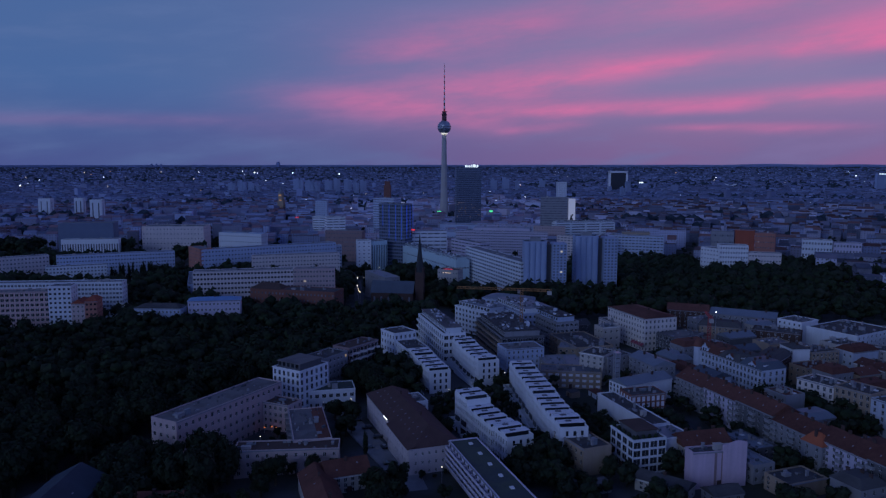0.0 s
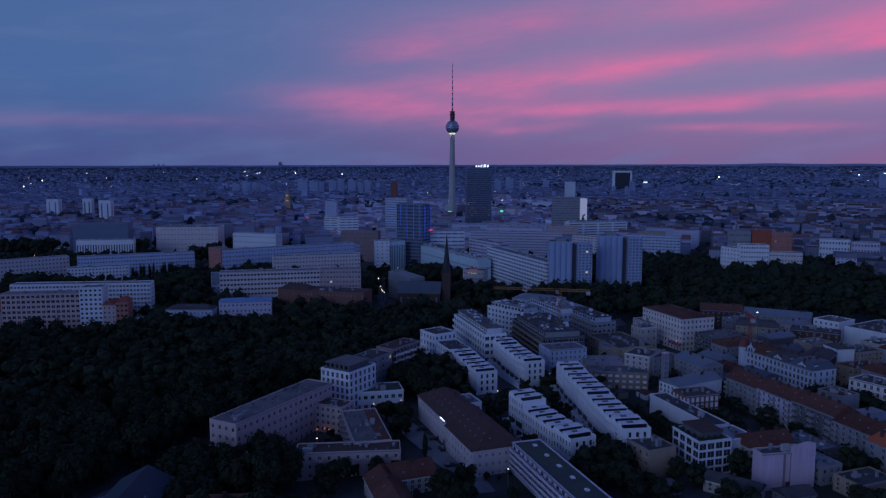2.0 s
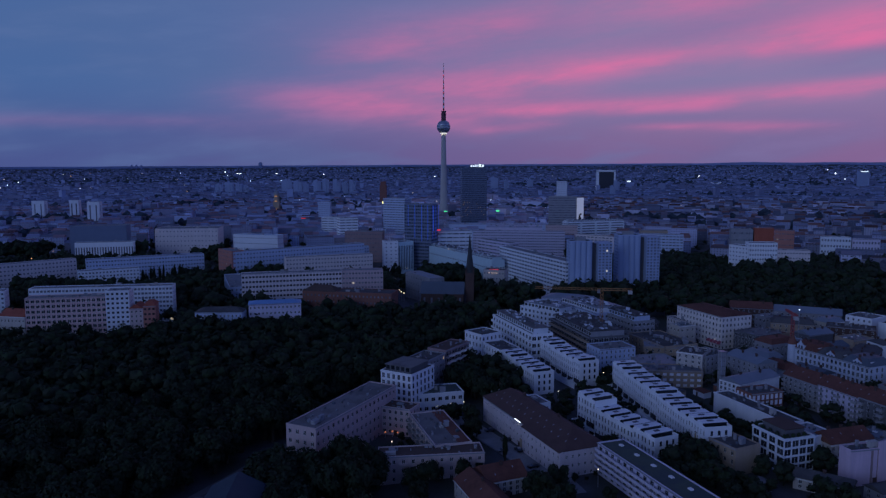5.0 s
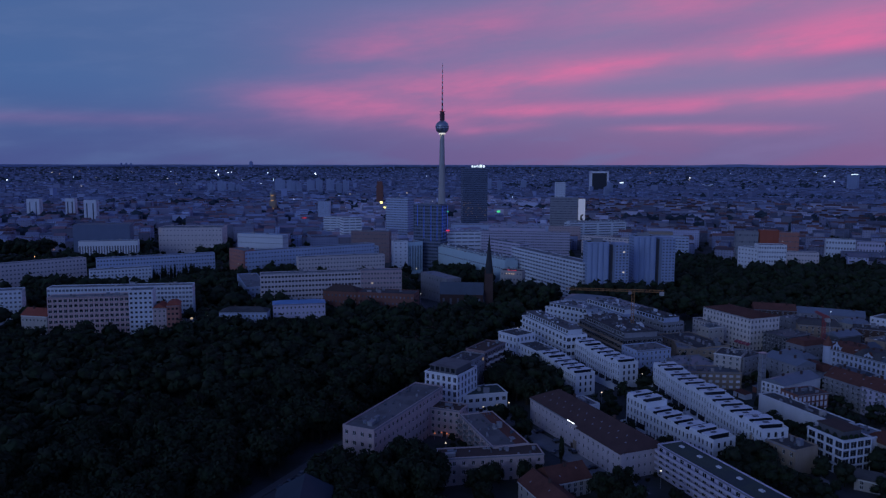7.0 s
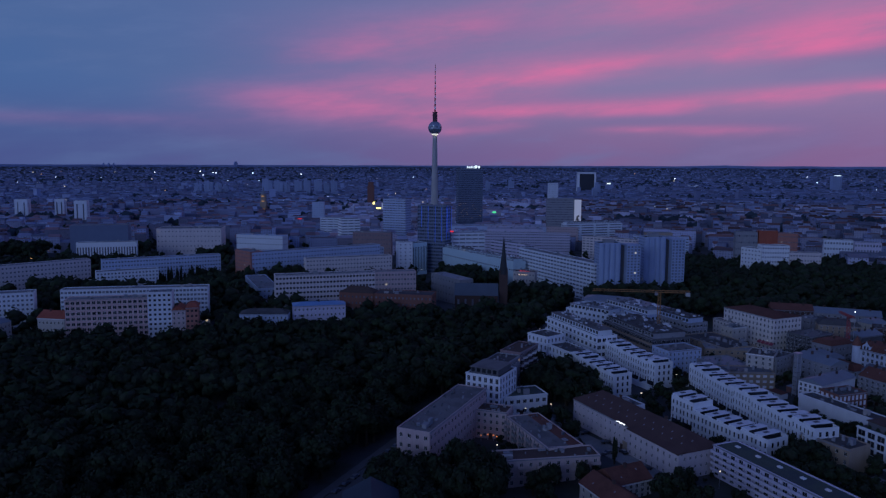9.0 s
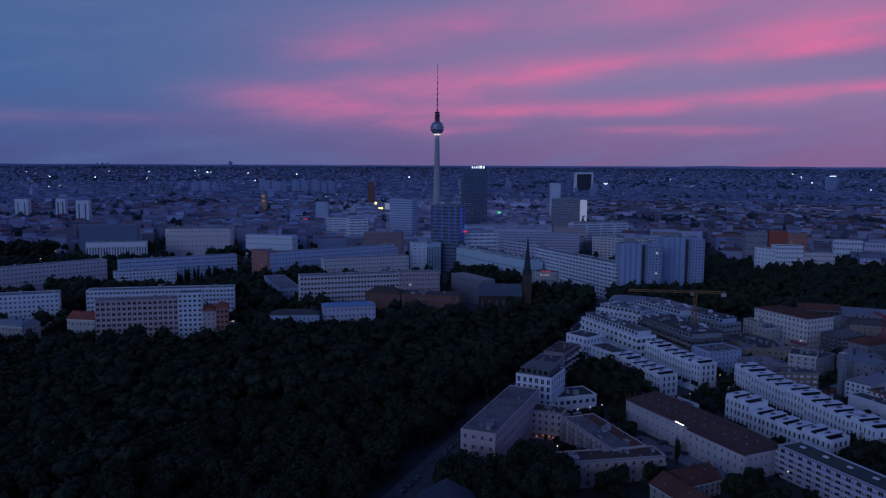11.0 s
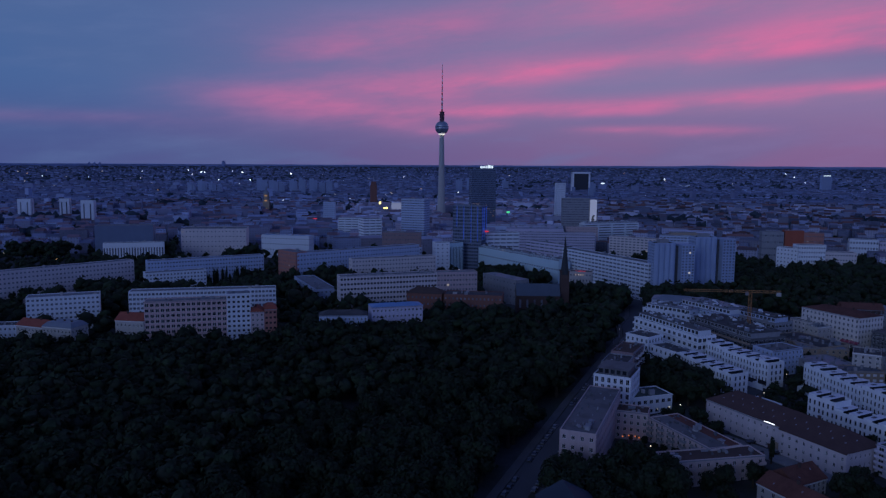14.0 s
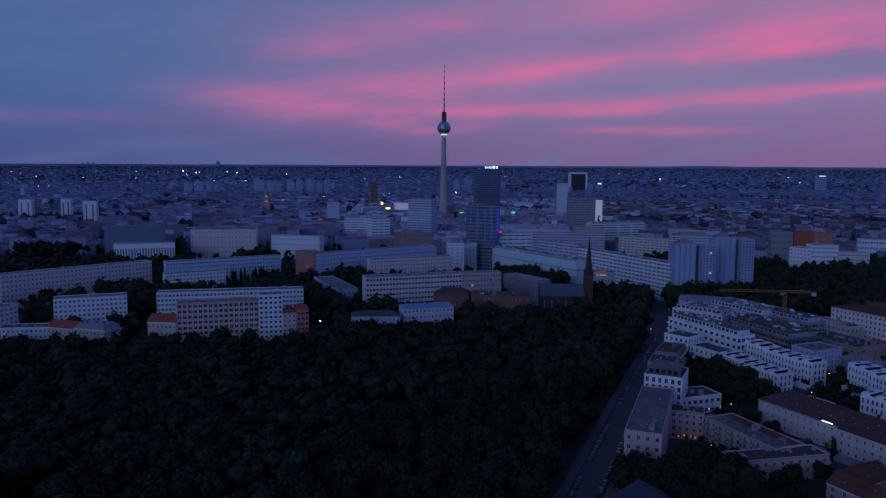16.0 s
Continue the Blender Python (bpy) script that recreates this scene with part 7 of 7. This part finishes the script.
        b = r.uniform(-0.62, 0.62)
        x, y = d * math.sin(b), d * math.cos(b)
        if y < 1500 and not free(x, y, 6):
            continue
        q = max(0.18, d * np.interp(d, (2500, 4880), (1 / 2500, 1 / 60000)))
        v, f = ICO1
        w = r.uniform(6, 13) * (1 if d < 2500 else 1.5 if d < 4200 else 2.6)
        h = r.uniform(6, 9) * q * (1.25 if d > 2500 else 1.0)
        lump = 1 + 0.25 * np.sin(v[:, :1] * 5 + k) * np.cos(v[:, 1:2] * 6 + 2 * k)
        # from here on the stronger painted haze colour is used
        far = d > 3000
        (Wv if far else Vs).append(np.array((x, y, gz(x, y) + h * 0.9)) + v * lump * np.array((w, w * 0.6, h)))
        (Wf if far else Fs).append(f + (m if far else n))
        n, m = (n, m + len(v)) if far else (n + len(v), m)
    for d0, d1, b0, b1, count in ((3450, 3950, 0.08, 0.56, 620), (2250, 2500, -0.52, -0.27, 200), (1700, 1900, -0.56, -0.36, 130), (1950, 2080, 0.06, 0.20, 80),
                                  (2700, 2950, 0.30, 0.56, 240), (3850, 4250, -0.56, -0.10, 480), (2150, 2300, -0.16, -0.06, 90), (1620, 1700, 0.22, 0.34, 60), (1800, 1900, 0.40, 0.55, 90)):
        for j in range(count):
            d, b = r.uniform(d0, d1), r.uniform(b0, b1)
            x, y = d * math.sin(b), d * math.cos(b)
            q = max(0.25, d * np.interp(d, (2500, 4880), (1 / 2500, 1 / 60000))) if d > 2500 else 1.0
            v, f = ICO1
            w, h = r.uniform(9, 18), r.uniform(9, 15) * q
            lump = 1 + 0.25 * np.sin(v[:, :1] * 5 + j) * np.cos(v[:, 1:2] * 6 + 2 * j)
            Vs.append(np.array((x, y, gz(x, y) + h * 0.9)) + v * lump * np.array((w, w * 0.6, h)))
            Fs.append(f + n)
            n += len(v)
    for k in range(110):
        d, b = r.uniform(1500, 3400), r.uniform(-0.6, 0.6)
        x, y = d * math.sin(b), d * math.cos(b)
        q = max(0.3, d * np.interp(d, (2500, 4880), (1 / 2500, 1 / 60000))) if d > 2500 else 1.0
        drift = r.uniform(-0.3, 0.3)
        for j in range(r.randint(8, 22)):
            x, y = x + r.uniform(8, 16), y + drift * 12
            if y < 1500 and not free(x, y, 6):
                continue
            v, f = ICO1
            w, h = r.uniform(8, 14), r.uniform(7, 11) * q
            lump = 1 + 0.25 * np.sin(v[:, :1] * 5 + j) * np.cos(v[:, 1:2] * 6 + 2 * k)
            Vs.append(np.array((x, y, gz(x, y) + h * 0.9)) + v * lump * np.array((w, w * 0.7, h)))
            Fs.append(f + n)
            n += len(v)
    tagged(new("far_woods", tri_mesh("far_woods", np.concatenate(Wv), np.concatenate(Wf), HAZYLEAF)), "woods on the far plain in painted haze colour", "trees", "", "stuff")
    tagged(new("far_trees", tri_mesh("far_trees", np.concatenate(Vs), np.concatenate(Fs), FARLEAF)), "distant dark tree clumps with painted haze tint", "trees", "", "stuff")


far_city()


def far_ridge():
    """Low hills that close the plain, the haze painted into their blue colour."""
    s = Shape()
    r = random.Random(3)
    n = 360
    prev = None
    for k in range(n + 1):
        b = -1.0 + 2.0 * k / n
        x, y = 4900 * math.sin(b), 4900 * math.cos(b)
        hill = 5.0 * math.exp(-((b - 0.375) / 0.035) ** 2) + 2.5 * math.exp(-((b - 0.47) / 0.02) ** 2)
        z = 131.0 + TILT * x + hill + 0.8 * math.sin(k * 0.31) * math.sin(k * 0.087) + r.uniform(-0.35, 0.35)
        row = ((x, y, 96.0), (x, y, z), (x * 1.012, y * 1.012, 100.0))
        if prev:
            s.face([prev[0], row[0], row[1], prev[1]])
            s.face([prev[1], row[1], row[2], prev[2]])
        prev = row
    tagged(part("backdrop", s, RIDGE), "wooded ridge on the horizon in painted haze blue", "hills", "", "structure")


far_ridge()
